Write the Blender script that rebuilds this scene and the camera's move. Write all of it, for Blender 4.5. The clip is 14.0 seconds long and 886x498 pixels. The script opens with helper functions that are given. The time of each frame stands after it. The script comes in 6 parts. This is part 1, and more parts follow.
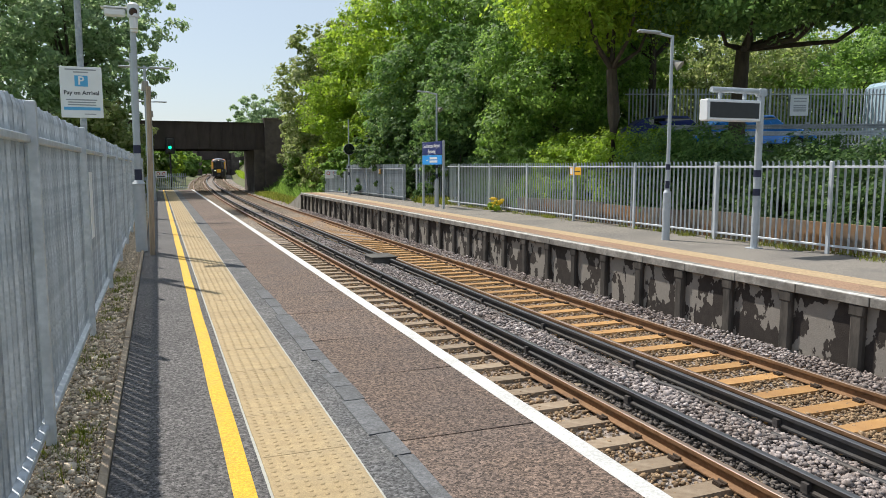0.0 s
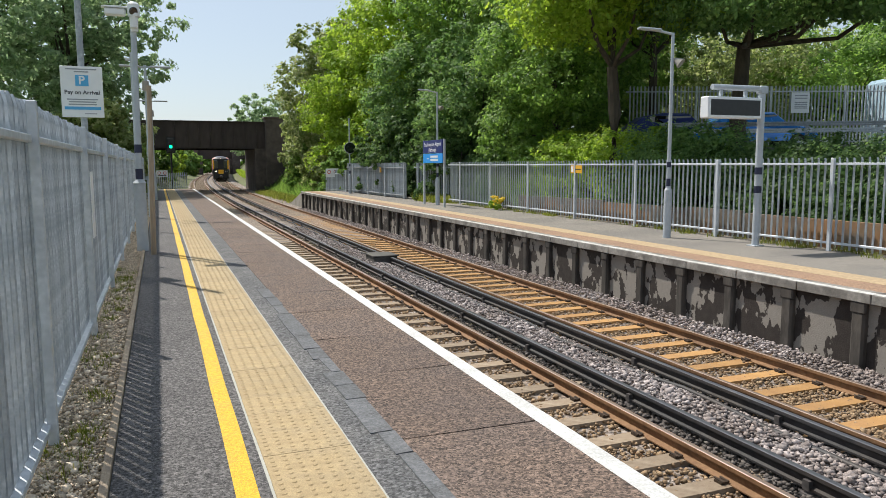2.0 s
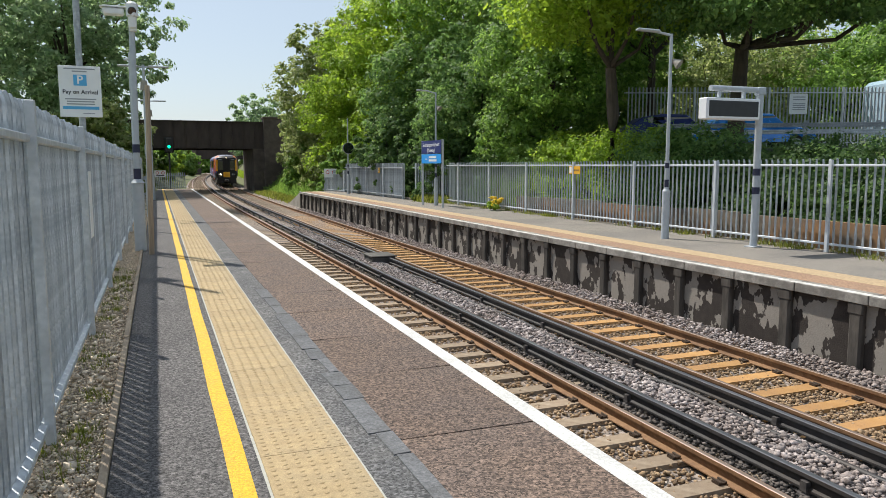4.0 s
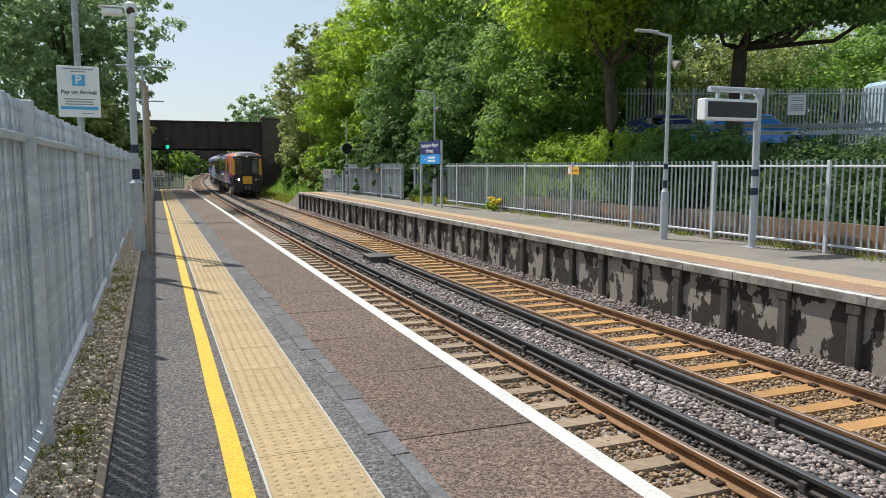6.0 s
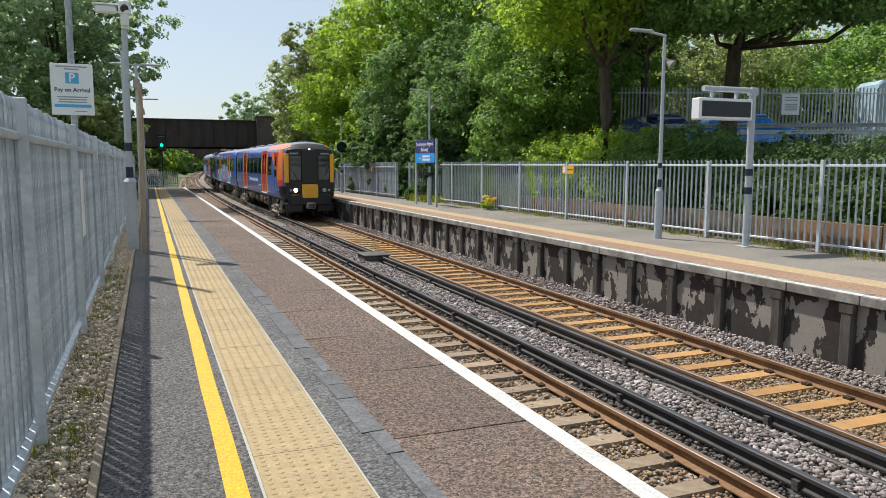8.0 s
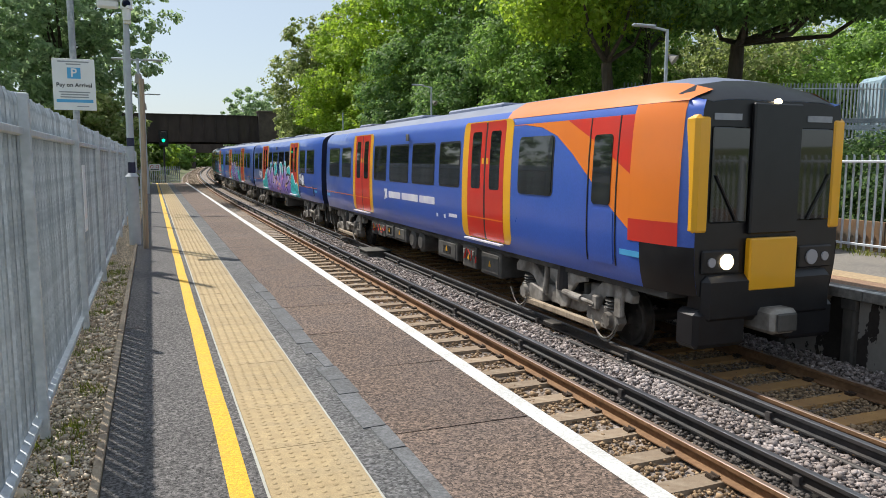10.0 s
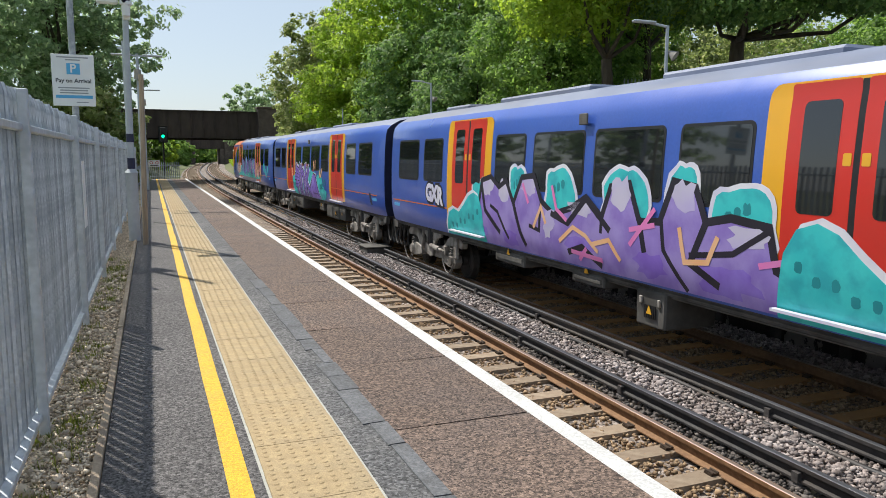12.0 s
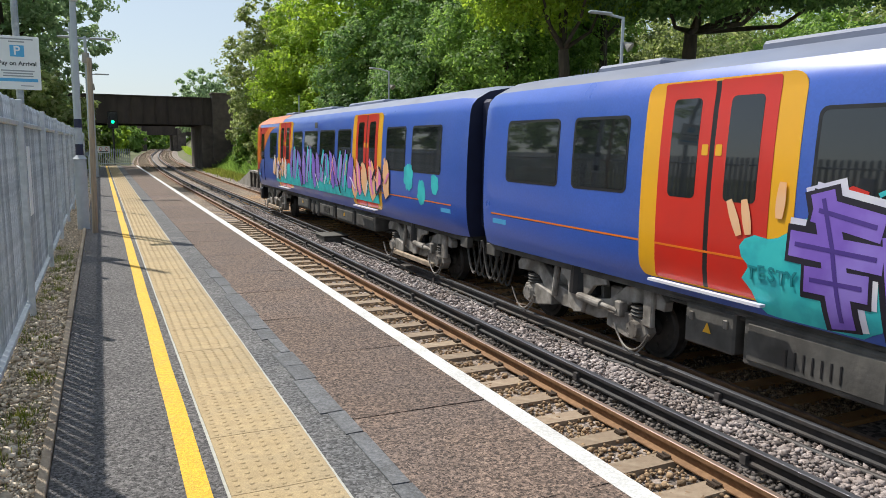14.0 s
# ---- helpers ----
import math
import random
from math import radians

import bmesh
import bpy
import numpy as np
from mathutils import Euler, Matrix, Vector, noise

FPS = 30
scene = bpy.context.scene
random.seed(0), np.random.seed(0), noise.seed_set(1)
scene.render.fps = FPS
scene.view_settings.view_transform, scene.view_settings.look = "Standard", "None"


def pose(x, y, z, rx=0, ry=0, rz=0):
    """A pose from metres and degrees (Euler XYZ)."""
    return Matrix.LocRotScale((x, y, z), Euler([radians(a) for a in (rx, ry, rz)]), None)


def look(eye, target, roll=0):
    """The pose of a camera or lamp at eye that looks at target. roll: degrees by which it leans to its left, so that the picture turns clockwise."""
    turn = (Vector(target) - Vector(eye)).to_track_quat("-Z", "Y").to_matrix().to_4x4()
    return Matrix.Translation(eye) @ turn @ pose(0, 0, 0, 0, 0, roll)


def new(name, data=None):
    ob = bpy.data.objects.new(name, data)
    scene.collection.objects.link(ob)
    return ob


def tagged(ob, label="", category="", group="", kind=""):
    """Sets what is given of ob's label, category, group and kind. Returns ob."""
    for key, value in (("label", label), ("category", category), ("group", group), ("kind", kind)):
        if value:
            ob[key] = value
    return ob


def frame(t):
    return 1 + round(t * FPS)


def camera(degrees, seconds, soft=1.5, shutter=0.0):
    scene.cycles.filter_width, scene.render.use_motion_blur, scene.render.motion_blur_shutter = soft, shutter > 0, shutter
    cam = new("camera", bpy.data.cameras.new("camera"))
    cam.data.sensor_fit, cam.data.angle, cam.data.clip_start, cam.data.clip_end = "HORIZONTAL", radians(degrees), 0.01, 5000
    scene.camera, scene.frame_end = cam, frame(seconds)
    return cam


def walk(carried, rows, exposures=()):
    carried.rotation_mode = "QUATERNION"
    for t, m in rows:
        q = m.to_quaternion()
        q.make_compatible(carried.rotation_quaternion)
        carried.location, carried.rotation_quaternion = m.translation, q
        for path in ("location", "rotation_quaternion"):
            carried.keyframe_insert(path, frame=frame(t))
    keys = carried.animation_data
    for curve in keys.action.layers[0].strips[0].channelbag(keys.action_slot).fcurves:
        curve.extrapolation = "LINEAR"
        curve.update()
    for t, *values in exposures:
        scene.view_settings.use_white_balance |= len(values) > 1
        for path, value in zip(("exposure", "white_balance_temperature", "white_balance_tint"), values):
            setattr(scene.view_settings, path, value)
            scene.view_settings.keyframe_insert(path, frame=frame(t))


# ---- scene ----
# ================= camera =================
EYE = Vector((0, 0, 1.78))
cam = camera(62.64, 14.0, soft=0.8)
# seconds, turn to the right of the track, tilt down, lean to the left (degrees)
TURNS = [(0, 21.306, 6.473, -0.009), (0.5, 21.252, 6.539, -0.133), (1, 21.224, 6.564, -0.198), (1.5, 21.200, 6.578, -0.236),
         (2, 21.221, 6.599, -0.201), (2.5, 21.275, 6.593, -0.173), (3, 21.318, 6.582, -0.128), (5.5, 21.403, 6.528, -0.031),
         (6, 21.464, 6.521, -0.025), (6.5, 21.524, 6.518, -0.009), (7, 21.632, 6.541, 0.021), (7.5, 21.765, 6.576, 0.083),
         (8, 21.881, 6.616, 0.087), (10.5, 21.700, 7.064, 0.118), (11, 21.686, 7.140, 0.109), (11.5, 21.694, 7.201, 0.134),
         (12, 21.767, 7.260, 0.182), (12.5, 21.847, 7.409, 0.248), (13, 22.086, 7.616, 0.366), (13.5, 22.910, 7.899, 0.490),
         (14, 25.112, 8.118, 0.633)]


def aim(turn, tilt, lean):
    a, b = radians(turn), radians(tilt)
    way = Vector((math.sin(a) * math.cos(b), math.cos(a) * math.cos(b), -math.sin(b)))
    return look(EYE, EYE + way, lean)


walk(cam, [(t, aim(*angles)) for t, *angles in TURNS])

# ================= light =================
SUN_WAY = Vector((-0.27, 0.505, 0.82)).normalized()   # from the place towards the sun
world = bpy.data.worlds.new("world")
scene.world = world
world.use_nodes = True
wn = world.node_tree.nodes
sky = wn.new("ShaderNodeTexSky")
sky.sky_type, sky.sun_disc = "NISHITA", False
sky.sun_elevation = math.asin(SUN_WAY.z)
sky.sun_rotation = math.atan2(SUN_WAY.x, SUN_WAY.y)
sky.air_density, sky.dust_density, sky.ozone_density = 1.0, 1.3, 2.0
# thin high haze pales the whole sky evenly
haze = wn.new("ShaderNodeMix")
haze.data_type = "RGBA"
haze.inputs[0].default_value = 0.6
haze.inputs[7].default_value = (4.05, 4.6, 5.05, 1)
world.node_tree.links.new(sky.outputs[0], haze.inputs[6])
world.node_tree.links.new(haze.outputs[2], wn["Background"].inputs[0])
wn["Background"].inputs[1].default_value = 0.125
sun_data = bpy.data.lights.new("sun", "SUN")
sun_data.energy, sun_data.angle, sun_data.color = 4.4, radians(0.7), (1.0, 0.95, 0.87)
sun = new("sun", sun_data)
sun.matrix_world = look(SUN_WAY * 60, (0, 0, 0))
scene.view_settings.exposure = 0.27

# ================= materials =================


def mat(name, c1, c2=None, scale=3.0, rough=0.7, metal=0.0, bump=0.0, bscale=None, c3=None, scale3=0.4, amount3=0.5, stretch=(1, 1, 1), random_shift=0.0, island=0.0, coat=0.0, speck=0.0, speck_scale=90):
    """A surface that varies between c1 and c2 at a fine scale and towards c3 in large stains."""
    m = bpy.data.materials.new(name)
    m.use_nodes = True
    n, l = m.node_tree.nodes, m.node_tree.links
    b = n["Principled BSDF"]
    b.inputs["Roughness"].default_value, b.inputs["Metallic"].default_value = rough, metal
    b.inputs["Coat Weight"].default_value = coat
    b.inputs["Coat Roughness"].default_value = 0.12
    co = n.new("ShaderNodeTexCoord")
    mp = n.new("ShaderNodeMapping")
    mp.inputs["Scale"].default_value = stretch
    l.new(co.outputs["Object"], mp.inputs[0])

    def noise_tex(s, detail=4.0):
        t = n.new("ShaderNodeTexNoise")
        t.inputs["Scale"].default_value, t.inputs["Detail"].default_value = s, detail
        l.new(mp.outputs[0], t.inputs[0])
        return t

    def mix(fac, a, c):
        x = n.new("ShaderNodeMix")
        x.data_type = "RGBA"
        for s, v in ((0, fac), (6, a), (7, c)):
            if hasattr(v, "links"):
                l.new(v, x.inputs[s])
            else:
                x.inputs[s].default_value = v if s == 0 else (*v, 1)
        return x.outputs[2]

    def ramp(src, lo, hi):
        r = n.new("ShaderNodeMapRange")
        r.inputs[1].default_value, r.inputs[2].default_value = lo, hi
        l.new(src, r.inputs[0])
        return r.outputs[0]

    fine = noise_tex(scale)
    col = mix(ramp(fine.outputs[0], 0.32, 0.68), c1, c2 or tuple(min(1, v * 0.8) for v in c1))
    if c3:
        big = noise_tex(scale3, 6.0)
        k = n.new("ShaderNodeMath")
        k.operation = "MULTIPLY"
        l.new(ramp(big.outputs[0], 0.45, 0.62), k.inputs[0])
        k.inputs[1].default_value = amount3
        col = mix(k.outputs[0], col, c3)
    if speck:
        vo = n.new("ShaderNodeTexVoronoi")
        vo.inputs["Scale"].default_value = speck_scale
        l.new(co.outputs["Object"], vo.inputs[0])
        sv = n.new("ShaderNodeSeparateColor")
        l.new(vo.outputs["Color"], sv.inputs[0])
        mr = n.new("ShaderNodeMapRange")
        mr.inputs[3].default_value, mr.inputs[4].default_value = 1 - speck, 1 + speck
        l.new(sv.outputs[0], mr.inputs[0])
        hv = n.new("ShaderNodeHueSaturation")
        l.new(mr.outputs[0], hv.inputs["Value"])
        l.new(col, hv.inputs["Color"])
        col = hv.outputs[0]
    for use, amt in (("o", random_shift), ("i", island)):
        if amt:
            src = n.new("ShaderNodeObjectInfo").outputs["Random"] if use == "o" else n.new("ShaderNodeNewGeometry").outputs["Random Per Island"]
            h = n.new("ShaderNodeHueSaturation")
            r = n.new("ShaderNodeMapRange")
            r.inputs[3].default_value, r.inputs[4].default_value = 1 - amt, 1 + amt
            l.new(src, r.inputs[0])
            l.new(r.outputs[0], h.inputs["Value"])
            l.new(col, h.inputs["Color"])
            col = h.outputs[0]
    l.new(col, b.inputs["Base Color"])
    rr = n.new("ShaderNodeMapRange")
    rr.inputs[3].default_value, rr.inputs[4].default_value = max(0.02, rough - 0.1), min(1, rough + 0.1)
    l.new(fine.outputs[0], rr.inputs[0])
    l.new(rr.outputs[0], b.inputs["Roughness"])
    if bump:
        bt = noise_tex(bscale or scale * 2, 3.0)
        bp = n.new("ShaderNodeBump")
        bp.inputs["Strength"].default_value, bp.inputs["Distance"].default_value = min(1, bump), 0.01
        l.new(bt.outputs[0], bp.inputs["Height"])
        l.new(bp.outputs[0], b.inputs["Normal"])
    return m


def leaf_mat(name, dark, light, warm):
    """Leaves: matt upper side, light shining through, each one a little different."""
    m = bpy.data.materials.new(name)
    m.use_nodes = True
    n, l = m.node_tree.nodes, m.node_tree.links
    b = n["Principled BSDF"]
    b.inputs["Roughness"].default_value = 0.55
    b.inputs["Specular IOR Level"].default_value = 0.35
    geo = n.new("ShaderNodeNewGeometry")
    cr = n.new("ShaderNodeValToRGB")
    cr.color_ramp.elements[0].color, cr.color_ramp.elements[1].color = (*dark, 1), (*warm, 1)
    e = cr.color_ramp.elements.new(0.6)
    e.color = (*light, 1)
    l.new(geo.outputs["Random Per Island"], cr.inputs[0])
    tr = n.new("ShaderNodeBsdfTranslucent")
    hs = n.new("ShaderNodeHueSaturation")
    hs.inputs["Value"].default_value, hs.inputs["Saturation"].default_value, hs.inputs["Hue"].default_value = 1.7, 1.05, 0.487
    l.new(cr.outputs[0], hs.inputs["Color"])
    l.new(hs.outputs[0], tr.inputs[0])
    l.new(cr.outputs[0], b.inputs["Base Color"])
    mx = n.new("ShaderNodeMixShader")
    mx.inputs[0].default_value = 0.55
    l.new(b.outputs[0], mx.inputs[1])
    l.new(tr.outputs[0], mx.inputs[2])
    l.new(mx.outputs[0], n["Material Output"].inputs[0])
    return m


def glow_mat(name, col, strength):
    m = bpy.data.materials.new(name)
    m.use_nodes = True
    b = m.node_tree.nodes["Principled BSDF"]
    b.inputs["Base Color"].default_value = (*col, 1)
    b.inputs["Emission Color"].default_value = (*col, 1)
    b.inputs["Emission Strength"].default_value = strength
    return m


def glass_mat(name, tint, rough=0.04):
    """Dark tinted window glass that mirrors its surroundings."""
    m = bpy.data.materials.new(name)
    m.use_nodes = True
    b = m.node_tree.nodes["Principled BSDF"]
    b.inputs["Base Color"].default_value = (*tint, 1)
    b.inputs["Roughness"].default_value = rough
    b.inputs["IOR"].default_value = 1.7
    b.inputs["Specular IOR Level"].default_value = 0.6
    return m


M = {
    "tarmac": mat("tarmac", (0.05, 0.048, 0.047), (0.17, 0.16, 0.157), 30, 0.9, bump=1.0, bscale=90, speck=0.7, speck_scale=85, c3=(0.07, 0.066, 0.066), scale3=0.8, amount3=0.4),
    "patch": mat("patch_tarmac", (0.05, 0.05, 0.052), (0.15, 0.15, 0.152), 30, 0.92, speck=0.6, speck_scale=70, bump=1.0, bscale=70, c3=(0.17, 0.165, 0.16), scale3=2.2, amount3=0.5),
    "slab": mat("coping_tarmac", (0.075, 0.052, 0.041), (0.2, 0.143, 0.11), 26, 0.9, bump=1.0, bscale=90, speck=0.75, speck_scale=75, c3=(0.115, 0.088, 0.076), scale3=1.1, amount3=0.6, random_shift=0.09),
    "blue_slab": mat("blue_slab", (0.095, 0.1, 0.108), (0.155, 0.158, 0.165), 25, 0.85, bump=0.5, bscale=60, speck=0.25, speck_scale=80, c3=(0.075, 0.075, 0.075), scale3=3, amount3=0.5, random_shift=0.16),
    "tactile": mat("tactile_buff", (0.34, 0.25, 0.13), (0.42, 0.315, 0.17), 14, 0.8, speck=0.16, speck_scale=160, bump=0.3, bscale=90, c3=(0.3, 0.25, 0.165), scale3=1.3, amount3=0.55, random_shift=0.06),
    "mortar": mat("mortar", (0.36, 0.37, 0.34), (0.47, 0.46, 0.41), 30, 0.9, bump=0.3),
    "yellow_paint": mat("yellow_paint", (0.74, 0.43, 0.008), (0.66, 0.37, 0.01), 40, 0.6, speck=0.22, speck_scale=85, bump=0.7, bscale=110, c3=(0.55, 0.33, 0.05), scale3=3.5, amount3=0.35),
    "white_paint": mat("white_paint", (0.64, 0.64, 0.62), (0.54, 0.54, 0.52), 25, 0.7, speck=0.15, bump=0.5, bscale=90, c3=(0.45, 0.44, 0.42), scale3=2.6, amount3=0.5),
    "worn_white": mat("worn_white", (0.72, 0.71, 0.67), (0.5, 0.48, 0.45), 12, 0.8, bump=0.3, bscale=60, c3=(0.22, 0.2, 0.18), scale3=5, amount3=0.7),
    "coping": mat("coping_stone", (0.22, 0.21, 0.19), (0.34, 0.32, 0.29), 18, 0.9, bump=0.5, c3=(0.1, 0.09, 0.08), scale3=2.5, amount3=0.6, random_shift=0.08),
    "far_tarmac": mat("far_tarmac", (0.18, 0.165, 0.145), (0.26, 0.235, 0.205), 30, 0.92, speck=0.35, speck_scale=60, bump=0.4, bscale=90, c3=(0.15, 0.14, 0.13), scale3=0.6, amount3=0.6),
    "far_brown": mat("far_brown", (0.27, 0.165, 0.105), (0.36, 0.23, 0.15), 30, 0.92, speck=0.3, speck_scale=60, bump=0.4, bscale=90, c3=(0.24, 0.16, 0.11), scale3=0.7, amount3=0.5),
    "far_tactile": mat("far_tactile", (0.4, 0.29, 0.17), (0.47, 0.35, 0.21), 10, 0.8, speck=0.15, speck_scale=30, c3=(0.4, 0.3, 0.19), scale3=0.9, amount3=0.5),
    "wall_paint": None,
    "wall_rib": mat("wall_rib", (0.045, 0.039, 0.034), (0.1, 0.088, 0.075), 9, 0.85, bump=0.6, bscale=25, c3=(0.022, 0.019, 0.017), scale3=1.7, amount3=0.75, stretch=(1, 1, 0.35)),
    "ballast": mat("ballast_stone", (0.21, 0.175, 0.165), (0.44, 0.39, 0.375), 14, 0.95, bump=0.5, bscale=60, island=0.55, c3=(0.15, 0.11, 0.085), scale3=0.5, amount3=0.5),
    "rust_ballast": mat("rusty_ballast", (0.21, 0.13, 0.07), (0.35, 0.25, 0.15), 20, 0.95, bump=0.3, bscale=60, island=0.45),
    "dark_ballast": mat("oily_ballast", (0.07, 0.06, 0.055), (0.15, 0.13, 0.115), 20, 0.9, bump=0.3, bscale=60, island=0.5),
    "bed": mat("ballast_bed", (0.13, 0.105, 0.09), (0.3, 0.26, 0.23), 12, 0.97, speck=0.75, speck_scale=22, bump=1.0, bscale=24, c3=(0.2, 0.14, 0.09), scale3=0.35, amount3=0.5),
    "rail": mat("rusty_rail", (0.19, 0.1, 0.045), (0.28, 0.16, 0.08), 16, 0.75, 0.2, bump=0.3, bscale=60, c3=(0.11, 0.06, 0.035), scale3=1.5, amount3=0.5),
    "rail_head": mat("rail_head", (0.42, 0.33, 0.28), (0.34, 0.25, 0.2), 12, 0.42, 0.7, stretch=(1, 0.1, 1)),
    "third_rail": mat("third_rail", (0.035, 0.034, 0.036), (0.06, 0.058, 0.058), 12, 0.6, 0.3, bump=0.2, c3=(0.08, 0.06, 0.045), scale3=1.0, amount3=0.4),
    "third_head": mat("third_rail_head", (0.12, 0.125, 0.14), (0.17, 0.175, 0.19), 10, 0.4, 0.6, stretch=(1, 0.1, 1)),
    "sleeper_grey": mat("sleeper_grey", (0.25, 0.19, 0.13), (0.36, 0.29, 0.21), 12, 0.9, bump=0.4, bscale=60, c3=(0.2, 0.13, 0.08), scale3=2, amount3=0.5, random_shift=0.15),
    "sleeper_rust": mat("sleeper_rust", (0.4, 0.215, 0.07), (0.51, 0.295, 0.11), 9, 0.9, bump=0.35, bscale=60, c3=(0.3, 0.16, 0.07), scale3=2.2, amount3=0.6, random_shift=0.14),
    "clip": mat("rail_clip", (0.05, 0.035, 0.025), (0.09, 0.06, 0.04), 20, 0.7, 0.4),
    "insulator": mat("insulator_pot", (0.05, 0.045, 0.045), (0.1, 0.09, 0.085), 20, 0.6),
    "galv": mat("galvanised_steel", (0.33, 0.37, 0.405), (0.56, 0.595, 0.63), 22, 0.5, 0.15, bump=0.15, bscale=40, c3=(0.3, 0.335, 0.37), scale3=2.6, amount3=0.6, random_shift=0.26),
    "galv_bright": mat("galvanised_rail", (0.43, 0.47, 0.505), (0.58, 0.615, 0.65), 18, 0.45, 0.15, bump=0.1, bscale=40, c3=(0.36, 0.39, 0.42), scale3=3, amount3=0.5),
    "pale_paint": mat("pale_grey_paint", (0.5, 0.54, 0.58), (0.58, 0.61, 0.65), 8, 0.5, 0.1, c3=(0.42, 0.45, 0.48), scale3=2, amount3=0.4, random_shift=0.05),
    "grey_post": mat("grey_painted_post", (0.38, 0.42, 0.46), (0.45, 0.49, 0.53), 8, 0.5, 0.05, c3=(0.36, 0.39, 0.41), scale3=1.5, amount3=0.4),
    "dark_band": mat("dark_blue_band", (0.012, 0.016, 0.045), (0.02, 0.024, 0.06), 10, 0.5),
    "wood": mat("weathered_wood", (0.31, 0.24, 0.165), (0.45, 0.36, 0.26), 12, 0.85, bump=0.5, bscale=30, stretch=(4, 4, 0.25), c3=(0.16, 0.12, 0.09), scale3=1.0, amount3=0.5),
    "concrete": mat("concrete", (0.3, 0.28, 0.25), (0.4, 0.38, 0.34), 10, 0.9, bump=0.3, c3=(0.2, 0.18, 0.15), scale3=1.2, amount3=0.5),
    "bridge_steel": mat("bridge_steel", (0.045, 0.032, 0.028), (0.075, 0.055, 0.046), 3, 0.75, 0.1, bump=0.3, c3=(0.028, 0.02, 0.018), scale3=0.5, amount3=0.6, stretch=(1, 1, 0.3)),
    "bridge_brick": mat("bridge_brick", (0.085, 0.065, 0.055), (0.14, 0.11, 0.09), 2.0, 0.9, bump=0.6, bscale=12, c3=(0.05, 0.04, 0.036), scale3=0.6, amount3=0.6),
    "gravel_bed": mat("gravel_bed", (0.26, 0.21, 0.155), (0.5, 0.43, 0.34), 32, 0.97, speck=0.5, speck_scale=55, bump=1.0, bscale=30, c3=(0.17, 0.16, 0.08), scale3=1.2, amount3=0.4),
    "pebble": mat("pebble", (0.5, 0.4, 0.29), (0.74, 0.63, 0.49), 10, 0.9, bump=0.2, island=0.5),
    "earth": mat("earth_and_grass", (0.07, 0.1, 0.03), (0.13, 0.15, 0.05), 2.5, 0.97, bump=0.8, bscale=8, c3=(0.16, 0.12, 0.08), scale3=0.25, amount3=0.6),
    "bark": mat("bark", (0.05, 0.04, 0.03), (0.1, 0.08, 0.06), 7, 0.92, bump=0.8, bscale=14, stretch=(1, 1, 0.3)),
    "black": mat("black_plastic", (0.012, 0.012, 0.014), (0.02, 0.02, 0.022), 10, 0.4),
    "white_panel": mat("white_panel", (0.78, 0.8, 0.82), (0.72, 0.74, 0.76), 5, 0.45),
    "print_dark": mat("print_dark", (0.02, 0.025, 0.04), (0.03, 0.035, 0.05), 10, 0.5),
    "print_grey": mat("print_grey", (0.25, 0.27, 0.3), (0.32, 0.34, 0.37), 10, 0.5),
    "sign_blue": mat("sign_blue", (0.025, 0.3, 0.8), (0.03, 0.33, 0.82), 4, 0.4),
    "sky_blue": mat("sign_light_blue", (0.07, 0.36, 0.66), (0.09, 0.4, 0.7), 4, 0.4),
    "navy": mat("sign_navy", (0.016, 0.028, 0.15), (0.02, 0.034, 0.17), 4, 0.4),
    "sign_yellow": mat("sign_yellow", (0.8, 0.42, 0.02), (0.75, 0.4, 0.03), 4, 0.5),
    "red": mat("warning_red", (0.6, 0.03, 0.02), (0.55, 0.03, 0.02), 4, 0.5),
    "retain": mat("retaining_boards", (0.1, 0.085, 0.065), (0.19, 0.15, 0.11), 5, 0.9, bump=0.4, c3=(0.34, 0.16, 0.05), scale3=0.9, amount3=0.7),
    "car_blue": mat("car_blue", (0.03, 0.25, 0.8), (0.035, 0.27, 0.82), 3, 0.25, 0.3, coat=1),
    "car_white": mat("van_pale_blue", (0.4, 0.55, 0.7), (0.45, 0.6, 0.74), 3, 0.3, coat=0.6),
    "tyre": mat("tyre", (0.02, 0.02, 0.02), (0.03, 0.03, 0.03), 20, 0.9),
    "far_field": mat("asphalt_carpark", (0.12, 0.12, 0.12), (0.17, 0.17, 0.165), 12, 0.9, bump=0.3),
    "dark_glass": glass_mat("dark_glass", (0.01, 0.012, 0.014)),
    "green_light": glow_mat("green_light", (0.0, 0.8, 0.32), 2.2),
    "lamp_glow": glow_mat("lamp_glow", (1.0, 0.8, 0.5), 5.0),
    "lamp_dim": glow_mat("lamp_dim", (0.3, 0.3, 0.32), 0.06),
    "leaf_mid": leaf_mat("leaf_mid", (0.1, 0.185, 0.045), (0.175, 0.3, 0.07), (0.25, 0.38, 0.09)),
    "leaf_dark": leaf_mat("leaf_dark", (0.085, 0.165, 0.055), (0.145, 0.255, 0.08), (0.21, 0.32, 0.1)),
    "leaf_light": leaf_mat("leaf_light", (0.16, 0.26, 0.035), (0.25, 0.38, 0.05), (0.34, 0.45, 0.075)),
    "leaf_deep": leaf_mat("leaf_deep", (0.045, 0.095, 0.035), (0.085, 0.16, 0.05), (0.13, 0.21, 0.065)),
    "leaf_grey": leaf_mat("leaf_grey", (0.15, 0.23, 0.12), (0.26, 0.36, 0.19), (0.4, 0.48, 0.3)),
    "leaf_pale": leaf_mat("leaf_pale", (0.12, 0.17, 0.055), (0.22, 0.28, 0.09), (0.34, 0.36, 0.18)),
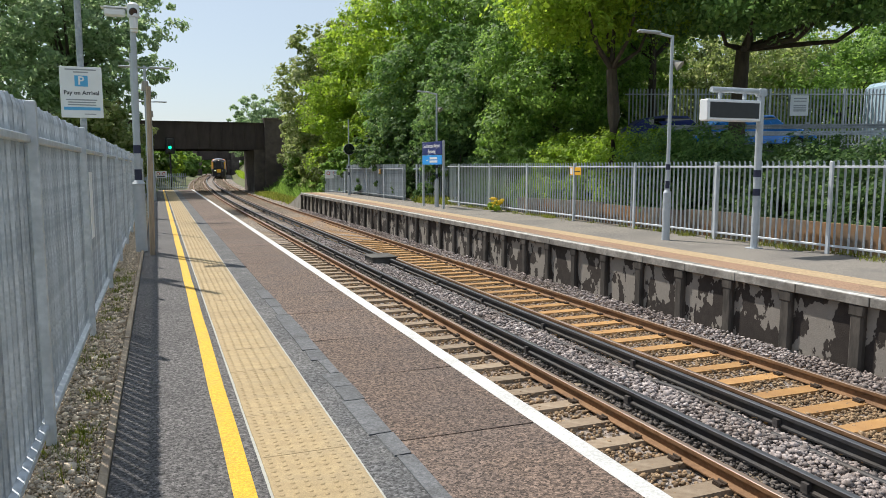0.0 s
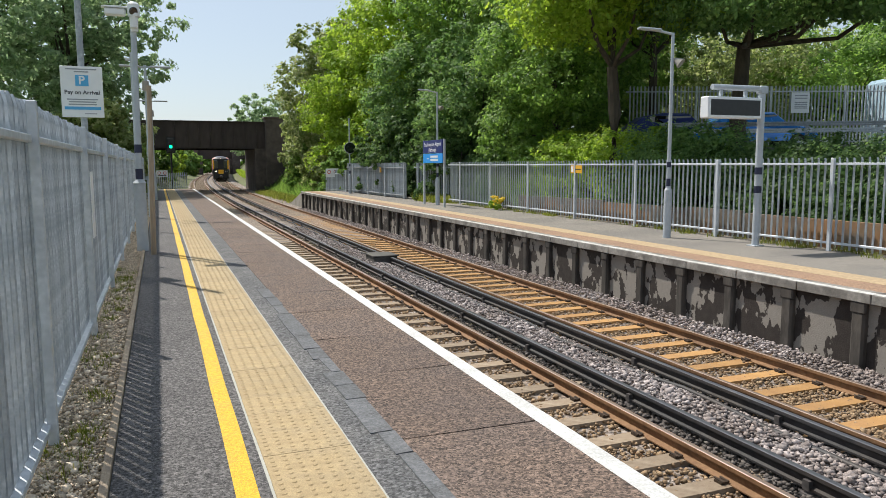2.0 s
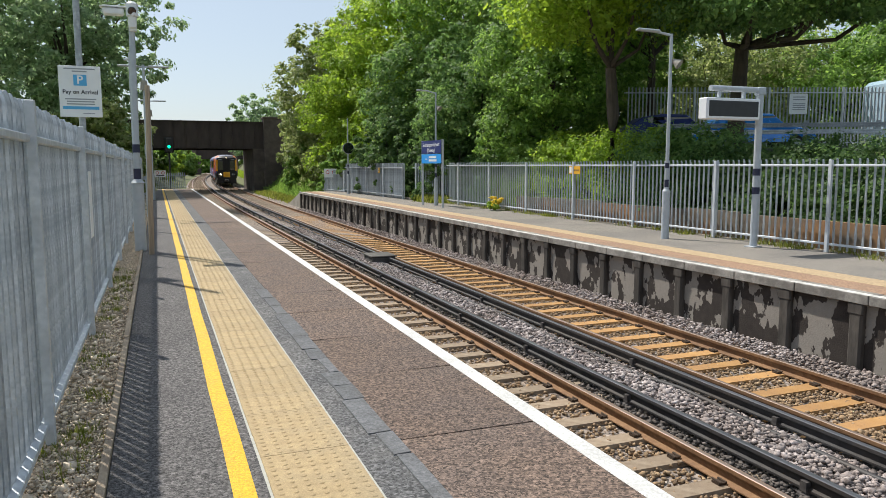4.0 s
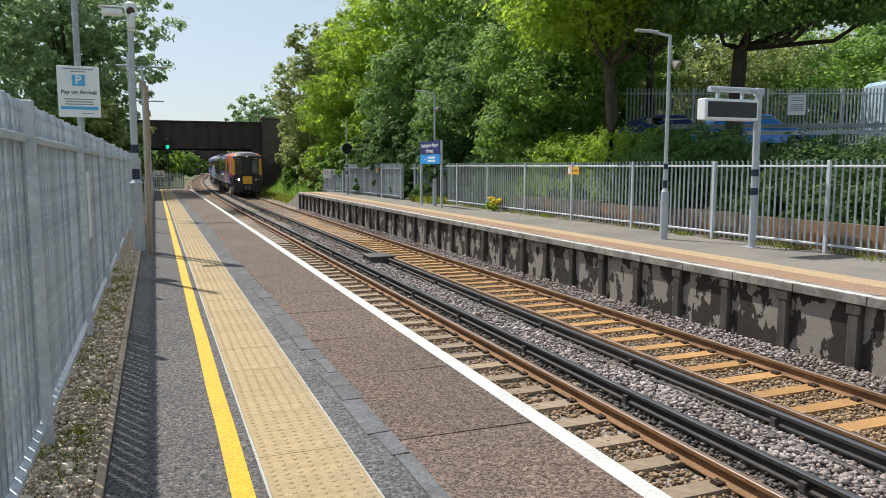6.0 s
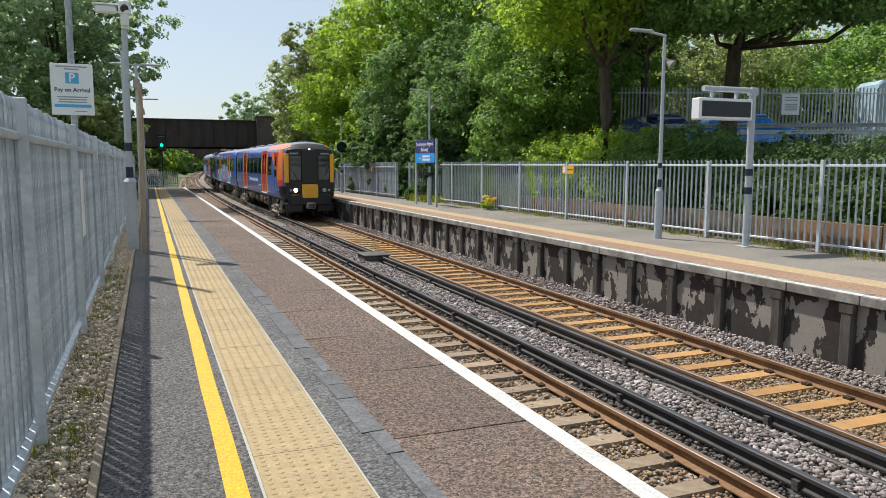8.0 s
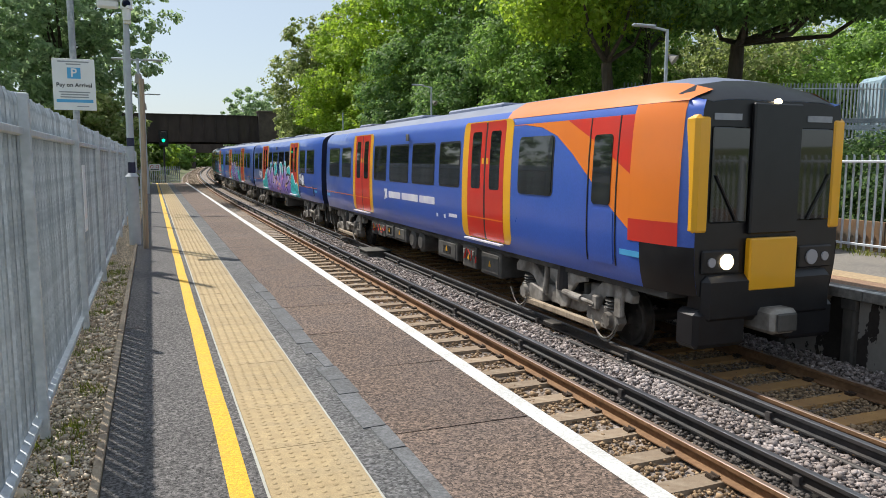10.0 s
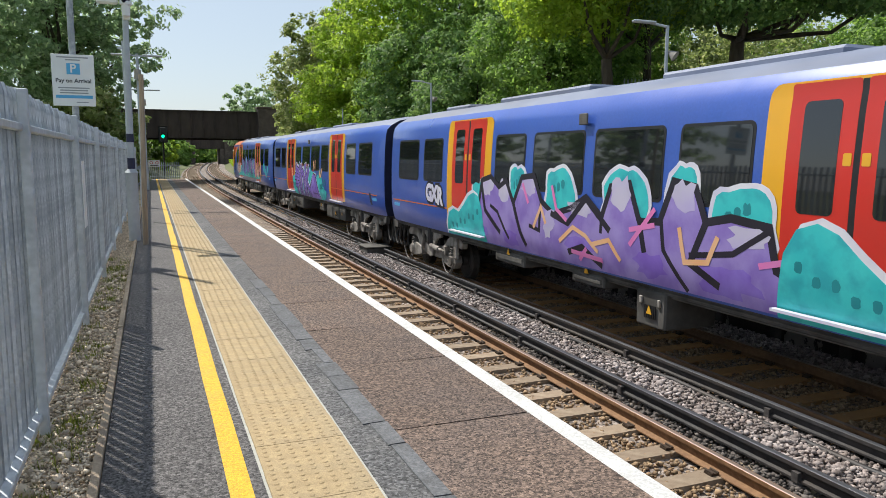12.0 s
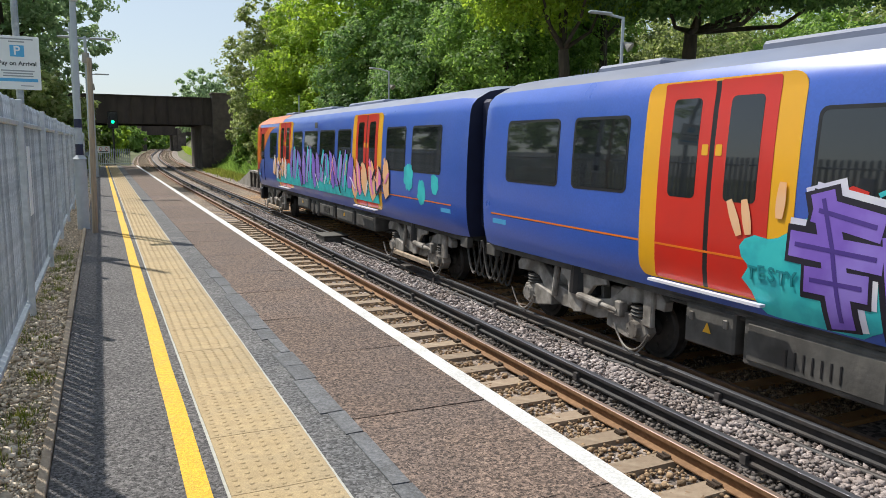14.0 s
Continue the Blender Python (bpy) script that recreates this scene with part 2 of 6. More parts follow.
    "grass": leaf_mat("grass_blade", (0.09, 0.12, 0.02), (0.16, 0.2, 0.035), (0.3, 0.29, 0.09)),
    "flower": mat("yellow_flower", (0.8, 0.6, 0.02), (0.75, 0.5, 0.02), 20, 0.6),
    # train
    "blue": mat("train_blue", (0.036, 0.104, 0.45), (0.044, 0.116, 0.5), 2.0, 0.32, c3=(0.05, 0.1, 0.4), scale3=0.5, amount3=0.5, speck=0.05, speck_scale=40, coat=0.5),
    "train_red": mat("train_red", (0.66, 0.025, 0.012), (0.6, 0.025, 0.014), 2.0, 0.35, c3=(0.5, 0.03, 0.02), scale3=0.9, amount3=0.4, coat=0.4),
    "train_yellow": mat("train_yellow", (0.85, 0.42, 0.01), (0.8, 0.4, 0.012), 2.0, 0.35, coat=0.4),
    "train_orange": mat("train_orange", (0.82, 0.2, 0.012), (0.78, 0.19, 0.014), 2.0, 0.35, coat=0.4),
    "roof": mat("train_roof", (0.15, 0.18, 0.27), (0.2, 0.23, 0.32), 3, 0.55, c3=(0.15, 0.15, 0.17), scale3=0.7, amount3=0.6, stretch=(1, 0.4, 1)),
    "under": mat("underframe", (0.075, 0.072, 0.066), (0.13, 0.122, 0.11), 5, 0.8, 0.05, bump=0.4, bscale=20, c3=(0.045, 0.04, 0.035), scale3=1.6, amount3=0.7),
    "bogie": mat("bogie_steel", (0.24, 0.22, 0.195), (0.4, 0.37, 0.33), 7, 0.75, 0.05, bump=0.4, bscale=30, c3=(0.1, 0.085, 0.07), scale3=2.6, amount3=0.8),
    "wheel": mat("wheel_steel", (0.06, 0.055, 0.05), (0.1, 0.09, 0.08), 7, 0.6, 0.5),
    "gangway": mat("gangway_rubber", (0.008, 0.012, 0.04), (0.012, 0.018, 0.055), 6, 0.6),
    "front_black": mat("cab_black", (0.008, 0.008, 0.01), (0.014, 0.014, 0.016), 4, 0.4),
    "g_purple": mat("spray_purple", (0.23, 0.15, 0.5), (0.31, 0.22, 0.6), 3, 0.5, c3=(0.42, 0.36, 0.66), scale3=1.5, amount3=0.4),
    "g_violet": mat("spray_violet", (0.19, 0.1, 0.5), (0.24, 0.14, 0.58), 3, 0.5, c3=(0.3, 0.22, 0.66), scale3=1.5, amount3=0.7),
    "g_lilac": mat("spray_lilac", (0.5, 0.47, 0.62), (0.58, 0.55, 0.68), 3, 0.5, c3=(0.4, 0.32, 0.66), scale3=1.5, amount3=0.6),
    "g_teal": mat("spray_teal", (0.03, 0.5, 0.52), (0.05, 0.58, 0.57), 3, 0.5, c3=(0.02, 0.33, 0.4), scale3=3.5, amount3=0.7),
    "g_black": mat("spray_black", (0.012, 0.01, 0.02), (0.02, 0.016, 0.03), 3, 0.5),
    "g_white": mat("spray_white", (0.75, 0.75, 0.8), (0.68, 0.68, 0.75), 3, 0.5, c3=(0.5, 0.48, 0.7), scale3=2.0, amount3=0.5),
    "g_pink": mat("spray_pink", (0.75, 0.2, 0.5), (0.7, 0.22, 0.5), 3, 0.5),
    "g_dark_teal": mat("spray_dark_teal", (0.01, 0.22, 0.25), (0.015, 0.27, 0.3), 3, 0.5),
    "g_indigo": mat("spray_indigo", (0.06, 0.03, 0.22), (0.08, 0.04, 0.26), 3, 0.5),
    "g_peach": mat("spray_peach", (0.85, 0.45, 0.2), (0.8, 0.5, 0.3), 3, 0.5),
}


def flaking(name, paint, bare, scale):
    """Dark paint that has flaked off in patches with sharp edges."""
    m = mat(name, paint, tuple(v * 0.75 for v in paint), 9, 0.85, bump=0.5, bscale=40)
    n, l = m.node_tree.nodes, m.node_tree.links
    b = n["Principled BSDF"]
    old = b.inputs["Base Color"].links[0].from_socket
    co = n.new("ShaderNodeTexCoord")
    mp = n.new("ShaderNodeMapping")
    mp.inputs["Scale"].default_value = (1, 1.2, 0.75)
    l.new(co.outputs["Object"], mp.inputs[0])
    t = n.new("ShaderNodeTexNoise")
    t.inputs["Scale"].default_value, t.inputs["Detail"].default_value, t.inputs["Roughness"].default_value = scale, 7, 0.55
    l.new(mp.outputs[0], t.inputs[0])
    r = n.new("ShaderNodeMapRange")
    r.inputs[1].default_value, r.inputs[2].default_value = 0.5, 0.512
    l.new(t.outputs[0], r.inputs[0])
    t2 = n.new("ShaderNodeTexNoise")
    t2.inputs["Scale"].default_value, t2.inputs["Detail"].default_value = 14, 5
    l.new(co.outputs["Object"], t2.inputs[0])
    bm2 = n.new("ShaderNodeMix")
    bm2.data_type = "RGBA"
    l.new(t2.outputs[0], bm2.inputs[0])
    bm2.inputs[6].default_value, bm2.inputs[7].default_value = (*bare, 1), (*[v * 0.72 for v in bare], 1)
    x = n.new("ShaderNodeMix")
    x.data_type = "RGBA"
    l.new(r.outputs[0], x.inputs[0])
    l.new(bm2.outputs[2], x.inputs[6])
    l.new(old, x.inputs[7])
    l.new(x.outputs[2], b.inputs["Base Color"])
    return m


M["wall_paint"] = flaking("flaking_wall", (0.04, 0.031, 0.026), (0.31, 0.28, 0.245), 2.7)

# ================= building helpers =================


def empty(name, at=(0, 0, 0), turn=0.0):
    ob = new(name)
    ob.matrix_world = Matrix.Translation(at) @ Matrix.Rotation(turn, 4, "Z")
    return ob


def link(name, me, material, parent=None, label=""):
    if material:
        me.materials.append(material)
    ob = new(name, me)
    if parent:
        ob.parent = parent
    if label:
        ob["label"] = label
    return ob


def part(name, bm, material, parent=None, label="", smooth=False):
    me = bpy.data.meshes.new(name)
    bm.to_mesh(me)
    bm.free()
    if smooth:
        me.shade_smooth()
    return link(name, me, material, parent, label)


def share(name, me, parent, at, turn=0.0, scale=(1, 1, 1), label=""):
    ob = new(name, me)
    ob.parent = parent
    ob.location, ob.rotation_euler, ob.scale = at, (0, 0, turn), scale
    if label:
        ob["label"] = label
    return ob


def raw(name, verts, faces, material, parent=None, label="", smooth=False):
    me = bpy.data.meshes.new(name)
    me.from_pydata([tuple(v) for v in verts], [], faces)
    me.update()
    if smooth:
        me.shade_smooth()
    return link(name, me, material, parent, label)


def quads(name, verts, material, parent=None, label="", per=4):
    """Many loose faces of per corners each, from an array of their corners."""
    v = np.asarray(verts, np.float32).reshape(-1, 3)
    k = len(v) // per
    me = bpy.data.meshes.new(name)
    me.vertices.add(len(v))
    me.vertices.foreach_set("co", v.ravel())
    me.loops.add(len(v))
    me.loops.foreach_set("vertex_index", np.arange(len(v), dtype=np.int32))
    me.polygons.add(k)
    me.polygons.foreach_set("loop_start", np.arange(0, len(v), per, dtype=np.int32))
    me.update(calc_edges=True)
    return link(name, me, material, parent, label)


def box(bm, x0, x1, y0, y1, z0, z1, bevel=0.0, m=None):
    vs = [bm.verts.new((x, y, z)) for x in (x0, x1) for y in (y0, y1) for z in (z0, z1)]
    fs = [bm.faces.new([vs[i] for i in q]) for q in ((0, 1, 3, 2), (4, 6, 7, 5), (0, 4, 5, 1), (2, 3, 7, 6), (0, 2, 6, 4), (1, 5, 7, 3))]
    if bevel:
        es = list({e for f in fs for e in f.edges})
        out = bmesh.ops.bevel(bm, geom=es, offset=bevel, segments=1, affect="EDGES", profile=0.5)
        vs = list({v for f in out["faces"] for v in f.verts} | {v for v in vs if v.is_valid})
    if m:
        bmesh.ops.transform(bm, matrix=m, verts=vs)
    return bm


def boxm(x0, x1, y0, y1, z0, z1, bevel=0.0):
    return box(bmesh.new(), x0, x1, y0, y1, z0, z1, bevel)


def tube(bm, a, b, r0, r1=None, n=12, caps=True):
    """A round bar from a to b."""
    a, b = Vector(a), Vector(b)
    r1 = r0 if r1 is None else r1
    q = (b - a).to_track_quat("Z", "Y").to_matrix()
    rings = []
    for p, r in ((a, r0), (b, r1)):
        rings.append([bm.verts.new(p + q @ Vector((r * math.cos(2 * math.pi * i / n), r * math.sin(2 * math.pi * i / n), 0))) for i in range(n)])
    for i in range(n):
        bm.faces.new((rings[0][i], rings[0][(i + 1) % n], rings[1][(i + 1) % n], rings[1][i]))
    if caps:
        bm.faces.new(rings[0][::-1])
        bm.faces.new(rings[1])
    return bm


def tubem(a, b, r0, r1=None, n=12):
    return tube(bmesh.new(), a, b, r0, r1, n)


def plate(bm, outline, x, depth, axis="x"):
    """A flat shape from (along, up) corners, standing at x with a thickness towards -x."""
    f = [bm.verts.new((x, u, v)) for u, v in outline]
    g = [bm.verts.new((x - depth, u, v)) for u, v in outline]
    k = len(outline)
    bm.faces.new(f)
    bm.faces.new(g[::-1])
    for i in range(k):
        bm.faces.new((f[(i + 1) % k], f[i], g[i], g[(i + 1) % k]))
    return bm


def rounded(u0, u1, v0, v1, r, n=4):
    pts = []
    for cu, cv, a0 in ((u1 - r, v1 - r, 0), (u0 + r, v1 - r, 90), (u0 + r, v0 + r, 180), (u1 - r, v0 + r, 270)):
        for i in range(n + 1):
            a = radians(a0 + 90 * i / n)
            pts.append((cu + r * math.cos(a), cv + r * math.sin(a)))
    return pts


def words(name, text, size, material, m, parent, label="", offset=0.0, extrude=0.001, spread=1.0):
    """Lettering as a mesh, centred, standing in the pose m."""
    cu = bpy.data.curves.new(name, "FONT")
    cu.body, cu.size, cu.align_x, cu.align_y, cu.offset, cu.extrude, cu.space_character = text, size, "CENTER", "CENTER", offset, extrude, spread
    cu.resolution_u = 3
    ob = bpy.data.objects.new(name, cu)
    scene.collection.objects.link(ob)
    me = bpy.data.meshes.new_from_object(ob.evaluated_get(bpy.context.evaluated_depsgraph_get()))
    bpy.data.objects.remove(ob)
    me.transform(m)
    return link(name, me, material, parent, label)


# ================= plan =================
RZ = -1.0                       # top of the rails; the platforms are at 0
EDGE, FAR_EDGE = 2.52, 8.965    # platform edges
RAILS = (3.325, 4.83, 6.667, 8.172)
THIRD = (5.245, 6.295)
TRACK = 7.42                    # middle of the far track
NEAR_END, FAR_END = 60.0, 50.0


def bend(y):
    """How far the line has swung to the right at y."""
    return 0.0 if y < 52 else 0.0004 * (y - 52) ** 2 if y < 160 else 4.666 + 0.0864 * (y - 160)


def rise(y):
    return 0.0 if y < 45 else 0.004 * (y - 45)


def stations(y0, y1):
    ys, y = [], y0
    while y < y1:
        ys.append(y)
        y += 40.0 if y < 0 else (48.0 - y if y < 47 else 6.0)
    return ys + [y1]


def sweep(bm, x, z, section, ys):
    """A closed section drawn along the line at the distance x from its axis."""
    rings = [[bm.verts.new((x + dx + bend(y), y, z + dz + rise(y))) for dx, dz in section] for y in ys]
    k = len(section)
    for a, b in zip(rings, rings[1:]):
        for i in range(k):
            bm.faces.new((a[i], a[(i + 1) % k], b[(i + 1) % k], b[i]))
    bm.faces.new(rings[0])
    bm.faces.new(rings[-1][::-1])
    return bm
# ================= ground =================


def smooth(u):
    u = min(1.0, max(0.0, u))
    return u * u * (3 - 2 * u)


def ground_height(x, y):
    base = -1.24 + rise(min(y, 400))
    s = x - bend(min(y, 400))
    right = smooth((s - 13.3) / 3.6) * 3.4
    if y > 52:
        right = max(right * smooth((400 - y) / 250), smooth((s - 10.2) / 4.0) * 3.0)
    left = smooth((0.1 - s) / 3.5) * 1.2 if y > 61.5 else (1.2 if s < 0.5 else 0.0)
    if y > 61.5:
        left = smooth((1.6 - s) / 5) * (1.2 + 1.5 * smooth((y - 66) / 14))
    return base + right + left


xs = [-2500, -900, -300, -120, -60, -40, -30, -24, -18, -14, -11] + [-9 + 0.75 * i for i in range(48)] + [28, 32, 38, 46, 60, 80, 120, 250, 800, 2500]
ys = [-2500, -600, -150, -60, -30, -15, -8] + [-4 + 2.4 * i for i in range(48)] + [114 + 6 * i for i in range(18)] + [230, 260, 300, 360, 450, 700, 1200, 3500]
gv = [(x, y, ground_height(x, y) + (0.06 * noise.noise((x * 0.6, y * 0.6, 0)) if abs(x) < 60 and (x > 13 or x < -1.2) else 0)) for y in ys for x in xs]
gf = [(j * len(xs) + i, j * len(xs) + i + 1, (j + 1) * len(xs) + i + 1, (j + 1) * len(xs) + i) for j in range(len(ys) - 1) for i in range(len(xs) - 1)]
ground = raw("ground", gv, gf, M["earth"], smooth=True)
tagged(ground, "grassy earth banks and level ground along the railway", "ground", kind="structure")

# ballast bed under both tracks
bed = sweep(bmesh.new(), 0, RZ, [(2.6, -0.6), (2.6, -0.2), (3.0, -0.205), (5.2, -0.205), (5.75, -0.12), (6.3, -0.205), (8.4, -0.205), (8.9, -0.1), (9.7, -0.2), (11.0, -0.6)], stations(-14, 340))
tagged(part("track_bed", bed, M["bed"]), "grey and rust-stained crushed stone track bed", "ballast", kind="structure")

# ================= near platform =================
near = empty("near_platform")
tagged(near, "railway platform of brown tarmac slabs with a buff tactile strip", "platform", kind="structure")
part("platform_core", boxm(-0.33, 2.46, -8, NEAR_END, -1.3, -0.03), M["concrete"], near)
part("walkway", boxm(-0.33, 0.50, -8, NEAR_END, -0.03, 0.0), M["tarmac"], near, "worn dark grey tarmac walkway")
part("patch_strip", boxm(1.085, 1.40, -8, NEAR_END, -0.03, -0.004), M["patch"], near, "patched dark tarmac trench")
yl = bmesh.new()
for i in range(68):
    y0 = -8 + i
    w = 0.004 * math.sin(i * 2.1)
    v = [yl.verts.new(p) for p in ((0.312 + w, y0, 0.004), (0.434 + w, y0, 0.004), (0.434 + 0.004 * math.sin((i + 1) * 2.1), y0 + 1, 0.004), (0.312 + 0.004 * math.sin((i + 1) * 2.1), y0 + 1, 0.004))]
    yl.faces.new(v)
part("yellow_line", yl, M["yellow_paint"], near, "worn yellow painted safety line")
part("white_line", boxm(2.385, 2.522, -8, NEAR_END, -0.06, 0.004, 0.004), M["white_paint"], near, "white painted platform edge")
part("platform_face", boxm(2.42, 2.50, -8, NEAR_END, -1.3, -0.062), M["wall_rib"], near)
part("strip_bedding", boxm(0.50, 1.085, -8, NEAR_END, -0.03, -0.006), M["mortar"], near, "pale mortar bed")

# coping slabs of brown tarmac with open joints between them
slab_joints = [-8, -6.6, -5.1, -3.7, -2.2, -0.8, 0.3, 1.6, 2.95, 4.36, 5.9, 7.29, 8.75, 10.17, 11.9, 13.7]
while slab_joints[-1] < NEAR_END - 2:
    slab_joints.append(slab_joints[-1] + 1.52 + 0.16 * math.sin(len(slab_joints) * 1.7))
slab_joints.append(NEAR_END)
for a, b in zip(slab_joints, slab_joints[1:]):
    bm = boxm(1.402, 2.384, a + 0.006, b - 0.006, -0.03, 0.0)
    for v in bm.verts:
        v.co.y += 0.012 * math.sin(v.co.x * 9 + a * 3)
    part("slab", bm, M["slab"], near)

# irregular grey blocks beside the trench
rng = random.Random(4)
y = 2.2
while y < 10.2:
    w = rng.uniform(0.38, 0.78)
    x0 = 1.27 + rng.uniform(-0.03, 0.05)
    bm = boxm(x0, 1.40 + rng.uniform(0.0, 0.02), y + 0.006, y + w - 0.006, -0.02, 0.0035 + rng.uniform(0, 0.003))
    for v in bm.verts:
        v.co.x += rng.uniform(-0.014, 0.004) if v.co.x < 1.35 else 0
        v.co.y += rng.uniform(-0.008, 0.008)
    part("block", bm, M["blue_slab"], near)
    y += w

# tactile tiles with their domes
TILE = 0.40
tile = boxm(0.518, 1.068, 0.001, TILE - 0.001, -0.02, 0.004)
for r in range(6):
    for c in range(7):
        cx, cy = 0.56 + 0.0775 * c, 0.034 + 0.0667 * r
        top, low = [], []
        for k in range(6):
            a = k * math.pi / 3
            low.append(tile.verts.new((cx + 0.0175 * math.cos(a), cy + 0.0175 * math.sin(a), 0.004)))
            top.append(tile.verts.new((cx + 0.0115 * math.cos(a), cy + 0.0115 * math.sin(a), 0.0085)))
        for k in range(6):
            tile.faces.new((low[k], low[(k + 1) % 6], top[(k + 1) % 6], top[k]))
        tile.faces.new(top)
tile_mesh = bpy.data.meshes.new("tile")
tile.to_mesh(tile_mesh)
tile.free()
tile_mesh.materials.append(M["tactile"])
for i in range(int((NEAR_END + 6) / TILE)):
    share("tile", tile_mesh, near, (0.002 * math.sin(i * 1.3), -6 + i * TILE, 0.0012 * math.sin(i * 2.7)))

# edging board and gravel strip at the fence
edging = empty("platform_edging")
tagged(edging, "weathered timber edging board between gravel and tarmac", "edging", kind="structure")
i = 0
y = -4.0
while y < NEAR_END:
    part("board", boxm(-0.385, -0.335, y + 0.004, y + 2.99, -0.15, 0.035 + 0.006 * math.sin(i * 1.9), 0.004), M["wood"], edging)
    y += 3.0
    i += 1
verge = bmesh.new()
nx, ny = 9, 220
vv = [[verge.verts.new((-1.7 + 1.31 * a / nx, -4 + 64 * b / ny, -0.035 + 0.03 * noise.noise((a * 0.9, b * 0.9, 3)))) for a in range(nx + 1)] for b in range(ny + 1)]
for b in range(ny):
    for a in range(nx):
        verge.faces.new((vv[b][a], vv[b][a + 1], vv[b + 1][a + 1], vv[b + 1][a]))
tagged(part("gravel_verge", verge, M["gravel_bed"], smooth=True), "gravel strip with moss and small weeds along the fence", "gravel", kind="structure")

# ================= loose stones =================
STONE = np.array([(0, 0, 1), (0.9, 0.1, 0.25), (0.25, 0.95, 0.1), (-0.8, 0.45, 0.3), (-0.6, -0.75, 0.05), (0.45, -0.85, 0.3), (0.1, 0.0, -0.7)], float)
STONE_F = np.array([(0, 1, 2), (0, 2, 3), (0, 3, 4), (0, 4, 5), (0, 5, 1), (6, 2, 1), (6, 3, 2), (6, 4, 3), (6, 5, 4), (6, 1, 5)])


def stones(name, n, place, size, material, label, category, seed, flat=0.75):
    """Loose angular stones; place gives n points."""
    g = np.random.default_rng(seed)
    c = place(g, n)
    n = len(c)
    s = size * np.exp(g.normal(0, 0.28, n))
    q = g.normal(size=(n, 4))
    q /= np.linalg.norm(q, axis=1)[:, None]
    w, x, y, z = q.T
    rot = np.stack([1 - 2 * (y * y + z * z), 2 * (x * y - w * z), 2 * (x * z + w * y), 2 * (x * y + w * z), 1 - 2 * (x * x + z * z), 2 * (y * z - w * x),
                    2 * (x * z - w * y), 2 * (y * z + w * x), 1 - 2 * (x * x + y * y)], 1).reshape(n, 3, 3)
    shape = STONE[None] * g.uniform(0.65, 1.25, (n, 7, 1)) * (s[:, None, None])
    v = np.einsum("nij,nkj->nki", rot, shape)
    v[:, :, 2] *= flat
    v += c[:, None, :]
    me = bpy.data.meshes.new(name)
    me.vertices.add(n * 7)
    me.vertices.foreach_set("co", v.astype(np.float32).ravel())
    idx = (STONE_F[None] + 7 * np.arange(n)[:, None, None]).astype(np.int32).ravel()
    me.loops.add(len(idx))
    me.loops.foreach_set("vertex_index", idx)
    me.polygons.add(n * 10)
    me.polygons.foreach_set("loop_start", np.arange(0, n * 30, 3, dtype=np.int32))
    me.update(calc_edges=True)
    return tagged(link(name, me, material), label, category, kind="stuff")


def strip(x0, x1, y0, y1, z0, z1, heap=0.0):
    def place(g, n):
        # denser where it lies near
        y = y0 + (y1 - y0) * g.random(n) ** 1.6
        x = g.uniform(x0, x1, n)
        u = (x - x0) / (x1 - x0)
        z = g.uniform(z0, z1, n) + heap * 4 * u * (1 - u)
        return np.stack([x, y, z], 1)
    return place


stones("ballast", 19000, strip(5.38, 6.2, 2.5, 34, RZ - 0.14, RZ - 0.085, 0.05), 0.032, M["ballast"], "loose pale grey crushed stone between the tracks", "ballast", 1)
stones("ballast", 11000, strip(8.3, 9.0, 6, 48, RZ - 0.13, RZ - 0.03, 0.02), 0.03, M["ballast"], "pale crushed stone heaped along the platform wall", "ballast", 2)
stones("ballast", 11000, strip(6.75, 8.1, 5, 30, RZ - 0.2, RZ - 0.168), 0.026, M["rust_ballast"], "rust-brown crushed stone between the sleepers", "ballast", 3)
stones("ballast", 11000, strip(3.0, 4.75, 2, 26, RZ - 0.2, RZ - 0.166), 0.027, M["rust_ballast"], "brown crushed stone between the sleepers", "ballast", 4)
stones("ballast", 7000, strip(4.9, 5.4, 2.5, 26, RZ - 0.165, RZ - 0.11), 0.028, M["dark_ballast"], "oily dark crushed stone beside the conductor rail", "ballast", 5)
stones("ballast", 5000, strip(6.12, 6.62, 4, 26, RZ - 0.165, RZ - 0.11), 0.028, M["dark_ballast"], "oily dark crushed stone beside the conductor rail", "ballast", 6)
stones("verge_gravel", 24000, strip(-0.8, -0.39, 2.6, 26, -0.04, 0.0), 0.0125, M["pebble"], "small brown and grey gravel along the fence", "gravel", 7)


def big_pebbles(g, n):
    return np.stack([g.normal(-0.56, 0.07, n), 3.5 + 9 * g.random(n) ** 1.3, g.uniform(-0.01, 0.02, n)], 1)


stones("pebbles", 150, big_pebbles, 0.034, M["pebble"], "rounded brown pebbles at the foot of the fence", "pebbles", 8, 0.7)

for mid in (4.0775, TRACK):
    fill = sweep(bmesh.new(), mid, RZ, [(-1.3, -0.3), (-1.25, -0.172), (-0.5, -0.168), (0.5, -0.168), (1.25, -0.172), (1.3, -0.3)], stations(28, 300))
    tagged(part("track_bed", fill, M["bed"]), "crushed stone filling the track between the sleepers", "ballast", kind="structure")

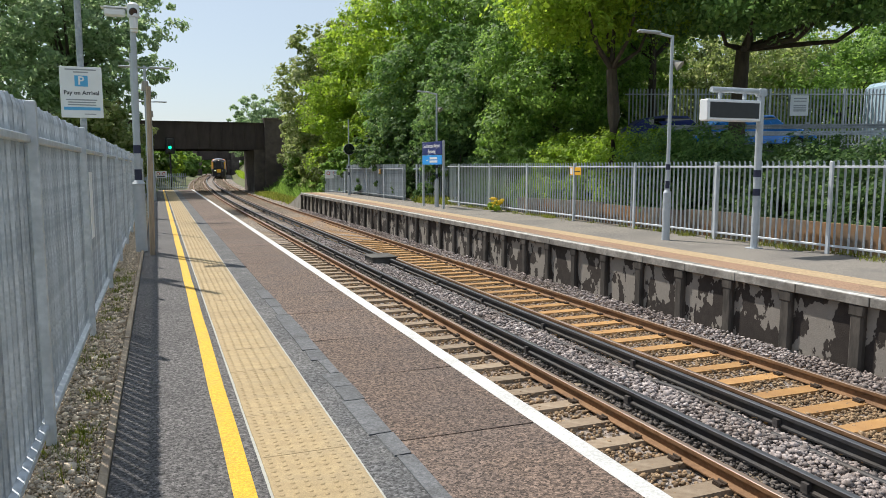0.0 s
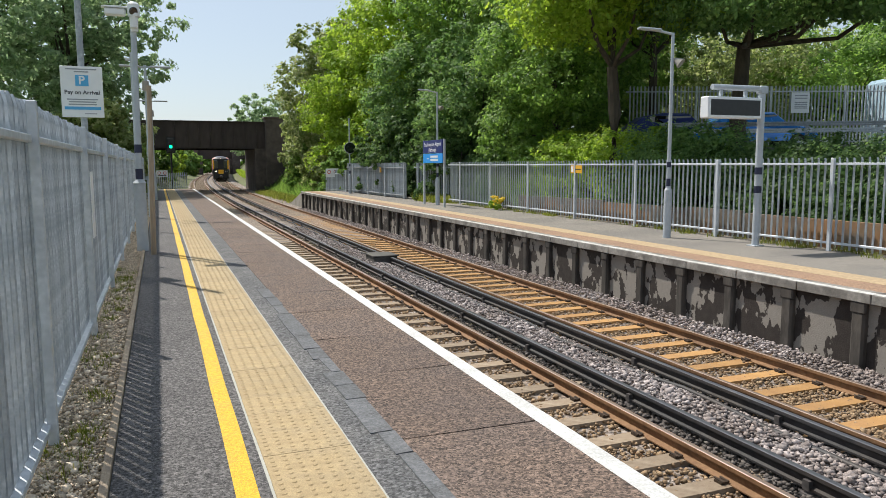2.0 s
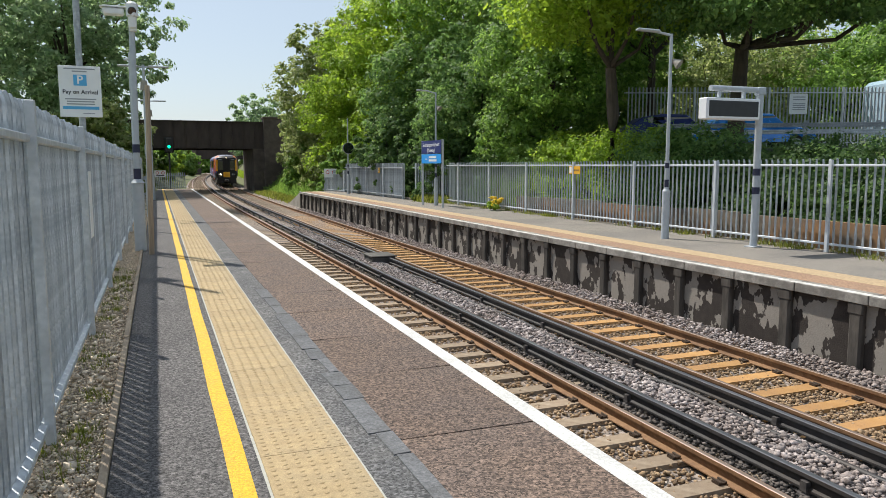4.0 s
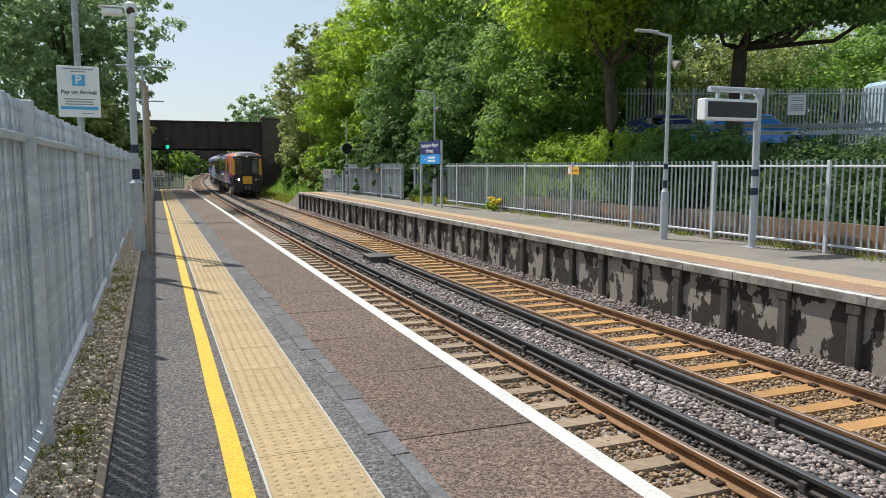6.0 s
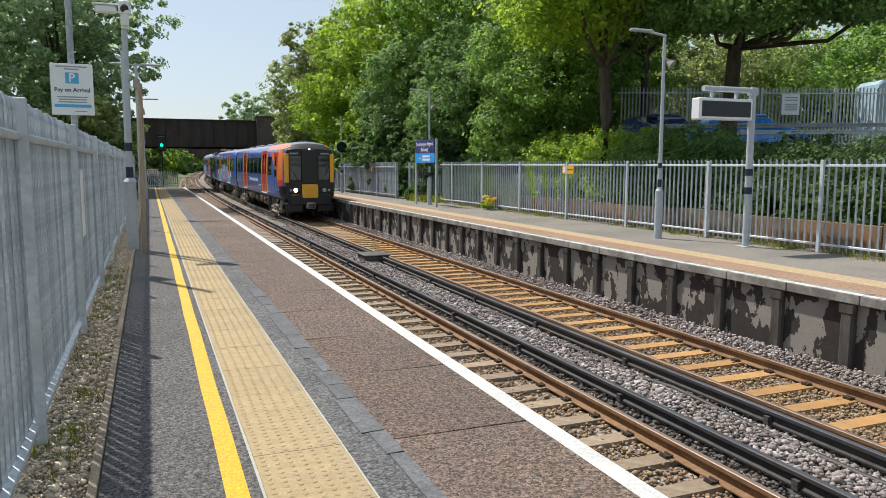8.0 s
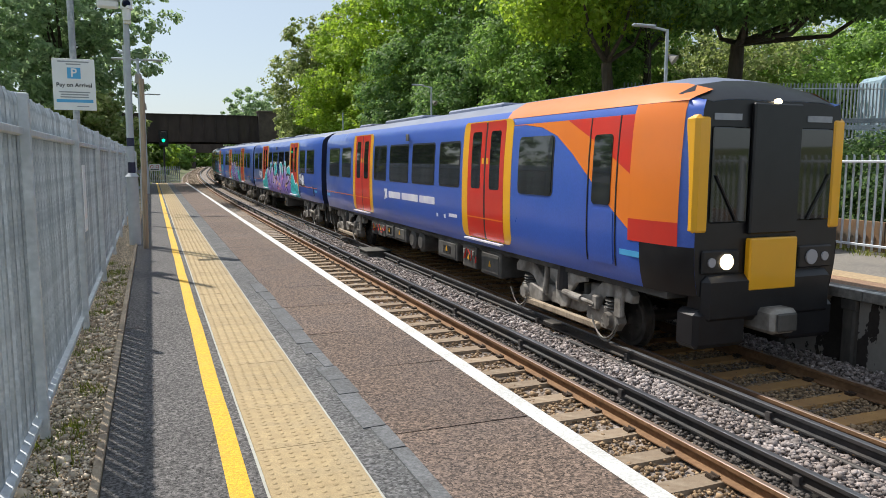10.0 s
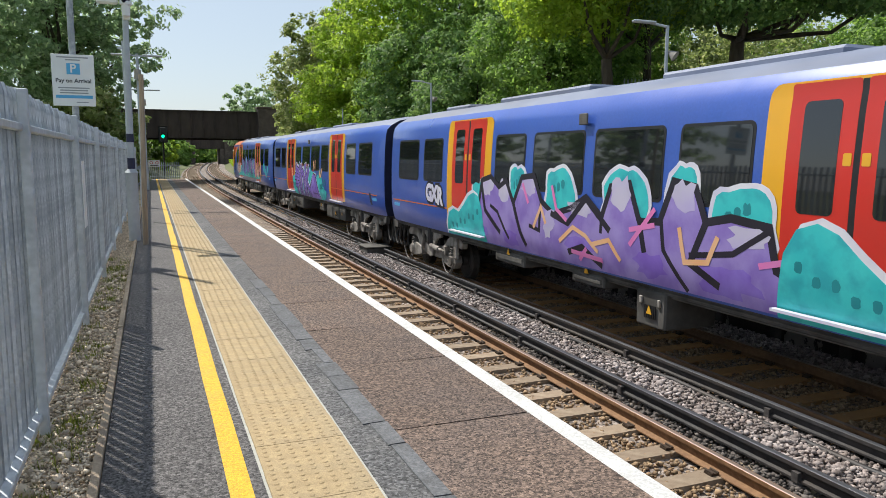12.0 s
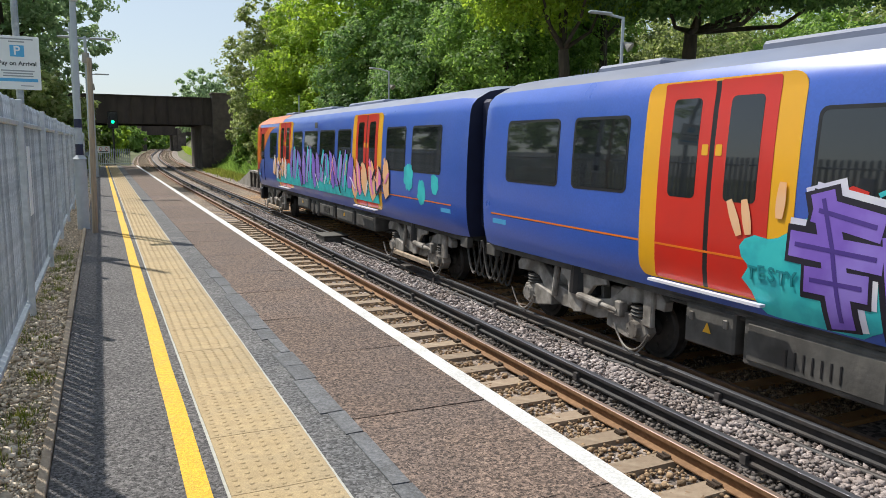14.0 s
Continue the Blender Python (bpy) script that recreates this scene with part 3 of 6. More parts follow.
# ================= tracks =================
rail_section = [(-0.035, 0.0), (0.035, 0.0), (0.036, -0.038), (0.011, -0.05), (0.010, -0.125), (0.07, -0.145), (0.07, -0.158), (-0.07, -0.158), (-0.07, -0.145), (-0.010, -0.125), (-0.011, -0.05), (-0.036, -0.038)]
head_section = [(-0.031, 0.0005), (-0.024, 0.004), (0.024, 0.004), (0.031, 0.0005)]
long_ys = stations(-14, 320)
for x in RAILS:
    rail = empty("rail")
    tagged(rail, "rust-brown steel running rail on concrete sleepers", "rail", "running rails", kind="structure")
    part("rail_web", sweep(bmesh.new(), x, RZ, rail_section, long_ys), M["rail"], rail)
    part("rail_head", sweep(bmesh.new(), x, RZ, head_section, long_ys), M["rail_head"], rail, "worn rail head")
third_section = [(-0.035, 0.0), (0.035, 0.0), (0.038, -0.03), (0.014, -0.042), (0.014, -0.1), (0.045, -0.112), (0.045, -0.13), (-0.045, -0.13), (-0.045, -0.112), (-0.014, -0.1), (-0.014, -0.042), (-0.038, -0.03)]
pot = tubem((0, 0, -0.24), (0, 0, -0.13), 0.075, 0.05, 10)
tube(pot, (0, 0, -0.2), (0, 0, -0.175), 0.095, 0.09, 10)
box(pot, -0.07, 0.07, -0.035, 0.035, -0.15, -0.06)
pot_mesh = bpy.data.meshes.new("insulator")
pot.to_mesh(pot_mesh)
pot.free()
pot_mesh.materials.append(M["insulator"])
for k, x in enumerate(THIRD):
    rail = empty("conductor_rail")
    tagged(rail, "black steel conductor rail raised on insulators", "rail", "conductor rails", kind="structure")
    part("rail_web", sweep(bmesh.new(), x, RZ + 0.076, [(dx * 1.15, dz * 1.1) for dx, dz in third_section], long_ys), M["third_rail"], rail)
    part("rail_head", sweep(bmesh.new(), x, RZ + 0.076, [(dx * 1.15, dz) for dx, dz in head_section], long_ys), M["third_head"], rail, "worn shiny top")
    for i in range(34):
        y = (4.55, 5.9)[k] + (i - 2) * 2.62
        share("insulator", pot_mesh, rail, (x + bend(y), y, RZ + 0.076 + rise(y)))

sleeper = bmesh.new()
sv = []
for y in (-0.125, 0.125):
    for x, z0, z1 in ((-1.24, -0.3, -0.14), (-0.45, -0.3, -0.155), (0.45, -0.3, -0.155), (1.24, -0.3, -0.14)):
        sv.append((sleeper.verts.new((x, y, z0)), sleeper.verts.new((x, y * 0.88, z1))))
for i in range(3):
    a, b, c, d = sv[i], sv[i + 1], sv[i + 5], sv[i + 4]
    sleeper.faces.new((a[1], b[1], c[1], d[1]))
    sleeper.faces.new((a[0], b[0], b[1], a[1]))
    sleeper.faces.new((d[0], d[1], c[1], c[0]))
sleeper.faces.new((sv[0][0], sv[0][1], sv[4][1], sv[4][0]))
sleeper.faces.new((sv[3][0], sv[7][0], sv[7][1], sv[3][1]))
grey_me = bpy.data.meshes.new("sleeper")
sleeper.to_mesh(grey_me)
rust_me = bpy.data.meshes.new("sleeper")
sleeper.to_mesh(rust_me)
sleeper.free()
grey_me.materials.append(M["sleeper_grey"])
rust_me.materials.append(M["sleeper_rust"])
clips = bmesh.new()
for side in (-1, 1):
    for rx in (-0.7525, 0.7525):
        cx = rx + side * 0.1
        box(clips, cx - 0.045, cx + 0.045, -0.05, 0.05, -0.165, -0.128)
        tube(clips, (cx - 0.03, -0.06, -0.122), (cx - 0.03, 0.06, -0.115), 0.011, n=6)
        tube(clips, (cx + 0.03, -0.06, -0.122), (cx + 0.03, 0.05, -0.12), 0.011, n=6)
clip_me = bpy.data.meshes.new("clips")
clips.to_mesh(clip_me)
clips.free()
clip_me.materials.append(M["clip"])
for mid, me, label in ((0.5 * (RAILS[0] + RAILS[1]), grey_me, "row of grey-brown concrete sleepers with rail clips"), (TRACK, rust_me, "row of orange rust-stained concrete sleepers with rail clips")):
    row = empty("sleepers")
    tagged(row, label, "sleepers", kind="structure")
    for i in range(150):
        y = 0.6 + i * 0.64
        share("sleeper", me if i < 66 else grey_me, row, (mid + bend(y), y, RZ + rise(y)), -math.atan(0.0008 * max(0, y - 52)))
        if i < 60:
            share("clip", clip_me, row, (mid + bend(y), y, RZ + rise(y)))
    far_rows = bmesh.new()
    for i in range(150, 330):
        y = 0.6 + i * 0.64
        box(far_rows, mid + bend(y) - 1.24, mid + bend(y) + 1.24, y - 0.12, y + 0.12, RZ + rise(y) - 0.3, RZ + rise(y) - 0.145)
    tagged(part("far_sleepers", far_rows, M["sleeper_grey"], row), kind="stuff")

# ================= far platform =================
far = empty("far_platform")
tagged(far, "opposite platform with a flaking painted wall below its edge", "platform", kind="structure")
part("platform_core", boxm(9.14, 13.0, -8, 49.5, -1.3, -0.012), M["concrete"], far)
part("walkway", boxm(10.40, 12.98, -8, 50, -0.012, 0.0), M["far_tarmac"], far, "worn grey-brown tarmac walkway")
part("brown_surface", boxm(9.27, 9.86, -8, 50, -0.012, 0.0), M["far_brown"], far, "reddish brown tarmac along the edge")
part("tactile_strip", boxm(9.862, 10.398, -8, 50, -0.012, 0.003), M["far_tactile"], far, "faded buff tactile strip")
y = -8.0
while y < 49:
    part("coping_stone", boxm(8.965, 9.268, y + 0.004, min(y + 1.245, 50) - 0.004, -0.135, 0.0 + 0.003 * math.sin(y * 3), 0.008), M["coping"], far)
    y += 1.25
part("edge_paint", boxm(8.972, 9.1, -8, 50, 0.0, 0.0055), M["worn_white"], far, "worn white edge line")
y = -4.0
while y < 50:
    part("panel", boxm(9.075, 9.14, y + 0.1, y + 1.15, -1.25, -0.13), M["wall_paint"], far)
    rib = bmesh.new()
    box(rib, 8.985, 9.13, y - 0.105, y + 0.105, -1.25, -0.13, 0.03)
    box(rib, 8.975, 9.05, y - 0.125, y + 0.125, -0.3, -0.13, 0.02)
    part("rib", rib, M["wall_rib"], far)
    y += 1.245
# sloping end of the far platform
ramp = bmesh.new()
pts = [(49.5, 0.0), (54.5, -1.05), (54.5, -1.3), (49.5, -1.3)]
r0 = [ramp.verts.new((9.0, a, b)) for a, b in pts]
r1 = [ramp.verts.new((12.6, a, b)) for a, b in pts]
ramp.faces.new(r0)
ramp.faces.new(r1[::-1])
for i in range(4):
    ramp.faces.new((r0[i], r0[(i + 1) % 4], r1[(i + 1) % 4], r1[i]))
part("end_ramp", ramp, M["concrete"], far, "sloping platform end")

# ================= bridges =================


def bridge(name, y, under, top, x0, x1, pier_x, label):
    b = empty(name)
    tagged(b, label, "bridge", kind="structure")
    deck = boxm(x0, x1, y + 0.5, y + 9.5, under + 0.35, under + 0.8)
    part("deck", deck, M["bridge_steel"], b)
    for yy in (y, y + 9.6):
        g = boxm(x0, x1, yy, yy + 0.06, under + 0.05, top)
        box(g, x0, x1, yy - 0.16, yy + 0.22, under, under + 0.06)
        box(g, x0, x1, yy - 0.16, yy + 0.22, top - 0.05, top + 0.03)
        part("girder", g, M["bridge_steel"], b, "dark plate girder")
        x = x0 + 0.8
        while x < x1:
            part("stiffener", boxm(x - 0.03, x + 0.03, yy - 0.13, yy - 0.001, under + 0.06, top - 0.05), M["bridge_steel"], b)
            x += 1.16
    for x in pier_x:
        s = 1 if x == max(pier_x) else -1
        p = boxm(min(x, x + s * 1.6), max(x, x + s * 1.6), y - 0.1, y + 9.8, -1.4, under - 0.002, 0.02)
        part("abutment", p, M["bridge_brick"], b, "dark brick abutment")
        q = boxm(min(x + s * 1.1, x + s * 3.2), max(x + s * 1.1, x + s * 3.2), y - 0.5, y + 0.9, -1.4, top + 0.35, 0.03)
        box(q, min(x + s * 1.0, x + s * 3.3), max(x + s * 1.0, x + s * 3.3), y - 0.6, y + 1.0, top + 0.35, top + 0.55, 0.03)
        part("parapet_pier", q, M["bridge_brick"], b, "square brick end pier")
    return b


bridge("bridge", 80.0, 3.55, 6.35, -6.0, 11.9, (9.65, -2.2), "dark steel plate girder road bridge on brick abutments")
wing = boxm(12.6, 13.6, 60, 80, -1.3, 3.0, 0.05)
for v in wing.verts:
    if v.co.y < 70 and v.co.z > 0:
        v.co.z = 0.2
tagged(part("wing_wall", wing, M["bridge_brick"]), "dark brick retaining wall beside the bridge", "wall", kind="structure")
bridge("far_bridge", 205.0, 3.6, 6.2, 4.0, 26.0, (17.5, 11.1), "distant dark girder bridge over the curving line")
# ================= trees =================


def crown_points(g, lobes, n, leaf):
    """Leaves in clumps over the outside of several rounded lobes; returns their corners."""
    lob = np.array(lobes, float)
    area = (lob[:, 3] * lob[:, 4] + lob[:, 3] * lob[:, 5] + lob[:, 4] * lob[:, 5])
    per = np.maximum(6, (area / area.sum() * n / 38)).astype(int)
    cc, rr, oo = [], [], []
    for (cx, cy, cz, rx, ry, rz), k in zip(lob, per):
        d = g.normal(size=(k, 3))
        d /= np.linalg.norm(d, axis=1)[:, None]
        f = 1 - 0.5 * g.random(k) ** 1.4 + 0.2 * g.random(k)
        cc.append(np.array((cx, cy, cz)) + d * f[:, None] * (rx, ry, rz))
        rr.append(g.uniform(0.13, 0.34, k) * min(2.2, (rx * ry * rz) ** (1 / 3)))
        oo.append(d)
    cc, rr, oo = np.concatenate(cc), np.concatenate(rr), np.concatenate(oo)
    pick = g.integers(0, len(cc), n)
    u = g.normal(size=(n, 3))
    u /= np.linalg.norm(u, axis=1)[:, None]
    u *= (g.random(n) ** 0.45)[:, None]
    c = cc[pick] + u * rr[pick][:, None] * (1.15, 1.15, 0.75)
    nrm = 0.55 * oo[pick] + 0.75 * u + g.normal(0, 0.45, (n, 3)) + (0, 0, 0.45)
    nrm /= np.linalg.norm(nrm, axis=1)[:, None]
    a = np.cross(nrm, g.normal(size=(n, 3)))
    a /= np.linalg.norm(a, axis=1)[:, None]
    b = np.cross(nrm, a)
    s = leaf * np.exp(g.normal(0, 0.25, n))
    a, b = a * s[:, None], b * (0.62 * s)[:, None]
    bow = nrm * (0.18 * s)[:, None]
    return np.stack([c - a, c - b - bow, c + a, c + b - bow], 1)


def limb(bm, pts, r0, r1, n=8):
    """A bent, tapering limb through pts, in one piece."""
    k, rings = len(pts), []
    for i, p in enumerate(pts):
        way = Vector(pts[min(i + 1, k - 1)]) - Vector(pts[max(i - 1, 0)])
        q = way.to_track_quat("Z", "Y").to_matrix()
        r = r0 + (r1 - r0) * i / (k - 1)
        rings.append([bm.verts.new(Vector(p) + q @ Vector((r * math.cos(2 * math.pi * j / n), r * math.sin(2 * math.pi * j / n), 0))) for j in range(n)])
    for a, b in zip(rings, rings[1:]):
        for j in range(n):
            bm.faces.new((a[j], a[(j + 1) % n], b[(j + 1) % n], b[j]))
    bm.faces.new(rings[0][::-1])
    bm.faces.new(rings[-1])
    return bm


def tree(name, at, height, trunk_r, lobes, n, leaf, material, label, seed, stem=0.45, lean=(0, 0)):
    """A tree with a tapered trunk, limbs into its lobes and a crown of single leaves."""
    g = np.random.default_rng(seed)
    t = empty(name, at)
    tagged(t, label, "tree" if name == "tree" else "bush", kind="")
    bm = bmesh.new()
    if trunk_r:
        fork = Vector((lean[0] * 0.5, lean[1] * 0.5, height * stem))
        limb(bm, [Vector((0, 0, -0.5)), Vector((lean[0] * 0.15 + 0.05, lean[1] * 0.15, fork.z * 0.5)), fork], trunk_r, trunk_r * 0.7, 10)
        for cx, cy, cz, *_ in lobes:
            e = Vector((cx, cy, cz))
            mid = fork.lerp(e, 0.5) + Vector((0, 0, -0.1 * height * g.random()))
            limb(bm, [fork, mid, e], trunk_r * 0.36, trunk_r * 0.08, 6)
        part("trunk", bm, M["bark"], t, "dark rough bark")
    else:
        bm.free()
        bm = bmesh.new()
        for cx, cy, cz, *_ in lobes:
            limb(bm, [Vector((cx * 0.3, cy * 0.3, -0.3)), Vector((cx, cy, cz))], 0.05, 0.015, 5)
        part("stems", bm, M["bark"], t)
    q = crown_points(g, lobes, int(n * 1.15), leaf * 0.86)
    quads("crown", q, material, t)
    return t


def lobes_round(seed, r, h0, h1, k):
    """Lobes that fill a rough column of radius r from h0 to h1."""
    g = np.random.default_rng(seed)
    out = []
    for i in range(k):
        u = (i + 0.5) / k
        z = h0 + (h1 - h0) * u
        rad = r * (1.0 - 0.75 * abs(u - 0.42) ** 1.3)
        a = i * 2.4 + g.uniform(0, 1)
        s = rad * g.uniform(0.5, 0.72)
        out.append((rad * 0.62 * math.cos(a), rad * 0.62 * math.sin(a), z, s, s, s * g.uniform(0.6, 0.85)))
    return out


right_trees = [
    # x, y, ground, radius, foot of crown, top, lobes, leaves, leaf, material, label
    (15.6, 67, 0.0, 5.0, 0.5, 15.0, 16, 46000, 0.155, "leaf_pale", "tall pale green tree in blossom beside the bridge"),
    (15.4, 57, 0.0, 4.2, 0.2, 12.0, 15, 48000, 0.13, "leaf_light", "bright green leafy tree on the railway bank"),
    (17.5, 50, 0.5, 5.0, 1.0, 16.0, 15, 52000, 0.135, "leaf_light", "bright green leafy tree on the railway bank"),
    # at y 43 and 36, leaf_dark puts the shade of taller crowns into the colour
    (16.2, 43, 0.0, 3.6, 0.2, 10.0, 12, 40000, 0.11, "leaf_dark", "dense green tree on the railway bank"),
    (19.0, 41, 1.5, 5.2, 1.0, 15.5, 15, 48000, 0.13, "leaf_mid", "dense green tree on the railway bank"),
    (16.2, 36, 0.3, 3.2, 0.2, 9.5, 12, 40000, 0.1, "leaf_dark", "dense tree on the railway bank, green darkened for shade"),
    (20.5, 33, 2.0, 4.6, 1.0, 14.0, 14, 44000, 0.115, "leaf_mid", "dense green tree with hanging branches"),
    (17.0, 29.5, 0.8, 3.2, 0.6, 10.5, 12, 40000, 0.095, "leaf_mid", "dense green tree with hanging branches"),
    (21.5, 28.5, 2.0, 3.6, 6.0, 13.5, 12, 30000, 0.11, "leaf_dark", "dark green maple tree on the bank"),
]
for i, (x, y, z, r, h0, h1, k, n, leaf, m, label) in enumerate(right_trees):
    tree("tree", (x, y, z), h1, 0.26, lobes_round(20 + i, r, h0 + 0.8, h1 - 0.8, k), n, leaf, M[m], label, 40 + i, 0.35)

# two maples on top of the bank whose branches hang over the fence
tree("tree", (15.3, 22.4, 1.9), 11, 0.27, [(-1.2, 0.3, 5.6, 2.6, 2.6, 1.5), (1.4, -1.0, 6.2, 2.8, 2.6, 1.6), (-0.5, -2.4, 6.4, 2.6, 2.6, 1.5), (0.5, 1.5, 7.2, 3.0, 3.0, 2.0), (-2.4, -1.6, 5.6, 1.8, 1.8, 1.1), (0, 0, 8.8, 3.0, 3.0, 2.0)],
     40000, 0.1, M["leaf_light"], "green maple with a dark forked trunk on the bank", 61, 0.3, (-0.3, 0))
tree("tree", (18.6, 20.0, 2.2), 11, 0.31, [(-1.8, -0.6, 5.0, 2.4, 2.4, 1.2), (-2.6, -3.4, 4.7, 2.4, 2.4, 1.1), (1.4, -2.8, 5.6, 2.8, 2.6, 1.4), (0.5, -5.6, 5.0, 2.6, 2.6, 1.3), (-1.8, -6.4, 4.6, 2.0, 2.2, 1.1), (2.0, 1.2, 6.2, 3.2, 3.0, 1.8), (0.0, -2.0, 7.6, 3.6, 3.6, 1.8), (3.0, -5.0, 5.4, 2.6, 2.6, 1.3)],
     64000, 0.09, M["leaf_dark"], "spreading green maple whose branches hang over the fence", 62, 0.32, (0.1, -0.3))

# hedge and bushes on the slope behind the far fence
hedges = [(15.0, 7.0, "leaf_deep"), (15.1, 10.0, "leaf_deep"), (15.0, 13.0, "leaf_deep"), (15.1, 16.0, "leaf_deep"), (15.0, 19.2, "leaf_dark"), (15.2, 22.2, "leaf_light"), (15.0, 25.4, "leaf_light"), (15.2, 28.6, "leaf_mid"), (15.0, 32.0, "leaf_dark"), (15.0, 36, "leaf_dark"), (14.6, 39.5, "leaf_dark")]
for i, (x, y, m) in enumerate(hedges):
    top = 2.7 if y < 18 else 3.3
    many, small = (19000, 0.056) if y < 20 else (14000, 0.068)
    tree("bush", (x, y, -0.4), 3, 0, [(-0.5, -0.9, 1.0, 0.9, 1.1, 0.8), (-0.4, 0.9, 1.1, 0.9, 1.1, 0.85), (0.3, 0.0, top - 0.9, 1.2, 1.5, 0.8), (0.9, 1.2, top - 0.7, 1.2, 1.3, 0.9), (0.9, -1.2, top - 0.8, 1.2, 1.3, 0.9)],
         many, small, M[m], "dense green hedge bush on the bank behind the fence", 80 + i)

# shrubs added in a dark leaf colour that stands for shade below the crowns
for i, (x, y, h) in enumerate([(13.9, 34.5, 4.2), (13.8, 38.0, 4.8), (13.4, 41.5, 5.0), (13.3, 45.0, 5.2)]):
    tree("bush", (x, y, -0.5), h, 0, lobes_round(160 + i, 1.7, 0.4, h, 9), 9000, 0.1, M["leaf_deep"], "added shrub, darkened to stand for shade under the trees", 170 + i)

# beyond the car park and far along the line
tree("tree", (29.5, 39, 2.2), 8, 0.2, lobes_round(6, 5, 0.4, 7.5, 12), 22000, 0.12, M["leaf_pale"], "sunlit light green tree beyond the car park", 70)
tree("tree", (28.0, 31.5, 2.2), 5.5, 0.16, lobes_round(12, 4.4, 0.3, 5.4, 11), 18000, 0.11, M["leaf_pale"], "sunlit pale green tree beyond the car park", 77)
tree("tree", (34.5, 29.5, 2.2), 5.5, 0.16, lobes_round(13, 4.6, 0.3, 5.6, 11), 18000, 0.12, M["leaf_mid"], "green tree beyond the car park", 78)
tree("tree", (36, 37, 2.2), 10, 0.25, lobes_round(7, 6, 0.6, 9.0, 13), 30000, 0.12, M["leaf_pale"], "sunlit light green tree beyond the car park", 71)
tree("tree", (38, 20, 2.2), 12, 0.25, lobes_round(8, 6, 1.0, 8.0, 13), 26000, 0.14, M["leaf_pale"], "pale green tree beyond the car park", 72)
tree("tree", (44, 30, 2.2), 9, 0.25, lobes_round(9, 7, 0.6, 9, 14), 26000, 0.18, M["leaf_mid"], "sunlit light green tree beyond the car park", 73)
tree("tree", (13.5, 104, 2.0), 10, 0.2, lobes_round(10, 4.2, 1.5, 9.0, 12), 13000, 0.2, M["leaf_grey"], "green tree behind the bridge", 74)
for i, (x, y, r, h, m) in enumerate([(16.5, 98, 2.6, 3.8, "leaf_light"), (17.5, 112, 3.2, 4.4, "leaf_light"), (18.5, 128, 3.6, 4.8, "leaf_mid"), (21, 150, 4, 6.0, "leaf_mid"), (24, 178, 4, 7, "leaf_mid"), (-0.8, 93, 2.6, 5.0, "leaf_mid"), (0.0, 103, 2.2, 3.6, "leaf_light"), (0.2, 114, 2.4, 4.6, "leaf_mid"), (1.2, 130, 2.6, 4.4, "leaf_light"), (3.2, 150, 2.8, 5.0, "leaf_mid"), (6.6, 180, 2.8, 6, "leaf_mid"),
                              (26, 232, 6, 9, "leaf_mid"), (20, 252, 6, 9, "leaf_light"), (14, 236, 5, 8, "leaf_mid"), (34, 262, 9, 10, "leaf_mid")]):
    tree("bush", (x, y, ground_height(x, y) - 0.2), h, 0, lobes_round(120 + i, r, 0.3, h * 0.9, 8), 5500, 0.22 + y * 0.0012, M[m], "overgrown green bush beside the line", 130 + i)

# left of the line
tree("tree", (-5.2, 56, 0), 17, 0.35, lobes_round(31, 6.0, 3.5, 17.5, 18), 34000, 0.18, M["leaf_grey"], "large dark green tree behind the fence", 91)
tree("tree", (-11.5, 50, 0), 16, 0.35, lobes_round(32, 6.2, 2.5, 16.5, 17), 21000, 0.18, M["leaf_grey"], "large dark green tree behind the fence", 92)
tree("tree", (-14, 36, 0), 13, 0.3, lobes_round(33, 5, 2, 13, 14), 11000, 0.17, M["leaf_grey"], "large dark green tree behind the fence", 93)
tree("bush", (-3.2, 44, 0), 5, 0, lobes_round(34, 2.6, 0.6, 5.0, 9), 16000, 0.14, M["leaf_pale"], "light green bush behind the fence", 94)
tree("bush", (-3.4, 52, 0), 5, 0, lobes_round(35, 1.9, 0.6, 4.6, 8), 9000, 0.15, M["leaf_mid"], "green bush at the end of the fence", 95)
tree("bush", (-3.0, 70, 0.2), 6, 0, lobes_round(36, 2.2, 0.3, 4.4, 8), 9000, 0.17, M["leaf_mid"], "green bush in front of the bridge", 96)
for i, (x, y, h, m) in enumerate([(12.9, 57.5, 3.4, "leaf_pale"), (13.1, 62.5, 4.2, "leaf_pale"), (12.7, 67.5, 4.4, "leaf_mid"), (12.9, 53.0, 3.6, "leaf_mid"), (13.2, 49.0, 4.0, "leaf_mid")]):
    tree("bush", (x, y, -0.8), h, 0, lobes_round(140 + i, 1.7, 0.3, h, 8), 8000, 0.13, M[m], "tangled green bush beside the platform end", 150 + i)
# ivy over the bridge's end
tree("bush", (13.0, 76, -0.5), 8, 0, [(0.6, 0, 1.5, 1.3, 1.6, 1.5), (0.4, -1, 4.0, 1.3, 1.8, 1.6), (0.5, 0, 6.4, 1.6, 1.8, 1.4), (0.8, -5, 2.0, 1.4, 2.4, 2.0), (1.0, -4, 5.0, 1.8, 2.4, 2.2)], 13000, 0.16, M["leaf_pale"], "ivy and hanging growth over the bridge end", 97)
# ================= fences =================
PALE_W, PALE_GAP = 0.068, 0.155


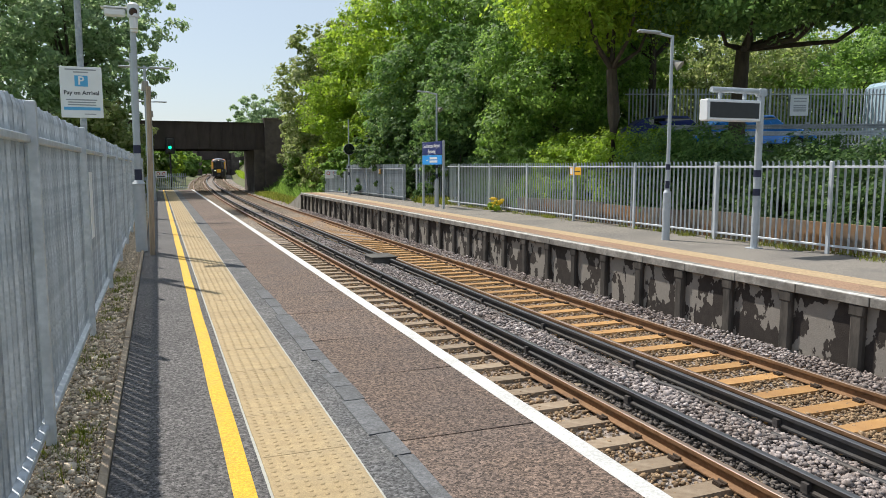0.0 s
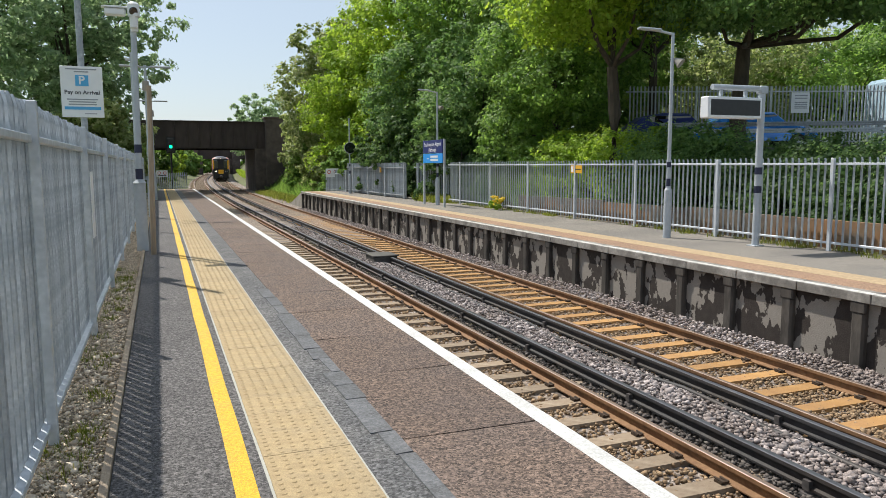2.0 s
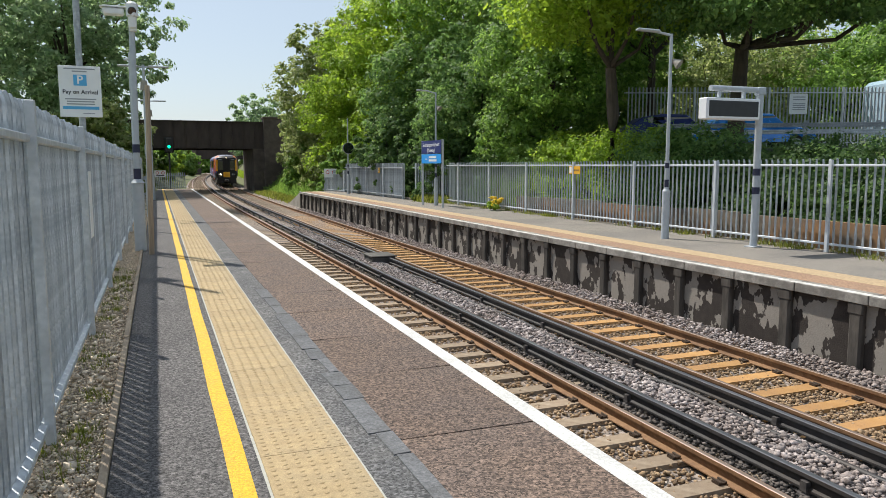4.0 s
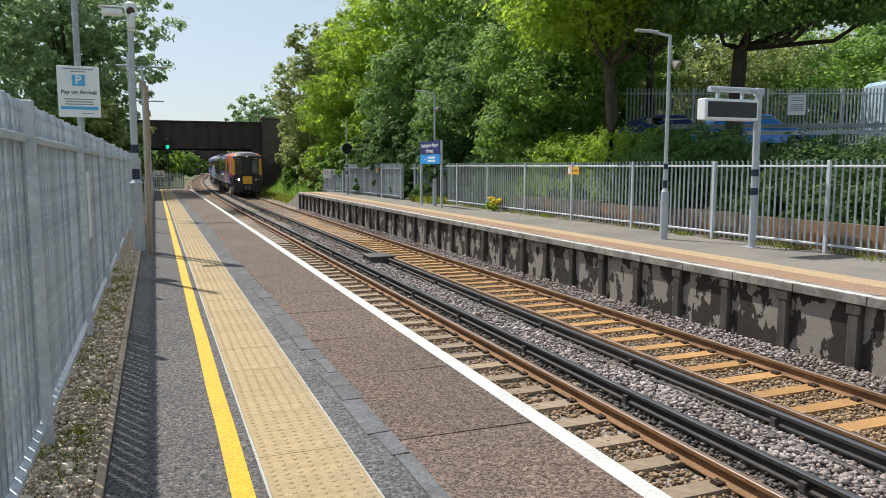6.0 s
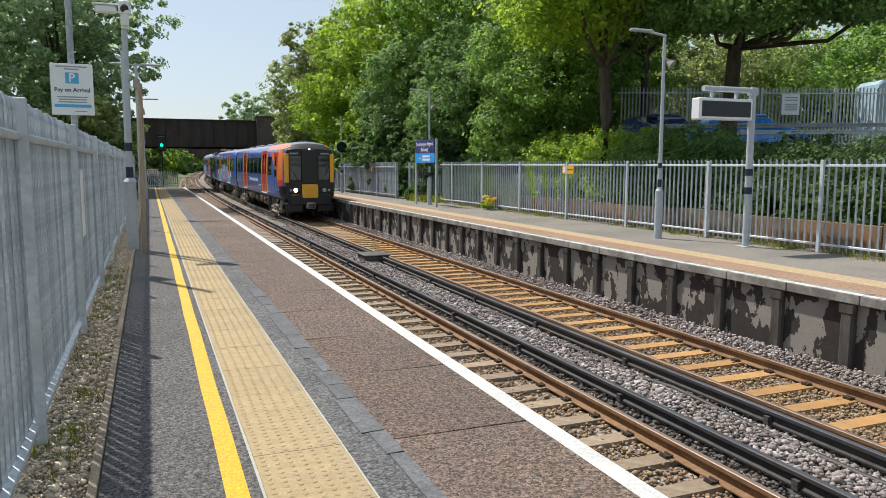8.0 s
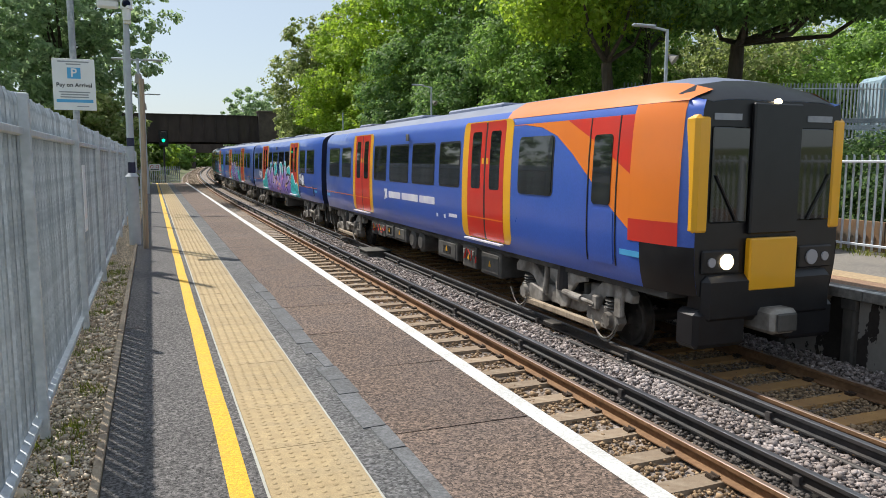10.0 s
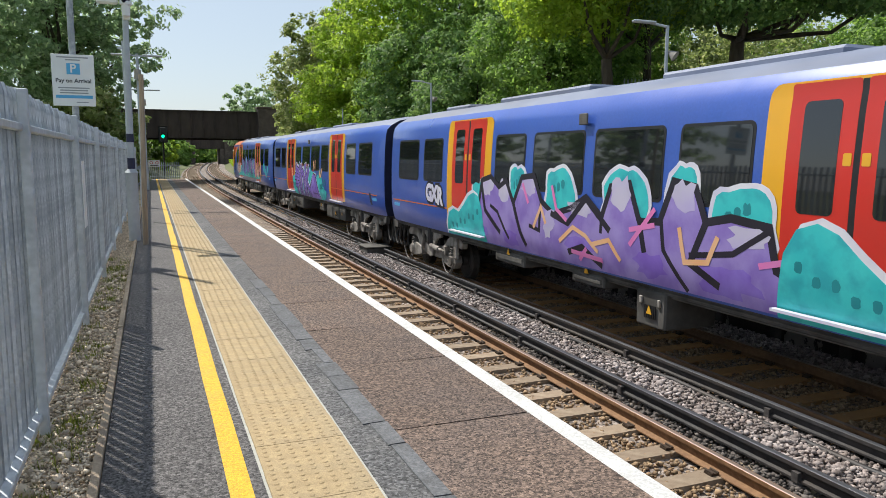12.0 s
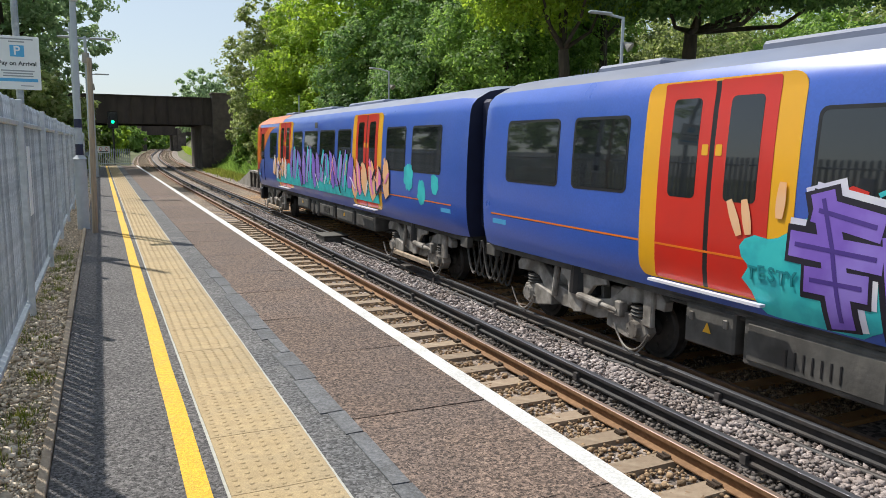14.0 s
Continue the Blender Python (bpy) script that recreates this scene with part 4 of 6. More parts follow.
def pale_mesh(z0, z1, material, wide=1.0):
    """A steel pale: a bent strip with a splayed pointed head; it faces -x and +x."""
    pts = [(-0.034, 0.0), (-0.024, 0.034), (-0.008, 0.006), (0.008, 0.006), (0.024, 0.034), (0.034, 0.0)]
    bm = bmesh.new()
    rows = []
    for z, k, out in ((z0, 1, 0), (z1 - 0.07, 1, 0), (z1 - 0.02, 0.75, -0.012), (z1, 0.25, -0.02)):
        rows.append([bm.verts.new((x + out, y * k * wide, z)) for y, x in pts] + [bm.verts.new((x + out - 0.005, y * k * wide, z)) for y, x in pts[::-1]])
    n = len(rows[0])
    for a, b in zip(rows, rows[1:]):
        for i in range(n):
            bm.faces.new((a[i], a[(i + 1) % n], b[(i + 1) % n], b[i]))
    bm.faces.new(rows[-1])
    me = bpy.data.meshes.new("pale")
    bm.to_mesh(me)
    bm.free()
    me.materials.append(material)
    return me


def palisade(name, a, b, z0, height, post_at, gap, material, label, skip=0.0, rail_side=1, bottom=0.04, low_rail=0.18, high_rail=0.25, most=300, wide=1.0, trim=None, post_w=0.04):
    """A palisade fence from a to b: posts, two rails and a row of pales."""
    a, b = Vector((*a, 0)), Vector((*b, 0))
    way = (b - a).normalized()
    length = (b - a).length
    turn = math.atan2(way.y, way.x) - math.pi / 2
    f = empty(name, (a.x, a.y, z0), turn)     # its own y axis runs along the fence
    tagged(f, label, "fence")
    me = pale_mesh(bottom, height, material, wide)
    s = rail_side
    n = int(length / gap)
    rest = []
    for i in range(n):
        y = (i + 0.5) * gap
        if i < most:
            share("pale", me, f, (-s * 0.03, y, 0.008 * math.sin(i * 1.7)), 0.03 * math.sin(i * 2.3))
        else:
            rest.append(y)
    if rest:
        bm = bmesh.new()
        for y in rest:
            box(bm, -s * 0.03 - 0.008, -s * 0.03 + 0.008, y - 0.034, y + 0.034, bottom, height - 0.04)
        tagged(part("far_pales", bm, material, f), kind="stuff")
    y = post_at
    while y < length:
        bm = boxm(s * 0.055 - 0.03, s * 0.055 + 0.03, y - post_w, y + post_w, 0.0, height - 0.02, 0.006)
        part("post", bm, trim or material, f)
        y += 3.27
    for z in (low_rail, height - high_rail):
        bm = boxm(*sorted((-s * 0.004, s * 0.05)), 0, length, z - 0.024, z + 0.022, 0.006)
        part("rail", bm, trim or material, f)
    return f


palisade("palisade_fence", (-0.76, -2.0), (-0.76, 60), 0.0, 2.2, 0.58, 0.15, M["galv"], "galvanised steel palisade fence along the platform", rail_side=1, bottom=0.03, low_rail=0.12, high_rail=0.25, trim=M["galv_bright"], post_w=0.028)
palisade("palisade_fence", (12.75, -3.0), (12.75, 32.0), 0.0, 1.9, 0.85, 0.168, M["pale_paint"], "pale grey steel palisade fence behind the platform", rail_side=-1, bottom=0.05, low_rail=0.17, high_rail=0.13, wide=0.42)
palisade("palisade_fence", (13.3, 32.4), (12.5, 36.3), 0.0, 1.9, 0.3, 0.168, M["galv"], "grey palisade fence set back behind the name sign", rail_side=-1)
palisade("palisade_fence", (12.05, 36.4), (11.75, 48.0), 0.0, 1.9, 0.06, 0.13, M["galv"], "grey palisade fence near the platform end", rail_side=-1)
palisade("palisade_fence", (11.75, 48.0), (11.2, 52.5), -0.1, 1.55, 0.1, 0.13, M["galv"], "low grey palisade fence at the platform ramp", rail_side=-1)
palisade("palisade_fence", (31.8, 22.6), (19.3, 27.45), 2.58, 2.6, 0.5, 0.16, M["pale_paint"], "pale palisade fence at the top of the car park", rail_side=-1)
palisade("palisade_fence", (-0.7, 60.6), (2.2, 60.6), -0.05, 1.3, 0.1, 0.14, M["galv"], "short grey fence closing the platform end", rail_side=1)

# boards that hold the bank behind the far fence
boards = empty("retaining_boards")
tagged(boards, "low weathered rust-stained board wall at the foot of the bank", "retaining wall", kind="structure")
y = -4.0
while y < 26:
    part("board", boxm(13.32, 13.4, y + 0.01, y + 1.99, -0.2, 0.6 + 0.03 * math.sin(y), 0.008), M["retain"], boards)
    y += 2.0
part("bank_foot", boxm(12.98, 13.32, -6, 52, -1.0, -0.02), M["gravel_bed"], boards, "strip of earth and leaf litter")

# ================= posts, lamps and signs =================


def lamp_post(at, height, base, arm, label, speaker=True, lantern=True, bands=((1.25, 1.43), (1.7, 1.83))):
    """A tubular lamp post with a thick root, dark bands, a flat lantern and a speaker."""
    p = empty("lamp_post", at)
    tagged(p, label, "lamp post", "platform lamp posts")
    bm = tubem((0, 0, 0), (0, 0, base), 0.095, n=20)
    tube(bm, (0, 0, base), (0, 0, base + 0.06), 0.1, 0.06, 20)
    part("root", bm, M["grey_post"], p, "thick grey root of the post")
    part("pole", tubem((0, 0, base), (0, 0, height), 0.047, 0.038, 16), M["grey_post"], p)
    for z0, z1 in bands:
        part("band", tubem((0, 0, z0), (0, 0, z1), 0.051, n=16), M["dark_band"], p, "dark blue band")
    if not lantern:
        return p
    bm = tubem((0, 0, height - 0.03), (arm[0] * 0.4, arm[1] * 0.4, height + 0.05), 0.03, n=10)
    part("arm", bm, M["grey_post"], p)
    bm = boxm(-0.09, 0.09, 0, 0.55, -0.02, 0.035, 0.018)
    ang = math.atan2(-arm[0], arm[1])
    bmesh.ops.transform(bm, matrix=Matrix.Translation((arm[0] * 0.3, arm[1] * 0.3, height + 0.05)) @ Matrix.Rotation(ang, 4, "Z") @ Matrix.Rotation(0.06, 4, "X"), verts=bm.verts)
    part("lantern", bm, M["grey_post"], p, "flat grey street lantern")
    if speaker:
        bm = tubem((0.05, -0.05, height - 0.62), (0.13, -0.16, height - 0.72), 0.05, 0.13, 14)
        tube(bm, (0, 0, height - 0.6), (0.06, -0.06, height - 0.6), 0.03, n=8)
        part("speaker", bm, M["concrete"], p, "beige horn loudspeaker")
    return p


lamp_post((11.46, 14.47, 0), 4.85, 1.15, (-1.0, 0.25), "grey lamp post with dark bands on the far platform")
lamp_post((11.53, 30.33, 0), 4.95, 1.15, (-1.0, 0.25), "grey lamp post with dark bands beside the name sign")
third = lamp_post((11.24, 45.1, 0), 4.7, 1.15, (-1.0, 0.25), "grey post carrying a round disc on the far platform", False, False)
part("disc", tubem((0.02, -0.08, 2.85), (0.02, -0.04, 2.85), 0.33, n=28), M["dark_glass"], third, "round dark disc")
part("disc_rim", tubem((0.02, -0.035, 2.85), (0.02, -0.02, 2.85), 0.36, n=28), M["grey_post"], third)

# near post with security cameras
cp = empty("camera_post", (-0.375, 16.56, 0))
tagged(cp, "grey steel post carrying two security cameras", "post")
bm = tubem((0, 0, 0), (0, 0, 1.42), 0.115, n=22)
tube(bm, (0, 0, 1.42), (0, 0, 1.5), 0.14, 0.07, 22)
part("root", bm, M["grey_post"], cp, "thick grey root of the post")
part("pole", tubem((0, 0, 1.4), (0.03, 0, 4.98), 0.066, 0.058, 18), M["grey_post"], cp)
for z0, z1 in ((1.5, 1.72), (2.05, 2.22)):
    part("band", tubem((0, 0, z0), (0, 0, z1), 0.074, n=18), M["dark_band"], cp, "dark band")
part("camera_arm", boxm(-0.5, 0.1, -0.03, 0.03, 4.94, 5.0, 0.01), M["grey_post"], cp)
bm = boxm(-0.5, -0.1, -0.08, 0.08, 4.8, 4.95, 0.03)
box(bm, -0.55, -0.06, -0.1, 0.1, 4.955, 4.975)
part("security_camera", bm, M["white_panel"], cp, "white bullet security camera")
bm = tubem((0.05, -0.14, 4.78), (0.05, -0.14, 5.02), 0.115, 0.115, 18)
tube(bm, (0.05, -0.14, 5.02), (0.05, -0.14, 5.07), 0.115, 0.06, 18)
tube(bm, (0.05, -0.14, 4.56), (0.05, -0.14, 4.78), 0.075, 0.085, 16)
box(bm, -0.02, 0.12, -0.12, 0.0, 4.5, 4.62, 0.01)
dome = part("dome_camera", bm, M["white_panel"], cp, "pale pan-and-tilt security camera")
part("lens", tubem((0.06, -0.265, 4.86), (0.05, -0.24, 4.87), 0.075, 0.085, 16), M["dark_glass"], dome, "dark camera lens")

wp = empty("wooden_post", (-0.16, 15.74, 0))
tagged(wp, "bare weathered round wooden post on the platform", "post")
part("pole", tubem((0, 0, 0), (0.06, 0, 3.35), 0.052, 0.045, 12), M["wood"], wp)



def double_lamp(at):
    """A slim post with two level lanterns and a loudspeaker."""
    dl = empty("lamp_post", at)
    tagged(dl, "slim grey lamp post with two level arms", "lamp post", "platform lamp posts")
    part("root", tubem((0, 0, 0), (0, 0, 1.3), 0.1, n=18), M["grey_post"], dl)
    part("pole", tubem((0, 0, 1.3), (0, 0, 5.15), 0.055, 0.045, 14), M["grey_post"], dl)
    for s in (-1, 1):
        part("lantern", boxm(*sorted((s * 0.16, s * 0.8)), -0.1, 0.1, 5.07, 5.13, 0.02), M["grey_post"], dl, "flat grey lantern")
    part("arm", boxm(-0.2, 0.2, -0.03, 0.03, 5.06, 5.11), M["grey_post"], dl)
    part("speaker", tubem((0.0, -0.12, 4.3), (0.0, -0.14, 4.62), 0.13, 0.1, 14), M["concrete"], dl)


double_lamp((-0.27, 27.0, 0))
double_lamp((-0.2, 41.0, 0))
sp = empty("lamp_post", (-0.55, 22.0, 0))
tagged(sp, "thin grey pole beside the fence", "lamp post", "platform lamp posts")
part("pole", tubem((0, 0, 0), (0, 0, 4.85), 0.045, 0.04, 12), M["grey_post"], sp)
part("bracket", boxm(-0.16, 0.03, -0.03, 0.03, 4.62, 4.68, 0.01), M["grey_post"], sp)

# parking sign above the near fence
ps = empty("parking_sign", (-0.82, 10.0, 0))
tagged(ps, "white and blue parking payment sign on a grey pole", "sign")
part("pole", tubem((0, 0.04, 0), (0, 0.04, 4.6), 0.038, n=14), M["galv"], ps)
part("panel", boxm(-0.232, 0.232, -0.012, 0.0, 2.37, 2.98, 0.003), M["white_panel"], ps, "white sign panel")
flat = Matrix(((1, 0, 0, 0), (0, 0, -1, -0.0135), (0, 1, 0, 0), (0, 0, 0, 1)))


def on_panel(x, z):
    return Matrix.Translation((x, 0, z)) @ flat


part("blue_square", boxm(-0.07, 0.075, -0.0155, -0.012, 2.745, 2.875), M["sky_blue"], ps)
words("letter", "P", 0.14, M["white_panel"], Matrix.Translation((0, -0.0035, 0)) @ on_panel(0.0, 2.81), ps, offset=0.003)
words("lettering", "Pay on Arrival", 0.068, M["print_dark"], on_panel(0.0, 2.668), ps, offset=0.0014)
for z, w in ((2.945, 0.17), (2.915, 0.08), (2.585, 0.17), (2.555, 0.15), (2.525, 0.155)):
    part("print_bar", boxm(-w, w, -0.0145, -0.012, z - 0.007, z + 0.007), M["print_grey"], ps)
part("blue_band", boxm(-0.2, 0.2, -0.0145, -0.012, 2.462, 2.498), M["sky_blue"], ps)
part("print_bar", boxm(0.02, 0.15, -0.0145, -0.012, 2.41, 2.42), M["print_grey"], ps)
ps.location, ps.scale = (-1.148, 14.0, -0.712), (1.4, 1.4, 1.4)

tagged(part("fence_notice", boxm(-0.69, -0.682, 8.7, 9.0, 1.0, 1.72, 0.002), M["white_panel"]), "narrow white notice fixed to the steel fence", "notice")

# station name sign
ns = empty("name_sign", (11.22, 29.95, 0))
tagged(ns, "navy and blue station name sign on two posts", "sign")
for y in (-1.25, 1.25):
    part("post", boxm(-0.04, 0.04, y - 0.045, y + 0.045, 0, 2.86, 0.008), M["grey_post"], ns)
part("panel", boxm(-0.07, -0.042, -1.2, 1.2, 2.28, 2.84, 0.004), M["navy"], ns, "navy name panel")
part("panel", boxm(-0.07, -0.042, -1.2, 1.2, 1.86, 2.26, 0.004), M["sign_blue"], ns, "bright blue direction panel")
side_on = Matrix(((0, 0, -1, -0.0725), (-1, 0, 0, 0), (0, 1, 0, 0), (0, 0, 0, 1)))
words("lettering", "Southampton Airport", 0.235, M["white_panel"], Matrix.Translation((0, 0, 2.66)) @ side_on, ns, offset=0.003)
words("lettering", "(Parkway)", 0.235, M["white_panel"], Matrix.Translation((0, 0, 2.42)) @ side_on, ns, offset=0.003)
for z, a, b in ((2.13, -0.65, 0.25), (1.99, -0.7, 0.25)):
    part("print_bar", boxm(-0.074, -0.07, a, b, z - 0.045, z + 0.045), M["white_panel"], ns)
part("arrow", boxm(-0.074, -0.07, 0.45, 0.7, 2.03, 2.07), M["white_panel"], ns)

# train display
dp = empty("train_display", (12.06, 12.25, 0))
tagged(dp, "dark departure display hung from a grey post", "display")
part("post", tubem((0, 0, 0), (0, 0, 3.3), 0.075, n=20), M["grey_post"], dp)
part("base_plate", boxm(-0.13, 0.13, -0.13, 0.13, 0, 0.02, 0.004), M["grey_post"], dp)
for z0, z1 in ((1.15, 1.3), (1.55, 1.7)):
    part("band", tubem((0, 0, z0), (0, 0, z1), 0.079, n=20), M["dark_band"], dp, "dark blue band")
bm = tubem((0.05, 0, 3.36), (-1.33, 0, 3.36), 0.06, n=14)
box(bm, -0.1, 0.1, -0.08, 0.08, 3.25, 3.42, 0.02)
part("beam", bm, M["grey_post"], dp)
for x in (-0.45, -1.1):
    part("hanger", boxm(x - 0.03, x + 0.03, -0.03, 0.03, 3.18, 3.34), M["grey_post"], dp)
hb = part("housing", boxm(-1.52, -0.1, -0.13, 0.13, 2.72, 3.16, 0.02), M["white_panel"], dp, "white display housing")
for s in (-1, 1):
    part("screen", boxm(-1.46, -0.16, *sorted((s * 0.127, s * 0.136)), 2.78, 3.1, 0.004), M["black"], hb, "dark unlit screen")

# warning signs on the fences
for x, y, z, w, h, m, label in ((12.69, 20.65, 1.62, 0.68, 0.25, "sign_yellow", "yellow and white warning sign on the fence"), (11.86, 40.4, 1.5, 0.4, 0.28, "sign_yellow", "small yellow sign on the fence")):
    s = empty("warning_sign", (x, y, z))
    tagged(s, label, "sign")
    part("panel", boxm(-0.012, -0.004, -w / 2, w / 2, -h / 2, h / 2, 0.002), M[m], s)
    part("pictogram", boxm(-0.015, -0.012, w / 2 - 0.16, w / 2 - 0.03, -h / 2 + 0.03, h / 2 - 0.03), M["white_panel"], s)
    part("print_bar", boxm(-0.015, -0.012, -w / 2 + 0.05, w / 2 - 0.2, -0.015, 0.015), M["print_dark"], s)
gs = empty("gate_sign", (0.25, 60.45, 1.17))
tagged(gs, "white no-trespass sign on the platform end fence", "sign")
part("panel", boxm(-0.42, 0.42, -0.02, 0.0, -0.25, 0.25, 0.004), M["white_panel"], gs)
for x in (-0.2, 0.2):
    part("pictogram", tubem((x, -0.026, 0.05), (x, -0.02, 0.05), 0.12, n=16), M["red"], gs)
    part("pictogram_middle", tubem((x, -0.03, 0.05), (x, -0.026, 0.05), 0.085, n=16), M["white_panel"], gs)
part("print_bar", boxm(-0.3, 0.3, -0.024, -0.02, -0.18, -0.12), M["print_dark"], gs)
rs = empty("gate_sign", (11.3, 50.4, 1.25))
tagged(rs, "white warning sign on the ramp fence", "sign")
part("panel", boxm(-0.45, 0.45, -0.02, 0.0, -0.3, 0.3, 0.004), M["white_panel"], rs)
for x in (-0.22, 0.22):
    part("pictogram", tubem((x, -0.026, 0.06), (x, -0.02, 0.06), 0.13, n=16), M["red"], rs)
    part("pictogram_middle", tubem((x, -0.03, 0.06), (x, -0.026, 0.06), 0.09, n=16), M["white_panel"], rs)
bs = empty("blue_sign", (-0.75, 61.5, 0))
tagged(bs, "small blue sign on a post beyond the platform", "sign")
part("post", tubem((0, 0, -0.2), (0, 0, 4.0), 0.05, n=10), M["grey_post"], bs)
part("panel", boxm(0.05, 0.5, -0.03, -0.01, 3.4, 3.85, 0.005), M["sign_blue"], bs)

# colour light signal
sg = empty("signal", (1.02, 63.5, -1.1))
tagged(sg, "black colour light signal showing green", "signal")
part("post", tubem((0, 0, 0), (0, 0, 4.0), 0.07, n=12), M["black"], sg)
part("backboard", boxm(-0.36, 0.36, -0.06, -0.02, 3.9, 5.2, 0.05), M["black"], sg)
part("head", boxm(-0.2, 0.2, -0.3, -0.06, 4.0, 5.1, 0.03), M["black"], sg)
part("lamp", tubem((0, -0.33, 4.4), (0, -0.3, 4.4), 0.125, n=20), M["green_light"], sg, "lit green lamp")
part("hood", boxm(-0.2, 0.2, -0.6, -0.3, 4.6, 4.62), M["black"], sg)

# equipment between the tracks and on the platform end
jb = empty("trackside_box", (6.12, 20.85, RZ - 0.1))
tagged(jb, "low dark grey cable box between the tracks", "cable box")
part("body", boxm(-0.36, 0.36, -0.45, 0.45, -0.1, 0.2, 0.02), M["under"], jb)
part("lid", boxm(-0.39, 0.39, -0.48, 0.48, 0.2, 0.24, 0.012), M["under"], jb)

# cable lying on the stones between the tracks
cable = limb(bmesh.new(), [Vector((6.03 + 0.05 * math.sin(i * 0.9) + 0.03 * math.sin(i * 2.3), 1.0 + i * 0.7, RZ - 0.06 + 0.015 * math.sin(i * 1.7))) for i in range(64)], 0.034, 0.034, 7)
tagged(part("trackside_cable", cable, M["third_rail"], smooth=True), "thick black cable lying on the crushed stone", "cable", kind="")

# ================= car park on the bank =================
cp_ground = boxm(17.8, 60, 4, 40, 2.0, 2.3)
tagged(part("car_park", cp_ground, M["far_field"]), "asphalt car park on top of the bank", "car park", kind="structure")
gr = empty("guard_rail")
tagged(gr, "galvanised crash barrier along the car park edge", "guard rail")
gr.matrix_world = Matrix.Translation((26.7, 16.9, 0)) @ Matrix.Rotation(radians(59.2), 4, "Z")
for z in (2.96, 3.2):
    bm = bmesh.new()
    for e in (-1, 1):
        box(bm, 0, 0.045, 0, 10.9, z + e * 0.045 - 0.035, z + e * 0.045 + 0.035, 0.012)
    box(bm, 0.02, 0.05, 0, 10.9, z - 0.03, z + 0.03)
    part("rail", bm, M["galv"], gr, "ribbed steel barrier beam")
for i in range(5):
    part("post", boxm(0.06, 0.17, 0.9 + i * 2.4, 1.02 + i * 2.4, 1.6, 3.36), M["galv"], gr)


def parked_car(at, turn, paint, label, van=False):
    c = empty("parked_car", at, turn)
    tagged(c, label, "van" if van else "car", "vehicles in the car park")
    prof = [(-2.1, 0.35), (-2.15, 0.75), (-1.9, 0.95), (-1.3, 1.35), (-0.5, 1.48), (0.5, 1.45), (1.0, 1.0), (1.9, 0.85), (2.1, 0.6), (2.05, 0.35)]
    if van:
        prof = [(-2.5, 0.4), (-2.55, 1.0), (-2.5, 2.4), (-2.3, 2.55), (1.2, 2.55), (1.5, 2.4), (1.95, 1.3), (2.5, 1.1), (2.6, 0.7), (2.55, 0.4)]
    bm = bmesh.new()
    rows = []
    for x, k in ((-0.86, 0.96), (-0.8, 1.0), (0.8, 1.0), (0.86, 0.96)):
        rows.append([bm.verts.new((x * (0.86 if z > 1.1 and not van else 1), y, 0.35 + (z - 0.35) * k)) for y, z in prof])
    n = len(prof)
    for a, b in zip(rows, rows[1:]):
        for i in range(n):
            bm.faces.new((a[i], a[(i + 1) % n], b[(i + 1) % n], b[i]))
    bm.faces.new(rows[0][::-1])
    bm.faces.new(rows[-1])
    part("body", bm, paint, c)
    z0, z1 = (1.35, 2.1) if van else (1.0, 1.36)
    for s in (-1, 1):
        part("side_window", boxm(*sorted((s * 0.74, s * (0.875 if van else 0.77))), *((0.4, 1.3) if van else (-1.1, 0.6)), z0, z1, 0.02), M["dark_glass"], c)
        for y in (-1.3, 1.35):
            w = part("wheel", tubem((s * 0.68, y, 0.31), (s * 0.88, y, 0.31), 0.31, n=20), M["tyre"], c)
            part("hub", tubem((s * 0.88, y, 0.31), (s * 0.89, y, 0.31), 0.2, n=14), M["galv"], w)
    return c


blue_car = parked_car((21.6, 22.35, 2.3), radians(-111), M["car_blue"], "bright blue parked car behind the crash barrier")
blue_car.scale = (1, 1.02, 0.97)
parked_car((19.9, 25.1, 2.3), radians(-111), M["navy"], "dark blue parked car behind the crash barrier").scale = (1, 1, 1.04)
van = parked_car((34.6, 24.4, 2.3), radians(-111), M["car_white"], "pale blue van in the car park", True)
van.scale = (1.1, 1.1, 1.35)
nb = empty("notice_board", (26.3, 24.55, 2.58), radians(68.8))
tagged(nb, "white notice on the car park fence", "notice")
part("panel", boxm(-0.09, -0.07, -0.4, 0.4, 1.4, 2.28, 0.005), M["white_panel"], nb)
for z in (2.14, 2.03, 1.85, 1.77, 1.69, 1.61):
    part("print_bar", boxm(-0.094, -0.09, -0.3, 0.25, z - 0.02, z + 0.02), M["print_grey"], nb)

# ================= low plants =================


def blades(name, n, place, size, material, label, category, seed):
    g = np.random.default_rng(seed)
    c = place(g, n)
    a = g.uniform(0, 2 * np.pi, n)
    w = np.stack([np.cos(a), np.sin(a), np.zeros(n)], 1) * (size * 0.07 * g.uniform(0.6, 1.5, n))[:, None]
    up = np.stack([g.normal(0, 0.35, n), g.normal(0, 0.35, n), np.ones(n)], 1) * (size * g.uniform(0.5, 1.3, n))[:, None]
    v = np.stack([c - w, c + w, c + up + w * 0.3, c + up - w * 0.3], 1)
    return tagged(quads(name, v, material), label, category, kind="stuff")


def clumps(cx0, cx1, cy0, cy1, z, k, spread):
    def place(g, n):
        c = np.stack([g.uniform(cx0, cx1, k), g.uniform(cy0, cy1, k), np.full(k, z)], 1)
        p = c[g.integers(0, k, n)]
        return p + np.stack([g.normal(0, spread, n), g.normal(0, spread, n), np.zeros(n)], 1)
    return place


